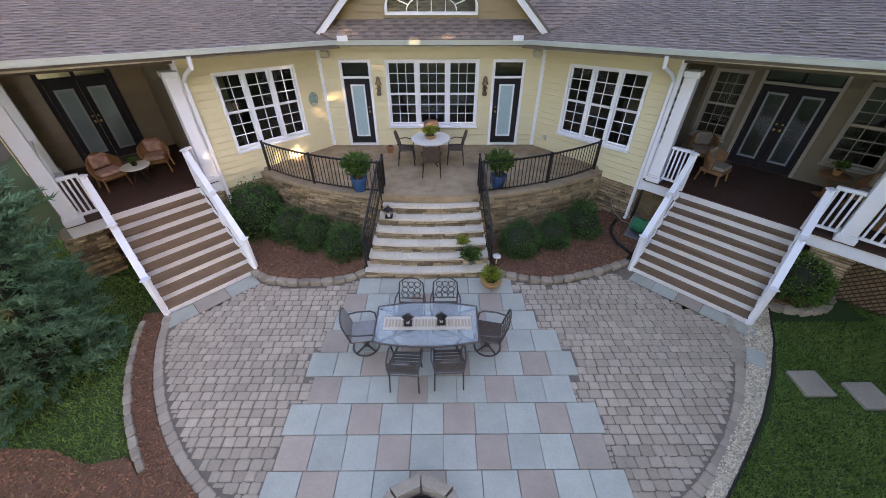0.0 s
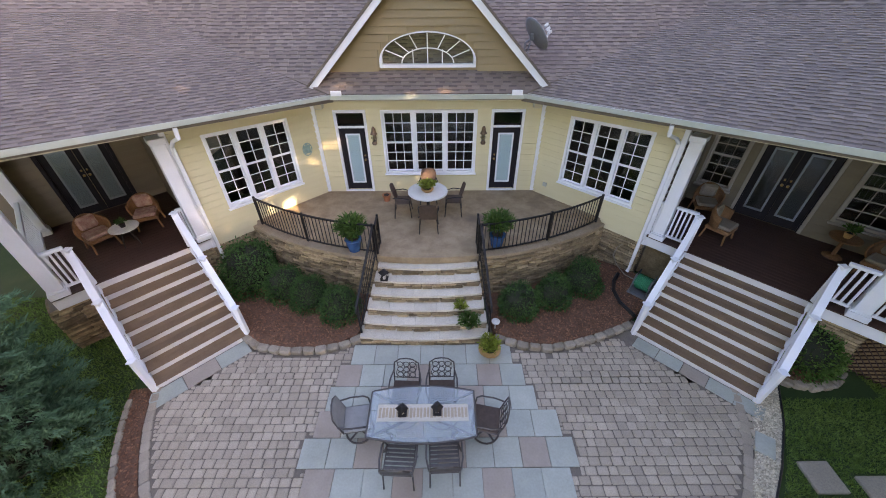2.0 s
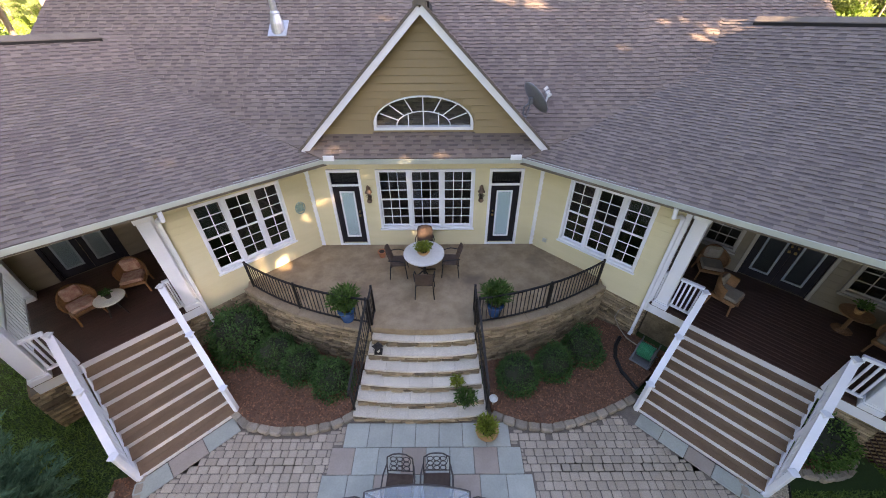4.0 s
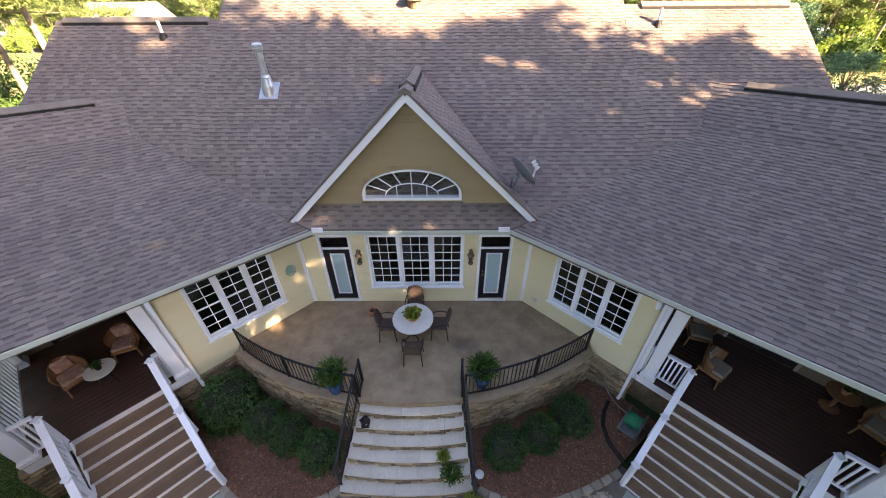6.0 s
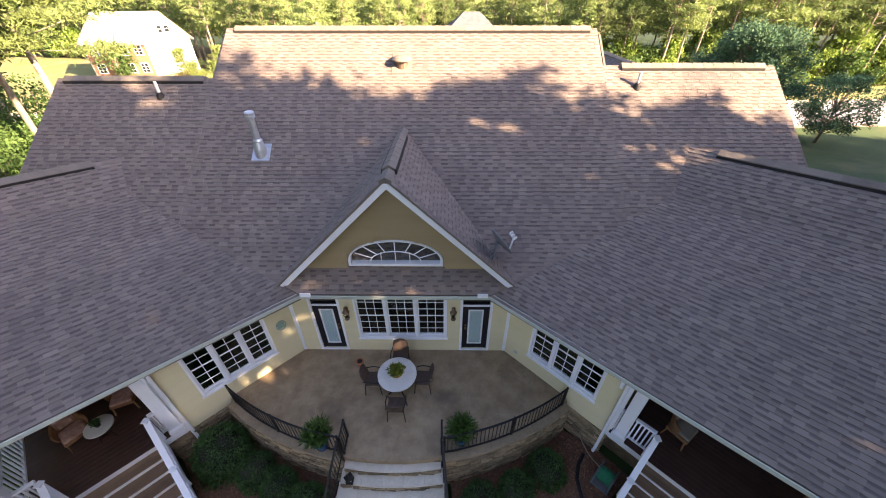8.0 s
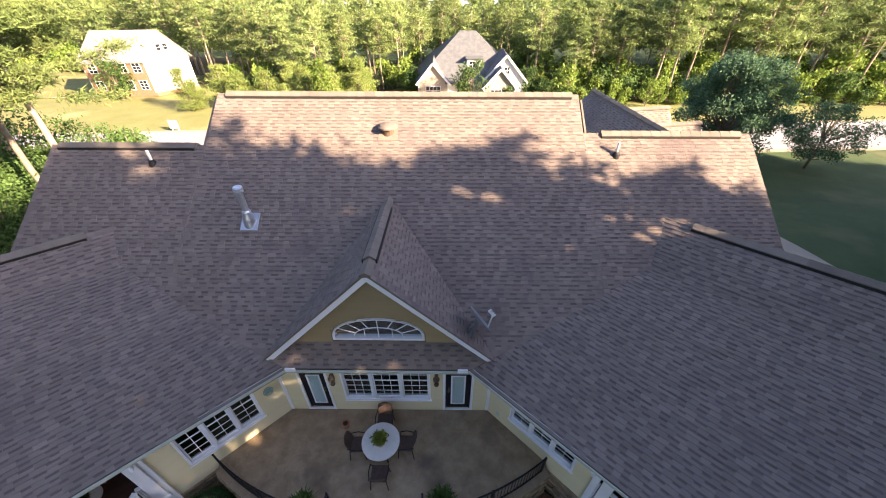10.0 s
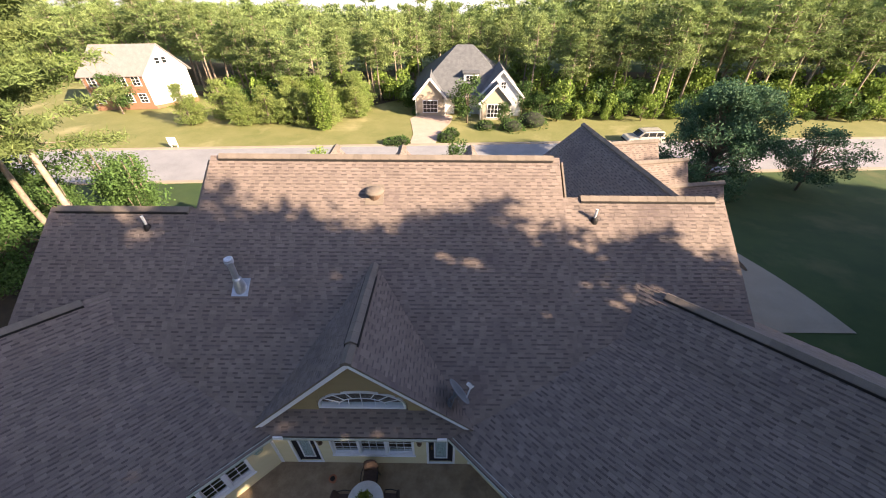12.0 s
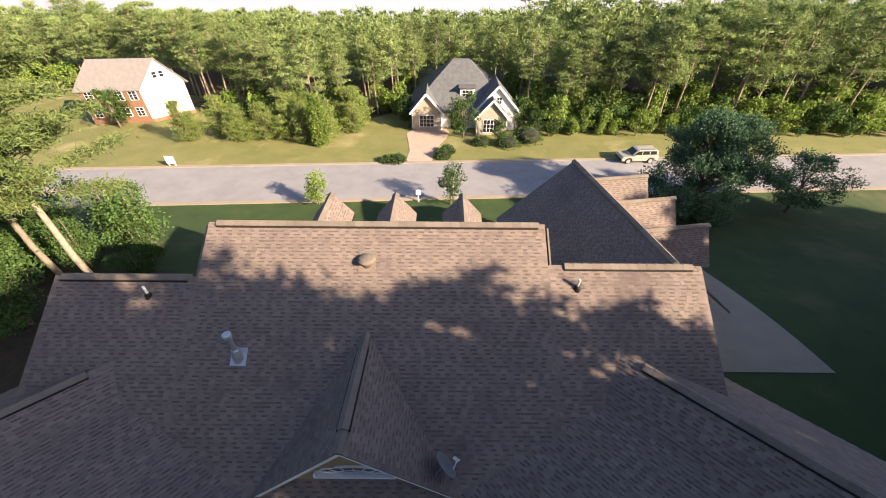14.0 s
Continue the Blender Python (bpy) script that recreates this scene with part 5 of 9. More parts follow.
t = math.pi * 1.085
while t < math.pi * 1.915:
    w = rng.uniform(0.17, 0.25)
    a = t + w / 2 / (PR - 0.08)
    x, y = PC[0] + (PR - 0.08) * math.cos(a), PC[1] + (PR - 0.08) * math.sin(a)
    if y < 5.3:
        piece("border_paver", rng.choice(pav_me), pat, (x, y, 0.0), a + math.pi / 2, (w * 0.97, 0.155, 0.06), (rng.uniform(-0.01, 0.01), rng.uniform(-0.01, 0.01)))
    t += w / (PR - 0.08)


def tumbled(x0, x1, y0, y1, z):
    """One worn paver with cut corners and rounded shoulders, joined to the field."""
    g, k = 0.003, min(0.015, (x1 - x0) * 0.2, (y1 - y0) * 0.2)
    rim = []
    for cx, cy, sx, sy in ((x0 + g, y0 + g, 1, 1), (x1 - g, y0 + g, -1, 1), (x1 - g, y1 - g, -1, -1), (x0 + g, y1 - g, 1, -1)):
        cx, cy = cx + sx * rng.uniform(0, 0.004), cy + sy * rng.uniform(0, 0.004)
        pair = [(cx, cy + sy * k), (cx + sx * k, cy)]
        rim += pair if sx == sy else pair[::-1]
    mx, my = (x0 + x1) / 2, (y0 + y1) / 2
    rings = [[(a, b, -0.02) for a, b in rim], [(a, b, z - 0.014) for a, b in rim]]
    for q, dz in ((0.010, -0.004), (0.024, 0.0)):
        rings.append([(a + max(-q, min(q, mx - a)), b + max(-q, min(q, my - b)), z + dz + rng.uniform(-0.001, 0.001)) for a, b in rim])
    joined.add([p for r in rings for p in r], [tuple(range(24, 32))] + [(8 * r + i, 8 * r + (i + 1) % 8, 8 * r + 8 + (i + 1) % 8, 8 * r + 8 + i) for r in range(3) for i in range(8)])


y = 6.9
while y > 0.75:
    h = rng.choice((0.15, 0.158, 0.166))
    x = -5.8 + rng.uniform(0, 0.2)
    while x < 7.2:
        w = rng.choice((0.15, 0.18, 0.205, 0.205, 0.23))
        for yb, yt in (((y - h, y),) if in_field(x + w / 2, y - h + 0.02) and in_field(x + w / 2, y - 0.02) else ((y - h, y - h / 2 - 0.006), (y - h / 2 + 0.006, y))):
            run = best = 0
            end = x
            for i in range(int(w / 0.015)):
                xx = x + 0.0075 + i * 0.015
                run = run + 1 if in_field(xx, yb + 0.012) and in_field(xx, yt - 0.012) else 0
                if run > best:
                    best, end = run, xx + 0.0075
            x0, x1 = end - best * 0.015, end
            if x1 - x0 < 0.05:
                continue
            z = 0.022 + rng.uniform(-0.004, 0.004)
            if y < SPLIT_Y and count < 320 and yt - yb > 0.1:
                count += 1
                piece("paver", rng.choice(pav_me), pat, ((x0 + x1) / 2, (yb + yt) / 2, z - 0.028), rng.uniform(-0.02, 0.02), ((x1 - x0) * 0.96, (yt - yb) * 0.95, 0.056), (rng.uniform(-0.012, 0.012), rng.uniform(-0.012, 0.012)))
            else:
                tumbled(x0, x1, yb, yt, z)
        x += w
    y -= h
ob = part("pavers", joined, M_paver, pat, recalc=False)
ob["kind"] = "stuff"


# ---- planting beds
def edging(name, pts, label, size=(0.25, 0.19, 0.15), courses=1, seed=0, lean=0.0, z0=0.0):
    rn = random.Random(seed)
    e = thing(name, (*pts[0], z0), label, "garden edging", "bed edging")
    for c in range(courses):
        d = 0.0 if c == 0 else 0.11
        acc = []
        for (x0, y0), (x1, y1) in zip(pts, pts[1:]):
            m = max(1, int(math.hypot(x1 - x0, y1 - y0) / 0.02))
            acc += [(x0 + (x1 - x0) * i / m, y0 + (y1 - y0) * i / m) for i in range(m)]
        dist, last = 0.0, acc[0]
        want = size[0] * 0.5 + d
        for p in acc[1:]:
            dist += math.hypot(p[0] - last[0], p[1] - last[1])
            if dist >= want:
                w = size[0] * rn.uniform(0.85, 1.1)
                rz = math.atan2(p[1] - last[1], p[0] - last[0])
                piece("block", rn.choice(BLOCKS), e, (p[0], p[1], z0 + size[2] * (c + 0.45)), rz + rn.uniform(-0.07, 0.07), (size[0] * 0.97, size[1] * rn.uniform(0.9, 1.15), size[2] * 0.98), (rn.uniform(-0.04, 0.04), rn.uniform(-0.03, 0.03)))
                want = dist + size[0] * 0.5 + size[0] * 0.5
            last = p
    return e


edging("bed_edging", BED_L, "tan concrete edging blocks round a mulched bed", seed=1)
edging("bed_edging", BED_R, "tan concrete edging blocks round a mulched bed", seed=2)


def mulch_bed(poly, z, seed, label):
    """A mulched bed with an uneven top and loose chips."""
    rn = random.Random(seed)
    b = thing("mulch_bed", (*poly[0], 0), label, "planting bed", kind="structure")
    part("soil", Shape().prism(poly, -0.05, z), M_mulch, b)
    x0, x1 = min(p[0] for p in poly), max(p[0] for p in poly)
    y0, y1 = min(p[1] for p in poly), max(p[1] for p in poly)

    def inside(x, y):
        hit = False
        for (ax, ay), (bx, by) in zip(poly, poly[1:] + poly[:1]):
            if (ay > y) != (by > y) and x < (bx - ax) * (y - ay) / (by - ay) + ax:
                hit = not hit
        return hit
    sh = Shape()
    n = int((x1 - x0) * (y1 - y0) * 700)
    for _ in range(n):
        x, y = rn.uniform(x0, x1), rn.uniform(y0, y1)
        if inside(x, y):
            a, l, w = rn.uniform(0, 6.28), rn.uniform(0.01, 0.028), rn.uniform(0.005, 0.012)
            dx, dy = math.cos(a), math.sin(a)
            zz = z + rn.uniform(0.0, 0.02)
            t1 = rn.uniform(-0.015, 0.02)
            sh.add([(x - dx * l - dy * w, y - dy * l + dx * w, zz), (x - dx * l + dy * w, y - dy * l - dx * w, zz + 0.006), (x + dx * l + dy * w, y + dy * l - dx * w, zz + t1 + 0.012), (x + dx * l - dy * w, y + dy * l + dx * w, zz + t1 + 0.004)], [(0, 1, 2, 3)])
    ob = part("chips", sh, M_chip, b, recalc=False)
    ob["kind"] = "stuff"


M_chip = surf("mulch_chips", (0.17, 0.072, 0.038), (0.32, 0.155, 0.085), 6, 0.95, 0.3, 60, island=0.5)
arc_l = [f_arc(-S_GATE - (S_END - S_GATE) * i / 10, 0.02, 0)[:2] for i in range(11)]
arc_r = [f_arc(S_END - (S_END - S_GATE) * i / 10, 0.02, 0)[:2] for i in range(11)]
mulch_bed([(p[0], p[1] + 0.05) for p in BED_L] + [(-1.42, 7.9)] + arc_l + [f_left(3.4, 0.02, 0)[:2], f_left(3.98, 0.05, 0)[:2]], 0.16, 1, "red-brown shredded bark mulch in a planting bed")
mulch_bed([(p[0], p[1] + 0.05) for p in BED_R] + [f_right(4.4, 0.05, 0)[:2], f_right(3.4, 0.02, 0)[:2]] + arc_r + [(1.55, 7.9)], 0.16, 2, "red-brown shredded bark mulch in a planting bed")

# strips beside the patio
def ring(r0, r1, t0, t1, z0, z1, n=36):
    out = [(PC[0] + r1 * math.cos(t0 + (t1 - t0) * i / n), PC[1] + r1 * math.sin(t0 + (t1 - t0) * i / n)) for i in range(n + 1)]
    inn = [(PC[0] + r0 * math.cos(t1 + (t0 - t1) * i / n), PC[1] + r0 * math.sin(t1 + (t0 - t1) * i / n)) for i in range(n + 1)]
    return out + inn


mulch_bed(ring(PR + 0.01, PR + 0.42, math.pi * 1.085, math.pi * 1.36, 0, 0), 0.03, 3, "strip of red-brown mulch beside the patio")
edging("lawn_edging", [(PC[0] + (PR + 0.36) * math.cos(t), PC[1] + (PR + 0.36) * math.sin(t)) for t in [math.pi * (1.095 + 0.015 * i) for i in range(12)]], "rough pale edging stones along the lawn", (0.22, 0.11, 0.09), 1, 7)
mulch_bed(ring(PR + 0.01, PR + 0.40, math.pi * 1.60, math.pi * 1.69, 0, 0), 0.02, 8, "patch of red-brown mulch at the patio edge")
mulch_bed([(-4.35, 2.40), (-4.9, 2.30), (-5.6, 2.52), (-6.4, 2.55), (-7.4, 2.9), (-7.6, 1.2), (-6.0, 0.4), (-4.0, 0.5), (-3.1, 1.35), (-3.75, 1.9)], 0.02, 6, "red-brown mulch spread under the cypress")
gv = thing("gravel_strip", (6.5, 4.5, 0), "pale river gravel strip beside the patio", "gravel", kind="structure")
gp = [(4.05, 1.62), (4.75, 2.22), (5.55, 2.95), (6.25, 3.72), (6.85, 4.5), (7.35, 5.35), (7.05, 5.45), (6.45, 4.75), (5.95, 3.95), (5.35, 3.15), (4.72, 2.52), (4.0, 1.85)]
part("bed", Shape().prism(gp, -0.05, 0.012), M_gravel, gv)
peb = Shape()
rn = random.Random(12)
for _ in range(2600):
    i = rn.randrange(5)
    u, v = rn.random(), rn.random()
    a0, a1, b0, b1 = gp[i], gp[i + 1], gp[11 - i], gp[10 - i]
    x = (a0[0] * (1 - u) + a1[0] * u) * (1 - v) + (b0[0] * (1 - u) + b1[0] * u) * v
    y = (a0[1] * (1 - u) + a1[1] * u) * (1 - v) + (b0[1] * (1 - u) + b1[1] * u) * v
    r = rn.uniform(0.011, 0.026)
    q = rn.uniform(0, 6.3)
    p = [(x + r * math.cos(q + k * 1.257), y + r * 0.8 * math.sin(q + k * 1.257), 0.008) for k in range(5)] + [(x + r * 0.5 * math.cos(q + k * 1.257), y + r * 0.45 * math.sin(q + k * 1.257), 0.014 + r) for k in range(5)]
    peb.add(p, [(5, 6, 7, 8, 9)] + [(k, (k + 1) % 5, 5 + (k + 1) % 5, 5 + k) for k in range(5)])
ob = part("pebbles", peb, M_gravel, gv, recalc=False)
ob["kind"] = "stuff"
part("edging_strip", Shape().tube([(x, y, 0.03) for x, y in gp[:6]], 0.02, 6), M_iron, gv, "black plastic lawn edging")
piece("stepping_slab", slab_mesh(0.42, 0.3, M_blue), gv, (6.22, 4.1, 0.05), radians(55))
for x, y, rz in ((6.85, 3.58, -0.22), (7.66, 3.34, -0.12), (8.5, 3.15, -0.05), (14.7, 13.6, 0.5), (15.3, 14.6, 0.5), (14.9, 15.6, 0.4)):
    solid("stepping_stone", Shape().box((x - 0.26, y - 0.25, -0.05), (x + 0.26, y + 0.25, 0.03), c=0.012), M_conc, "square pale stepping stone set in the lawn", "stepping stone", "stepping stones")
# bed under the right porch
edging("bed_edging", [(7.15, 5.55), (7.5, 5.32), (7.95, 5.22), (8.4, 5.28), (8.75, 5.5), (8.95, 5.8), (9.0, 6.0)], "tan concrete edging blocks round a shrub bed", seed=3)
mulch_bed([(7.15, 5.6), (7.5, 5.36), (7.95, 5.26), (8.4, 5.32), (8.75, 5.55), (8.98, 5.9), (7.6, 7.0), (6.8, 6.4)], 0.14, 5, "dark mulch in a shrub bed by the porch")

# ---------------------------------------------------------------- plants
def quad_mesh(name, quads, mat):
    """quads: array (n, 4, 3)."""
    n = len(quads)
    me = bpy.data.meshes.new(name)
    k = quads.shape[1]
    me.from_pydata(quads.reshape(-1, 3).tolist(), [], np.arange(k * n).reshape(n, k).tolist())
    me.materials.append(mat)
    return me


def unit(v):
    return v / np.maximum(np.linalg.norm(v, axis=-1, keepdims=True), 1e-9)


def leaf_quads(rs, pts, length, width, bias=None, up=0.0):
    """Leaf-shaped quads at pts, pointing at random or along bias."""
    n = len(pts)
    d = rs.normal(size=(n, 3))
    if bias is not None:
        d = d * 0.6 + bias
    d[:, 2] += up
    d = unit(d)
    s = unit(np.cross(d, rs.normal(size=(n, 3))))
    L = (length * rs.uniform(0.6, 1.3, n))[:, None]
    W = (width * rs.uniform(0.6, 1.3, n))[:, None]
    return np.stack([pts, pts + d * L * 0.5 + s * W * 0.5, pts + d * L, pts + d * L * 0.5 - s * W * 0.5], axis=1)


def needle_tris(rs, pts, length, width, bias):
    """Needle tufts as thin triangles."""
    n = len(pts)
    d = unit(rs.normal(size=(n, 3)) * 0.7 + bias)
    s = unit(np.cross(d, rs.normal(size=(n, 3)))) * (width * 0.5 * rs.uniform(0.6, 1.3, n))[:, None]
    return np.stack([pts - s, pts + s, pts + d * (length * rs.uniform(0.6, 1.3, n))[:, None]], axis=1)


def make_pine(seed, h=12.0, r=2.3, clear=0.42, quads=18, whorls=15, needle=(0.40, 0.10), girth=0.16, pad=0.3):
    """Trunk shape and needle quads of one pine, standing at the origin."""
    rs = np.random.RandomState(seed)
    lean = rs.uniform(-0.03, 0.03, 2)
    trunk = Shape()
    path = [(lean[0] * z + 0.05 * math.sin(z), lean[1] * z + 0.05 * math.cos(z * 0.8), z) for z in np.linspace(-0.3, h * 0.97, 9)]
    trunk.tube(path, [girth * (1 - 0.85 * i / 8) + 0.01 for i in range(9)], 7)
    pts, bias = [], []
    for w in range(whorls):
        t = (w + rs.uniform(-0.3, 0.3)) / whorls
        z = h * (clear + (1 - clear) * t)
        rad = r * (0.35 + 0.9 * math.sin(math.pi * min(0.98, 0.18 + 0.8 * t))) * (1 - 0.55 * t)
        for b in range(rs.randint(3, 6)):
            a = rs.uniform(0, 2 * math.pi)
            rr = rad * rs.uniform(0.55, 1.2)
            tip = np.array([math.cos(a) * rr, math.sin(a) * rr, rs.uniform(-0.05, 0.35) * rr])
            base = np.array([lean[0] * z, lean[1] * z, z])
            trunk.tube([tuple(base), tuple(base + tip * 0.55), tuple(base + tip * 0.95)], [0.035, 0.02, 0.008], 3, False)
            for k in (0.5, 0.72, 0.95):
                c = base + tip * k
                m = int(quads * rs.uniform(0.7, 1.3))
                pts.append(c + rs.normal(size=(m, 3)) * (pad, pad, pad * 0.33))
                bias.append(np.repeat(unit(tip + np.array([0, 0, 0.9]))[None] * 0.6, m, 0))
    pts, bias = np.concatenate(pts), np.concatenate(bias)
    return trunk, needle_tris(rs, pts, *needle, bias)


def make_broad(seed, h, r, leaf=0.22, n=2600, stems=1, base=0.25):
    """Trunk shape and leaf quads of a broad-leaved tree."""
    rs = np.random.RandomState(seed)
    trunk = Shape()
    lobes = []
    for s in range(stems):
        off = rs.uniform(-0.15, 0.15, 2) * (stems > 1)
        trunk.tube([(off[0], off[1], -0.3), (off[0] * 1.5, off[1] * 1.5, h * 0.3), (off[0] * 3, off[1] * 3, h * 0.75)], [0.022 * h, 0.016 * h, 0.004 * h], 7)
    for k in range(13):
        a = rs.uniform(0, 6.28)
        z = h * rs.uniform(base + 0.12, 0.9)
        q = math.sin(math.pi * min(1.0, (z / h - base * 0.5) / (1.05 - base * 0.5)))
        d = r * rs.uniform(0.1, 0.72) * q
        c = np.array([math.cos(a) * d, math.sin(a) * d, z])
        lobes.append((c, r * rs.uniform(0.28, 0.5)))
        trunk.tube([(0, 0, h * rs.uniform(0.2, 0.45)), tuple(c * (0.6, 0.6, 0.85)), tuple(c)], [0.008 * h, 0.005 * h, 0.002 * h], 5, False)
    pts = []
    for c, q in lobes:
        m = n // len(lobes)
        v = unit(rs.normal(size=(m, 3))) * (q * rs.uniform(0.45, 1.0, m) ** 0.5)[:, None]
        v[:, 2] *= 0.8
        pts.append(c + v * (1 + 0.18 * rs.normal(size=(m, 1))))
    return trunk, leaf_quads(rs, np.concatenate(pts), leaf, leaf * 0.6)


def make_crown(seed, h, r, leaf, clumps, each, base=0.12, squash=1.0):
    """Trunk shape and leaf quads of a loose broad crown: many small clumps on limbs, with gaps between."""
    rs = np.random.RandomState(seed)
    trunk = Shape().tube([(0, 0, -0.3), (0.03 * r, 0, h * 0.3), (-0.02 * r, 0.02 * r, h * 0.85)], [0.024 * h, 0.017 * h, 0.004 * h], 8)
    pts = []
    for c in range(clumps):
        zt = rs.uniform(base, 0.97)
        wide = math.sin(math.pi * min(1.0, 0.14 + 0.84 * (zt - base) / (1 - base))) ** 0.65
        a = c * 2.39996 + rs.uniform(-0.4, 0.4)
        d = r * wide * rs.uniform(0.35, 1.05) * (1 + 0.2 * math.sin(3 * a + 5 * zt))
        p = np.array([math.cos(a) * d, math.sin(a) * d * squash, h * zt])
        q = r * rs.uniform(0.14, 0.26)
        trunk.tube([(0, 0, p[2] * 0.55), tuple(p * (0.55, 0.55, 0.86)), tuple(p)], [0.006 * h, 0.004 * h, 0.0012 * h], 4, False)
        v = unit(rs.normal(size=(each, 3))) * (q * rs.uniform(0.2, 1.0, each) ** 0.5)[:, None] * (1.0, 1.0, 0.62)
        pts.append(p + v + rs.normal(size=(each, 3)) * q * 0.12)
    return trunk, leaf_quads(rs, np.concatenate(pts), leaf, leaf * 0.55)


def tree_thing(name, trunk, quads, leaf_mat, label, category="tree", group="", at=(0, 0, 0), scale=1.0, rz=0.0, crown="crown", bark=None):
    t = thing(name, (0, 0, 0), label, category, group)
    part("trunk", trunk, bark or M_bark, t, smooth=True)
    ob = new(crown, quad_mesh(crown, quads, leaf_mat))
    ob.parent = t
    t.matrix_basis = Matrix.Translation(at) @ Matrix.Rotation(rz, 4, "Z") @ Matrix.Scale(scale, 4)
    return t


def put(x, y, rz, s, dz=0.0):
    return Matrix.Translation((x, y, gz(x, y) + dz)) @ Matrix.Rotation(rz, 4, "Z") @ Matrix.Scale(s, 4)


def copy_scaled(ob, x, y, rz, s, dz=0.0):
    o = copy_thing(ob, Matrix.Identity(4))
    o.matrix_basis = put(x, y, rz, s, dz)
    return o


rn = random.Random(31)
PINES = []
for i in range(5):
    tk, qd = make_pine(100 + i, r=(2.1, 2.5, 2.3, 2.7, 2.0)[i], clear=(0.52, 0.45, 0.58, 0.40, 0.5)[i])
    PINES.append(tree_thing("pine_tree", tk, qd, M_pine, "tall pine with a bare lower trunk and sunlit needles", "pine tree", "woodland pines", bark=M_pbark))
first_used = [False] * 5
SHADE = []
for i in range(3):
    tk, qd = make_pine(150 + i, r=(1.5, 1.75, 1.6)[i], clear=(0.45, 0.4, 0.5)[i], quads=8, needle=(0.46, 0.17), pad=0.24)
    SHADE.append(tree_thing("pine_tree", tk, qd, M_pine, "tall pine behind the patio garden", "pine tree", "garden pines", at=(14 + 4 * i, -6.0, 0), bark=M_pbark))


# Unseen pine, crown kept high: shades the left roof, lets low sun under.
tk, qd = make_pine(170, r=3.0, clear=0.66, quads=26, needle=(0.55, 0.17), pad=0.28)
UMB = tree_thing("pine_tree", tk, qd, M_pine, "tall pine with a high spreading crown", "pine tree", "garden pines", at=(12.3, 0.6, 0), scale=1.66, bark=M_pbark)


def plant_shade(x, y, h):
    return copy_scaled(rn.choice(SHADE), x, y, rn.uniform(0, 6.28), h / 12.0)



def plant_pine(x, y, h):
    i = rn.randrange(5)
    if not first_used[i]:
        first_used[i] = True
        PINES[i].matrix_basis = put(x, y, rn.uniform(0, 6.28), h / 12.0)
        return PINES[i]
    return copy_scaled(PINES[i], x, y, rn.uniform(0, 6.28), h / 12.0)


# woodland edge across the street
EDGE = [(-95, 84), (-70, 80), (-52, 74), (-34, 66), (-24, 60), (-14, 57), (-5, 66), (4, 72), (13, 66), (16, 58.5), (27, 58.5), (40, 59), (58, 59), (80, 60), (105, 62)]


def edge_y(x):
    for (x0, y0), (x1, y1) in zip(EDGE, EDGE[1:]):
        if x0 <= x <= x1:
            return y0 + (y1 - y0) * (x - x0) / (x1 - x0)
    return 70.0


def top_h(x):
    return 11.2 + 3.2 * step01(12, 40, x) + 1.6 * step01(-20, -50, x)


for row, (off, gap) in enumerate(((0.5, 3.0), (4.0, 3.2), (8.5, 4.6))):
    x = -88 + row
    while x < 96:
        px, py = x + rn.uniform(-1, 1), edge_y(x) + off + rn.uniform(-1.3, 1.3)
        plant_pine(px, py, top_h(px) * rn.uniform(0.84, 1.08) + max(0, py - 72) * 0.05)
        x += gap * rn.uniform(0.75, 1.3)

# far woods: one mesh
far_q, far_t = [], Shape()
small = [make_pine(300 + i, quads=6, whorls=9, r=2.6, clear=0.3, needle=(0.7, 0.24), pad=0.4) for i in range(3)]
rs = np.random.RandomState(9)
y = 76.0
while y < 280:
    gap = 3.4 + (y - 74) * 0.06
    x = -(y * 1.35 + 50)
    while x < y * 1.35 + 50:
        px, py = x + rs.uniform(-1.2, 1.2) * gap * 0.4, y + rs.uniform(-1, 1) * gap * 0.4
        if py > edge_y(max(-94, min(104, px))) + 11 and abs(px) < py * 1.2 + 40:
            tk, qd = small[rs.randint(3)]
            s = rs.uniform(0.85, 1.12) * (12.0 / 12.0) * (1.0 + 0.2 * (px > 20) * (py < 110))
            a = rs.uniform(0, 6.28)
            rot = np.array([[math.cos(a), -math.sin(a), 0], [math.sin(a), math.cos(a), 0], [0, 0, 1]])
            far_q.append((qd * (1.0 + (py - 74) * 0.0025, 1.0 + (py - 74) * 0.0025, 1.0 + (py - 74) * 0.001)) @ rot.T * s + np.array([px, py, gz(px, py)]))
        x += gap
    y += gap * 1.05
far_q = np.concatenate(far_q)
tagged(new("far_woods", quad_mesh("far_woods", far_q, M_pine)), "dense pine woods running to the horizon", "woods", kind="stuff")

# broad-leaved undergrowth along the woodland edge
UNDER = []
for i in range(4):
    tk, qd = make_broad(500 + i, 4.2, 2.0, 0.34, 1050, 2, 0.05)
    UNDER.append(tree_thing("understory_tree", tk, qd, M_oak if i == 2 else M_bright, "bright green broad-leaved growth at the woodland edge", "small tree", "woodland edge growth", at=(0, 0, -60)))
used = [False] * 4


def plant_under(x, y, s):
    i = rn.randrange(4)
    if not used[i]:
        used[i] = True
        UNDER[i].matrix_basis = put(x, y, rn.uniform(0, 6.28), s)
    else:
        copy_scaled(UNDER[i], x, y, rn.uniform(0, 6.28), s)


x = -80
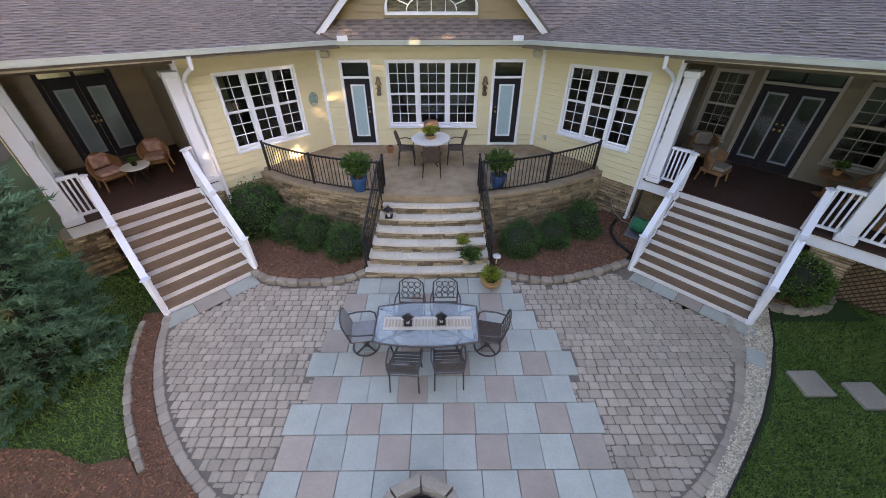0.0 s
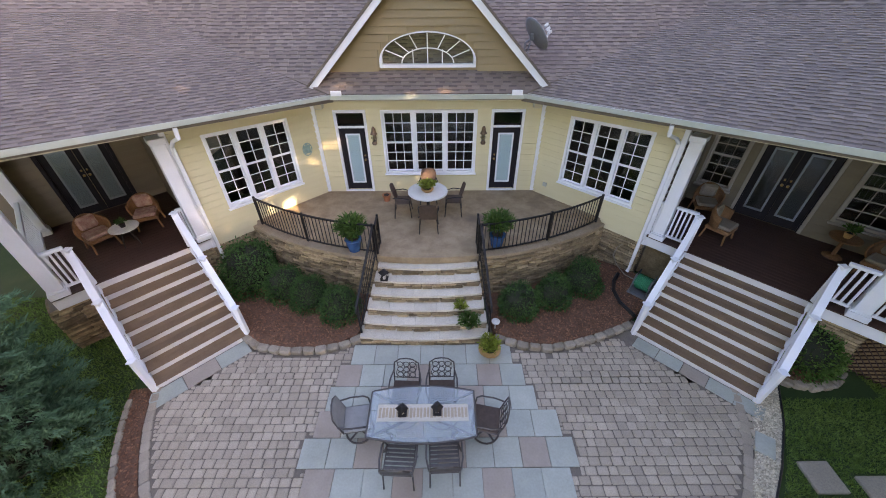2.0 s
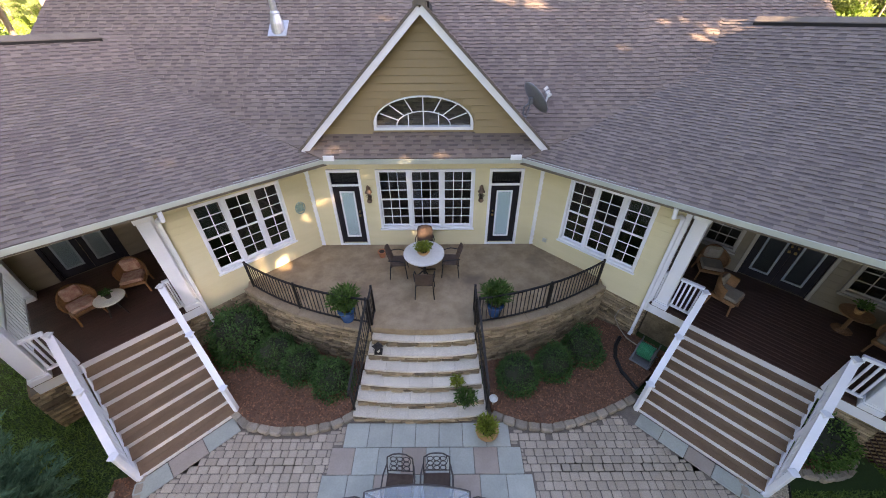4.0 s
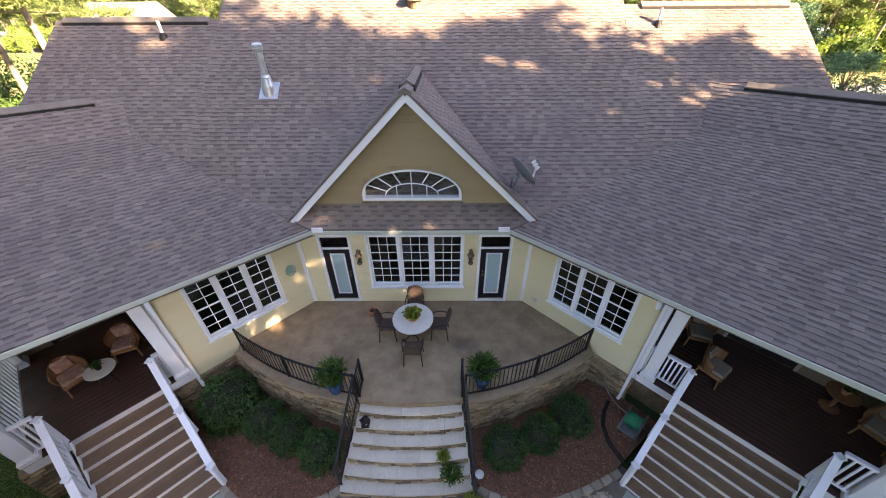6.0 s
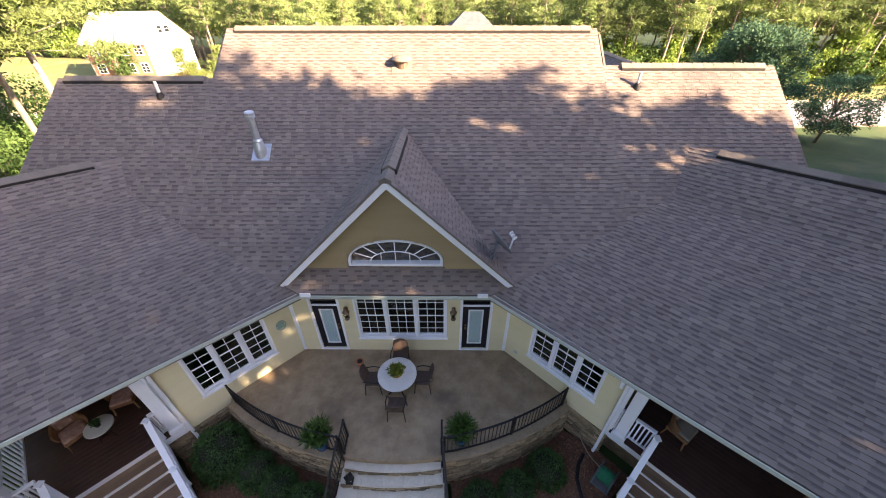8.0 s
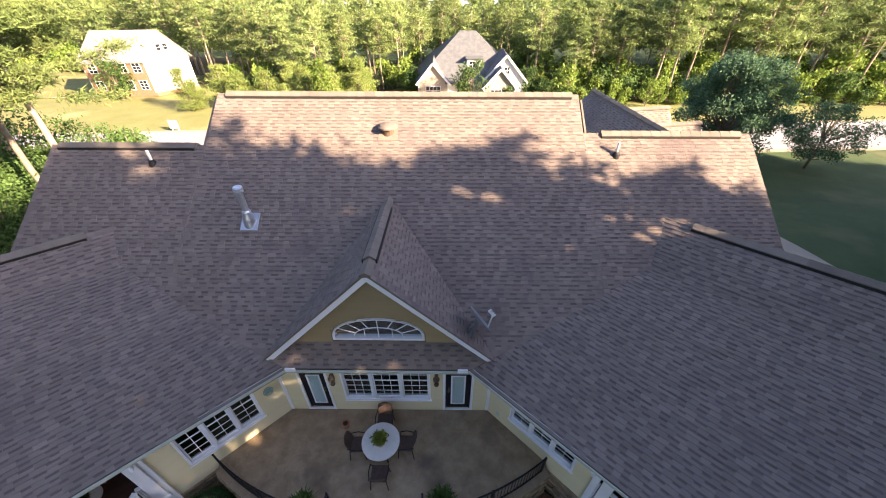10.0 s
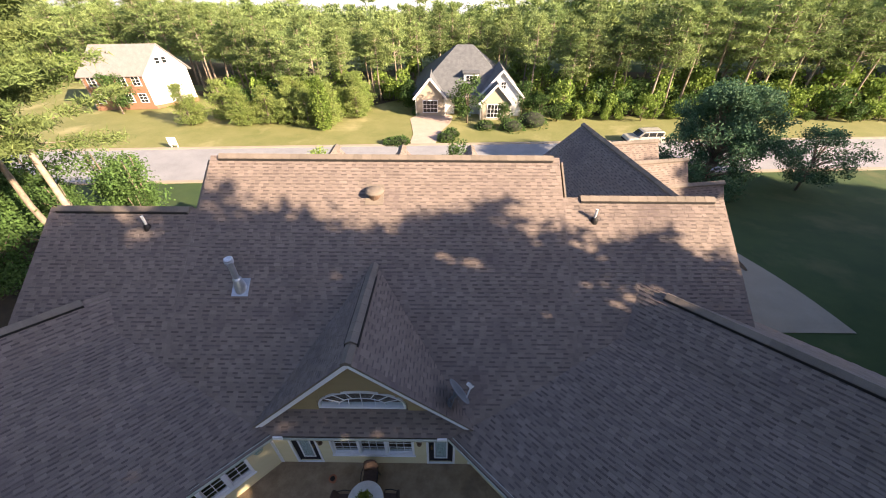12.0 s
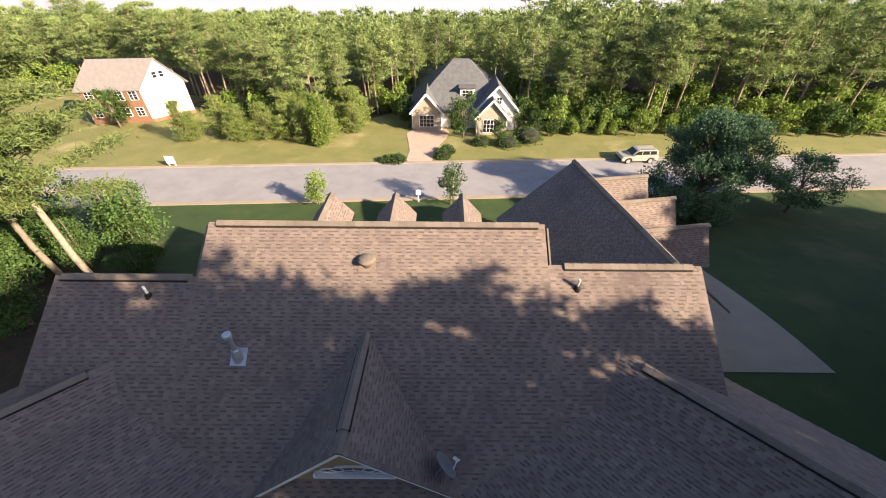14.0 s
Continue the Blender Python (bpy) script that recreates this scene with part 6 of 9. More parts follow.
while x < 95:
    if not (-3 < x < 12) and not (-50 < x < -33):
        plant_under(x, edge_y(x) - rn.uniform(0.3, 2.0), rn.uniform(0.5, 1.2))
        plant_under(x + 1.2, edge_y(x) + rn.uniform(2.0, 6.0), rn.uniform(0.8, 1.4))
        if x > 12:
            plant_under(x + 1.0, edge_y(x) + rn.uniform(0.5, 2.5), rn.uniform(0.9, 1.7))
            plant_under(x - 0.5, edge_y(x) - rn.uniform(1.8, 3.2), rn.uniform(0.35, 0.85))
    x += rn.uniform(1.7, 3.0)
for nm, lo, hi, span in (("forest_floor", -0.6, 40.0, range(-95, 106, 4)),):
    sh = Shape()
    for xx in span:
        for k in range(9):
            yy = edge_y(xx) + lo + (hi - lo) * k / 8
            sh.v.append((xx, yy, gz(xx, yy)))
    m = len(span)
    sh.f = [(i * 9 + k, i * 9 + 9 + k, i * 9 + 10 + k, i * 9 + 1 + k) for i in range(m - 1) for k in range(8)]
    solid(nm, sh, M_litter, "brown leaf litter under the pine woods", "ground", kind="structure")
# Dark sheet laid here to paint in the side yard's deep shade.
solid("forest_floor", sheet(range(-46, -14, 5), range(6, 27, 2)), M_litter, "dark leaf litter under the pines beside the house", "ground", kind="structure")

# young pines in front of the woods
tk, qd = make_pine(700, 5.0, 1.7, 0.06, 26, 16, (0.3, 0.07))
YOUNG = tree_thing("young_pine", tk, qd, M_young, "bushy young pine at the lawn's edge", "pine tree", "young pines", at=(-27.0, 55.5, gz(-27, 55.5)))
for i in range(22):
    x = rn.uniform(-31, -9)
    copy_scaled(YOUNG, x, 52.6 + (x + 20) * 0.02 + rn.uniform(0, 4.5) + (2.5 if x > -12 else 0), rn.uniform(0, 6), rn.uniform(0.55, 1.1))
rs = np.random.RandomState(77)
n = 2600
zz = rs.uniform(0, 1, n) ** 1.1
ang = rs.uniform(0, 6.28, n)
rad = 1.0 * (0.25 + np.sin(np.pi * np.minimum(1, 0.15 + zz * 0.85)) * 0.9) * rs.uniform(0.7, 1.05, n)
pts = np.stack([np.cos(ang) * rad, np.sin(ang) * rad, zz * 6.0], 1)
tree_thing("upright_conifer", Shape().tube([(0, 0, -0.2), (0, 0, 5.4)], [0.12, 0.02], 7), leaf_quads(rs, pts, 0.4, 0.16, None, 0.8), M_bright, "yellow-green upright conifer on the far lawn", "conifer", at=(-12.9, 51.6, gz(-13, 51)))

# single trees
M_dkoak = leafy("dark_leaves", (0.06, 0.135, 0.07), (0.12, 0.215, 0.11), 0.5, 0.45, 0.1)
tk, qd = make_crown(801, 9.3, 4.6, 0.21, 130, 340, 0.06)
tree_thing("oak_tree", tk, qd, M_dkoak, "large dark green shade tree beside the driveway", "tree", at=(25.0, 35.8, gz(25, 35.8)))
tk, qd = make_crown(812, 5.6, 3.1, 0.19, 75, 120, 0.25)
tree_thing("small_tree", tk, qd, M_dkoak, "thin young multi-stemmed tree on the lawn", "tree", at=(34.6, 36.6, gz(34.6, 36.6)))
tk, qd = make_broad(803, 3.6, 1.6, 0.2, 1500, 1, 0.1)
tree_thing("street_tree", tk, qd, M_bright, "small yellow-green tree by the street", "tree", "street trees", at=(-9.4, 37.3, gz(-9, 37.3)))
tk, qd = make_broad(804, 4.2, 1.6, 0.2, 1700, 1, 0.1)
tree_thing("street_tree", tk, qd, M_oak, "small green tree by the mailbox", "tree", "street trees", at=(3.2, 37.6, gz(3, 37.6)))
tk, qd = make_broad(805, 6.0, 2.3, 0.28, 2400, 1, 0.12)
YT = tree_thing("yard_tree", tk, qd, M_oak, "leafy tree in front of the neighbouring house", "tree", "yard trees", at=(5.0, 54.6, gz(5, 54.6)))
for x, y, s in ((-2.6, 59.5, 0.72), (12.6, 58.0, 0.8), (9.4, 53.2, 0.55), (-42.5, 57.5, 0.95), (14.6, 55.4, 0.6), (-46, 60.5, 0.7)):
    copy_scaled(YT, x, y, rn.uniform(0, 6), s)
rs = np.random.RandomState(78)


def shrub_quads(seed, r, h, n, leaf):
    rs = np.random.RandomState(seed)
    v = unit(rs.normal(size=(n, 3)))
    v[:, 2] = np.abs(v[:, 2]) * 1.0 - 0.12 * (rs.uniform(size=n) < 0.4)
    lump = 1 + 0.09 * np.sin(v[:, 0] * 5 + seed) * np.cos(v[:, 1] * 6) + 0.07 * np.sin(v[:, 2] * 9 + seed) + 0.05 * rs.normal(size=n)
    p = v * lump[:, None] * (rs.uniform(0.72, 1.0, n) ** 0.6)[:, None] * np.array([r, r, h])
    p[:, 2] = np.maximum(p[:, 2], 0.02)
    return leaf_quads(rs, p, leaf, leaf * 0.55, v * 0.9)


def shrub(name, x, y, z, r, h, n, leaf, mat, label, group="", seed=0, category="shrub"):
    t = thing(name, (x, y, z), label, category, group)
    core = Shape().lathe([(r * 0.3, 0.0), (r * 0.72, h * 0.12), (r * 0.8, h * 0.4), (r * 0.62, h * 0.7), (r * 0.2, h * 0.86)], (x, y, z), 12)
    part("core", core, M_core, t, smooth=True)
    ob = new("foliage", quad_mesh("foliage", shrub_quads(seed, r, h, n, leaf), mat))
    ob.parent = t
    return t


for i, (x, y, r, h) in enumerate(((-2.9, 46.9, 1.0, 0.8), (-4.0, 46.8, 0.9, 0.7), (2.3, 48.2, 1.0, 0.9), (2.9, 49.6, 0.9, 0.8), (7.2, 52.4, 1.2, 0.9), (10.5, 52.0, 1.6, 1.2), (13.3, 53.6, 2.0, 1.9), (-1.6, 58.2, 0.9, 0.8))):
    shrub("yard_shrub", x, y, gz(x, y), r, h, 700, 0.22, M_oak, "rounded green shrub in the far front garden", "far garden shrubs", 40 + i)

# the thicket at the left of the house
tk, qd = make_pine(900, 18.0, 4.2, 0.44, 230, 22, (0.30, 0.062), 0.19, 0.34)
NP = tree_thing("pine_tree", tk, qd, M_npine, "tall pine close beside the house", "pine tree", "pines beside the house", at=(-17.0, 22.0, gz(-17, 22)), bark=M_pbark)
tk, qd = make_pine(901, 18.0, 3.5, 0.47, 230, 20, (0.30, 0.062), 0.18, 0.34)
NP2 = tree_thing("pine_tree", tk, qd, M_npine, "tall pine close beside the house", "pine tree", "pines beside the house", at=(-20.2, 23.0, gz(-20, 23.0)), bark=M_pbark)
for x, y, h in ((-23.2, 24.6, 19.0), (-21.4, 25.4, 18.0), (-29.5, 30.0, 18.5), (-27, 24, 17.5), (-25, 19.5, 19), (-33, 27, 18)):
    if x < -24:
        copy_scaled(rn.choice((NP, NP2)), x, y, rn.uniform(0, 6.28), h / 18.5)
TH = []
for i, (x, y, s) in enumerate(((-20.2, 29.6, 1.15), (-23.2, 31.0, 1.3), (-27.0, 29.5, 1.2), (-25.5, 21.5, 1.1), (-29.5, 26.5, 1.2), (-18.6, 27.2, 0.75), (-32, 31.5, 1.5), (-22.5, 26.5, 1.1), (-26.0, 25.0, 1.2), (-21.0, 20.5, 1.0), (-17.5, 25.0, 0.6))):
    if i == 0:
        tk, qd = make_broad(555, 5.0, 2.2, 0.16, 6500, 2, 0.05)
        TH.append(tree_thing("thicket_tree", tk, qd, M_oak, "leafy green undergrowth below the pines", "small tree", "thicket by the house"))
        TH[0].matrix_basis = put(x, y, 0.3, s * 1.15)
    else:
        copy_scaled(TH[0], x, y, rn.uniform(0, 6.28), s * rn.uniform(0.95, 1.3))

# tall pines behind the camera that throw the shade
GAPS = [(-3.9, 10.2, 0.3), (0.4, 7.6, 0.35), (-7.9, 10.8, 0.35)]
SUN_TAN = math.tan(SUN_EL)
# tree heights fitted to the roof's shade edge: lane across the light, height above the roof's own level
SHADE_EDGE = [(-20.4, 5.2), (-18.8, 5.4), (-18.5, 6.4), (-18.3, 8.9), (-17.9, 8.6), (-17.2, 8.1), (-16.0, 8.3), (-15.8, 10.4), (-15.45, 11.4), (-14.85, 11.4), (-14.3, 10.4), (-13.75, 12.0), (-13.3, 11.6), (-12.9, 12.3), (-12.45, 12.0), (-12.3, 13.3), (-11.85, 14.9), (-11.3, 13.9), (-10.6, 14.6), (-10.0, 15.2), (-8.4, 16.5), (-6.0, 16.8), (20.0, 17.5)]


def lane(x, y):
    return x * SUN_FROM.y - y * SUN_FROM.x


def in_gap(x, y):
    """True in the narrow lanes that stay open towards the low sun."""
    return any(abs(lane(x, y) - lane(gx0, gy0)) < w for gx0, gy0, w in GAPS)


def shade_top(x, y):
    """How high a tree at (x, y) may stand before it shades the sunlit roof."""
    c = lane(x, y)
    for (c0, k0), (c1, k1) in zip(SHADE_EDGE, SHADE_EDGE[1:]):
        if c0 <= c <= c1:
            return k0 + (k1 - k0) * (c - c0) / (c1 - c0) + SUN_TAN * (x * SUN_FROM.x + y * SUN_FROM.y)
    return 99.0


for k in range(3):
    bx = 10.5 + k * 0.6
    while bx < 74:
        by = 1.6 + (bx - 13) * 0.3 - k * 3.2 + rn.uniform(-0.9, 0.9)
        lim = shade_top(bx, by)
        if lim > 90:
            h = (18.3 if 33 < bx < 47 else 16.0) + rn.uniform(-1.8, 1.8)
        else:
            h = min(21.5, lim) - (rn.uniform(-0.5, 0.9), rn.uniform(2.5, 5.5), rn.uniform(5.5, 7.5))[k]
        if not in_gap(bx, by) and not (k == 2 and bx < 29):
            plant_shade(bx, by, h)
        bx += rn.uniform(1.2, 1.9) if k == 0 and bx < 29 else rn.uniform(1.8, 3.2)
for k, (off, gap) in enumerate(((0.0, 3.0), (5.0, 3.4))):
    u = -16.0
    while u < 50:
        bx, by = 13.0 + 0.51 * u + 0.86 * off + rn.uniform(-0.8, 0.8), -10.5 + 0.5 * u - 0.51 * off + rn.uniform(-0.8, 0.8)
        if not in_gap(bx, by):
            plant_shade(bx, by, min((rn.uniform(11.0, 13.5) if u > 32 or 20.5 < bx < 26.5 else rn.uniform(15.0, 20.0)) + off * 0.35, shade_top(bx, by) - 6.0))
        u += gap * rn.uniform(0.7, 1.3)

# Extra unseen pines that keep the sun off the left stairs.
for c in (-0.4, -1.1, -1.8, -2.5, -3.2, -3.9):
    plant_shade(20.6 + 0.51 * -c, -12.2 + 0.86 * -c, 20.0 + rn.uniform(-0.8, 0.8))

# Unseen low trees that keep the sun off patio and lawn.
tk, qd = make_broad(950, 11.0, 4.4, 0.46, 3900, 2, 0.02)
SB = tree_thing("shade_tree", tk, qd, M_oak, "broad-leaved tree shading the garden behind the patio", "tree", "garden shade trees", at=(13.0, -1.5, 0))
for x, y, s in ((17.0, -1.0, 1.0), (20.5, -3.0, 0.9), (23.0, 1.0, 1.0), (26.5, 0.0, 1.05), (30.0, 3.0, 1.0), (10.5, -6.0, 0.95), (14.5, -7.5, 1.0), (19.0, -8.5, 1.0), (6.0, -9.5, 0.95), (34, 5.5, 1.0), (38, 6.0, 1.05), (42.0, 8.0, 1.1), (46, 9.5, 1.1), (51, 11.5, 1.15), (56, 13, 1.15), (62, 15, 1.2), (10.8, 0.2, 0.8)):
    if not in_gap(x, y):
        copy_scaled(SB, x, y, rn.uniform(0, 6), s)

for x, y, s in ((9.4, -1.2, 1.72),):
    copy_scaled(UMB, x, y, rn.uniform(0, 6), s)
# Unseen trees close to the right lawn, added to darken it.
for x, y, s in ((35, 11, 1.0), (37.5, 15, 1.05), (37.5, 19.5, 1.0), (33, 8.5, 1.0), (40.5, 21, 1.1)):
    copy_scaled(SB, x, y, rn.uniform(0, 6), s)
for x, y, s in ((28.5, 8.5, 1.05), (30.5, 12.0, 1.1), (27.0, 4.8, 1.0), (33.0, 15.0, 1.15), (31.0, 6.5, 1.2), (34.5, 17.5, 1.1)):
    copy_scaled(SB, x, y, rn.uniform(0, 6), s)
# Unseen pines on the left, added to block sky light there.
for x, y, h in ((-24, 8, 18), (-28, 12, 19), (-23, 13.5, 17), (-31, 17, 19), (-21, 3, 17), (-26, 2, 18), (-35, 22, 19), (-32, 8, 18)):
    copy_scaled(rn.choice((NP, NP2)), x, y, rn.uniform(0, 6.28), h / 18.5)
# unseen trees to the south-west, added to keep sky light off the right porch
for i in range(12):
    a = radians(182 + 46 * i / 11)
    d = rn.uniform(15, 19)
    plant_shade(1.0 + d * math.cos(a), 4.0 + d * math.sin(a), rn.uniform(15, 19))
    if i % 2 == 0:
        copy_scaled(SB, 1.0 + (d + 2.0) * math.cos(a), 4.0 + (d + 2.0) * math.sin(a), rn.uniform(0, 6), rn.uniform(0.8, 1.05))
# unseen pines beyond the right-hand lawn, added to block its sky light
for x, y, h in ((40, 14, 15), (43, 19, 16), (41.5, 24, 15), (46, 16, 17), (47, 23, 17), (50, 19, 17), (45, 28, 13), (51, 27, 15), (55, 22, 17)):
    plant_shade(x, y, h)

# ---------------------------------------------------------------- shrubs round the terrace
for i, (x, y, r, h) in enumerate(((-2.02, 7.25, 0.47, 0.80), (-2.85, 7.62, 0.46, 0.82), (-3.55, 7.95, 0.50, 0.85), (2.29, 7.3, 0.50, 0.84), (3.2, 7.62, 0.45, 0.8), (4.05, 8.1, 0.50, 0.86))):
    shrub("boxwood_shrub", x, y, 0.14, r, h, 5200, 0.055, M_box, "clipped dark green rounded boxwood in mulch", "boxwoods by the terrace", i + 1)
shrub("camellia_shrub", -4.55, 8.35, 0.14, 0.72, 1.35, 7500, 0.075, M_box, "larger loose dark green shrub against the stone wall", seed=9)
shrub("azalea_shrub", 8.1, 5.95, 0.12, 0.74, 0.92, 5200, 0.075, M_fern, "loose green shrub beside the porch stairs", seed=10)

# the cypress beside the patio: flat drooping sprays on upswept twigs
rs = np.random.RandomState(55)
m = 1500
zz = rs.uniform(0, 1, m) ** 1.1
ang = rs.uniform(0, 6.28, m)
lobe = 1 + 0.12 * np.sin(ang * 5 + zz * 9) + 0.10 * np.sin(ang * 3 - zz * 14)
rad = 1.02 * np.minimum(1, (1.04 - zz) * 1.75) ** 0.9 * lobe * rs.uniform(0.66, 1.05, m)
root = np.stack([np.cos(ang) * rad, np.sin(ang) * rad, zz * 5.9 + 0.2], 1)
axis = unit(np.stack([np.cos(ang), np.sin(ang), rs.uniform(0.1, 0.9, m)], 1))
flat = unit(np.cross(axis, np.stack([rs.normal(size=m) * 0.3, rs.normal(size=m) * 0.3, np.ones(m)], 1)))
k = 64
t = rs.uniform(0, 1, (m, k, 1))
spread = rs.uniform(-1, 1, (m, k, 1)) * (1.0 - t * 0.8) * 0.12
size = rs.uniform(0.7, 1.25, (m, 1, 1))
pts = (root[:, None] + (axis[:, None] * (t * 0.46 - 0.16) + flat[:, None] * spread) * size + rs.normal(size=(m, k, 3)) * 0.012 - np.array([0, 0, 0.10]) * t * t).reshape(-1, 3)
out = (axis[:, None] * 1.5 + flat[:, None] * spread * 6).reshape(-1, 3)
CY = tree_thing("cypress_tree", Shape().tube([(0, 0, -0.2), (0, 0, 4.8)], [0.16, 0.02], 8), needle_tris(rs, pts, 0.12, 0.03, out), M_cyp, "dense blue-green cypress beside the patio", "cypress", at=(-6.82, 3.9, 0), crown="sprays")
# Solid dark filler, painting the shade between the sprays.
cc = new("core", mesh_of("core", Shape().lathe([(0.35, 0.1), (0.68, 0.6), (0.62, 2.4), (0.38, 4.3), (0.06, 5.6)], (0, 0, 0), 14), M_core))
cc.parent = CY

# ---------------------------------------------------------------- patio furniture
M_bronze = surf("bronze_metal", (0.075, 0.064, 0.058), (0.125, 0.107, 0.096), 8, 0.38, 0.15, 70, metal=0.5)
M_sling = surf("grey_sling_fabric", (0.27, 0.265, 0.25), (0.35, 0.34, 0.32), 10, 0.8, 0.3, 300)
M_terra = surf("terracotta", (0.38, 0.13, 0.06), (0.5, 0.2, 0.1), 6, 0.8, 0.2, 60)
M_tan_pot = surf("tan_pottery", (0.50, 0.27, 0.10), (0.60, 0.34, 0.14), 6, 0.6, 0.2, 60)
M_blue_pot = surf("blue_glaze", (0.02, 0.06, 0.17), (0.05, 0.14, 0.30), 5, 0.2, 0.05, 40)
M_cloth = surf("woven_runner", (0.55, 0.48, 0.38), (0.68, 0.62, 0.52), 30, 0.9, 0.3, 200)
M_cloth2 = surf("woven_runner_band", (0.40, 0.30, 0.20), (0.52, 0.41, 0.29), 30, 0.9, 0.3, 200)
M_table_white = surf("pale_table_stone", (0.66, 0.64, 0.58), (0.76, 0.74, 0.68), 6, 0.5, 0.1, 60)
M_wicker = surf("honey_wicker", (0.20, 0.095, 0.04), (0.31, 0.155, 0.065), 20, 0.7, 0.8, 120)
M_plaid = surf("red_check_cushion", (0.30, 0.12, 0.10), (0.55, 0.40, 0.32), 9, 0.9, 0.3, 120)
M_linen = surf("beige_linen", (0.27, 0.22, 0.165), (0.34, 0.285, 0.215), 4, 0.9, 0.4, 90)
M_brown_mesh = surf("brown_woven_back", (0.07, 0.045, 0.035), (0.12, 0.08, 0.06), 14, 0.8, 0.5, 160)
M_copper = surf("weathered_copper", (0.16, 0.10, 0.07), (0.26, 0.18, 0.13), 10, 0.5, 0.3, 60, metal=0.6)
M_galv = surf("galvanised_metal", (0.55, 0.57, 0.60), (0.68, 0.70, 0.72), 8, 0.35, 0.1, 60, metal=0.7)
M_pvc = surf("white_vent_pipe", (0.72, 0.72, 0.7), (0.8, 0.8, 0.78), 8, 0.5, 0.05, 60)
M_green_hose = surf("green_hose", (0.0, 0.20, 0.09), (0.01, 0.30, 0.14), 10, 0.4, 0.1, 80)
M_grey_plastic = surf("grey_plastic", (0.13, 0.135, 0.14), (0.19, 0.195, 0.20), 6, 0.5, 0.1, 80)
M_teal = surf("verdigris", (0.22, 0.36, 0.33), (0.36, 0.48, 0.42), 14, 0.7, 0.4, 60)
M_soil = surf("potting_soil", (0.03, 0.022, 0.016), (0.06, 0.042, 0.03), 20, 0.95, 0.8, 90)
M_wood_old = surf("weathered_stone_block", (0.30, 0.25, 0.19), (0.42, 0.36, 0.28), 6, 0.9, 0.5, 60)
M_char = surf("charred_ash", (0.012, 0.011, 0.01), (0.035, 0.03, 0.028), 8, 0.95, 0.8, 50)
M_lime = leafy("lime_leaves", (0.20, 0.26, 0.03), (0.32, 0.36, 0.06), 3.0, 0.5)
# Textured glass; its pale colour also paints in the sky's reflection.
M_glass_top = surf("textured_table_glass", (0.36, 0.42, 0.42), (0.48, 0.53, 0.53), 3.0, 0.12, 0.15, 25, spec=0.9, fine_dark=0.05)
tn = M_glass_top.node_tree
tn.nodes["Principled BSDF"].inputs["Alpha"].default_value = 0.55
tt, tm = tn.nodes.new("ShaderNodeBsdfTransparent"), tn.nodes.new("ShaderNodeMixShader")
tm.inputs[0].default_value = 0.62
tn.links.new(tt.outputs[0], tm.inputs[1])
tn.links.new(tn.nodes["Principled BSDF"].outputs[0], tm.inputs[2])
tn.links.new(tm.outputs[0], tn.nodes["Material Output"].inputs["Surface"])
M_dish = surf("grey_dish", (0.19, 0.20, 0.21), (0.24, 0.25, 0.26), 5, 0.45, 0.05, 60)

TC = (0.08, 4.37)
tab = thing("dining_table", (*TC, 0), "boat-shaped glass patio table with dark metal frame", "table")
outline = []
for i in range(41):
    u = -1 + 2 * i / 40
    outline.append((u * 0.92, -0.41 - 0.11 * (1 - u * u)))
outline += [(x, -y) for x, y in outline[::-1]]
outline = [(TC[0] + x, TC[1] + y) for x, y in outline]
gt = part("glass_top", Shape().prism([(TC[0] + (x - TC[0]) * 0.985, TC[1] + (y - TC[1]) * 0.975) for x, y in outline], 0.722, 0.730), M_glass_top, tab, "tempered glass table top")
gt.visible_shadow = False
part("rim", Shape().tube([(x, y, 0.722) for x, y in outline + outline[:1]], 0.018, 8, False), M_bronze, tab, "dark metal table rim")
fr = Shape()
for sx in (-1, 1):
    fr.bar((TC[0] - 0.9 * sx, TC[1] - 0.4, 0.69), (TC[0] + 0.9 * sx, TC[1] + 0.4, 0.69), 0.03, 0.03)
    fr.tube([(TC[0] + 0.35 * sx + 0.3 * math.cos(t), TC[1] + 0.28 * math.sin(t), 0.69) for t in [j * math.pi / 10 for j in range(21)]], 0.012, 6, False)
part("under_frame", fr, M_bronze, tab)
for sx in (-1, 1):
    for sy in (-1, 1):
        part("leg", Shape().tube([(TC[0] + 0.62 * sx, TC[1] + 0.3 * sy, 0.7), (TC[0] + 0.52 * sx, TC[1] + 0.22 * sy, 0.38), (TC[0] + 0.7 * sx, TC[1] + 0.34 * sy, 0.0)], 0.022, 8), M_bronze, tab)
run = thing("table_runner", (*TC, 0.733), "cream woven runner with a striped tan middle", "table runner")
part("cloth", Shape().box((TC[0] - 0.78, TC[1] - 0.155, 0.7315), (TC[0] + 0.80, TC[1] + 0.155, 0.735)), M_cloth, run)
for i in range(26):
    x = TC[0] - 0.75 + i * 0.0595
    part("stripe", Shape().box((x, TC[1] - 0.092 + 0.006 * (i % 3), 0.7352), (x + 0.038 + 0.008 * (i % 2), TC[1] + 0.092 - 0.004 * (i % 2), 0.7362)), M_cloth2, run)


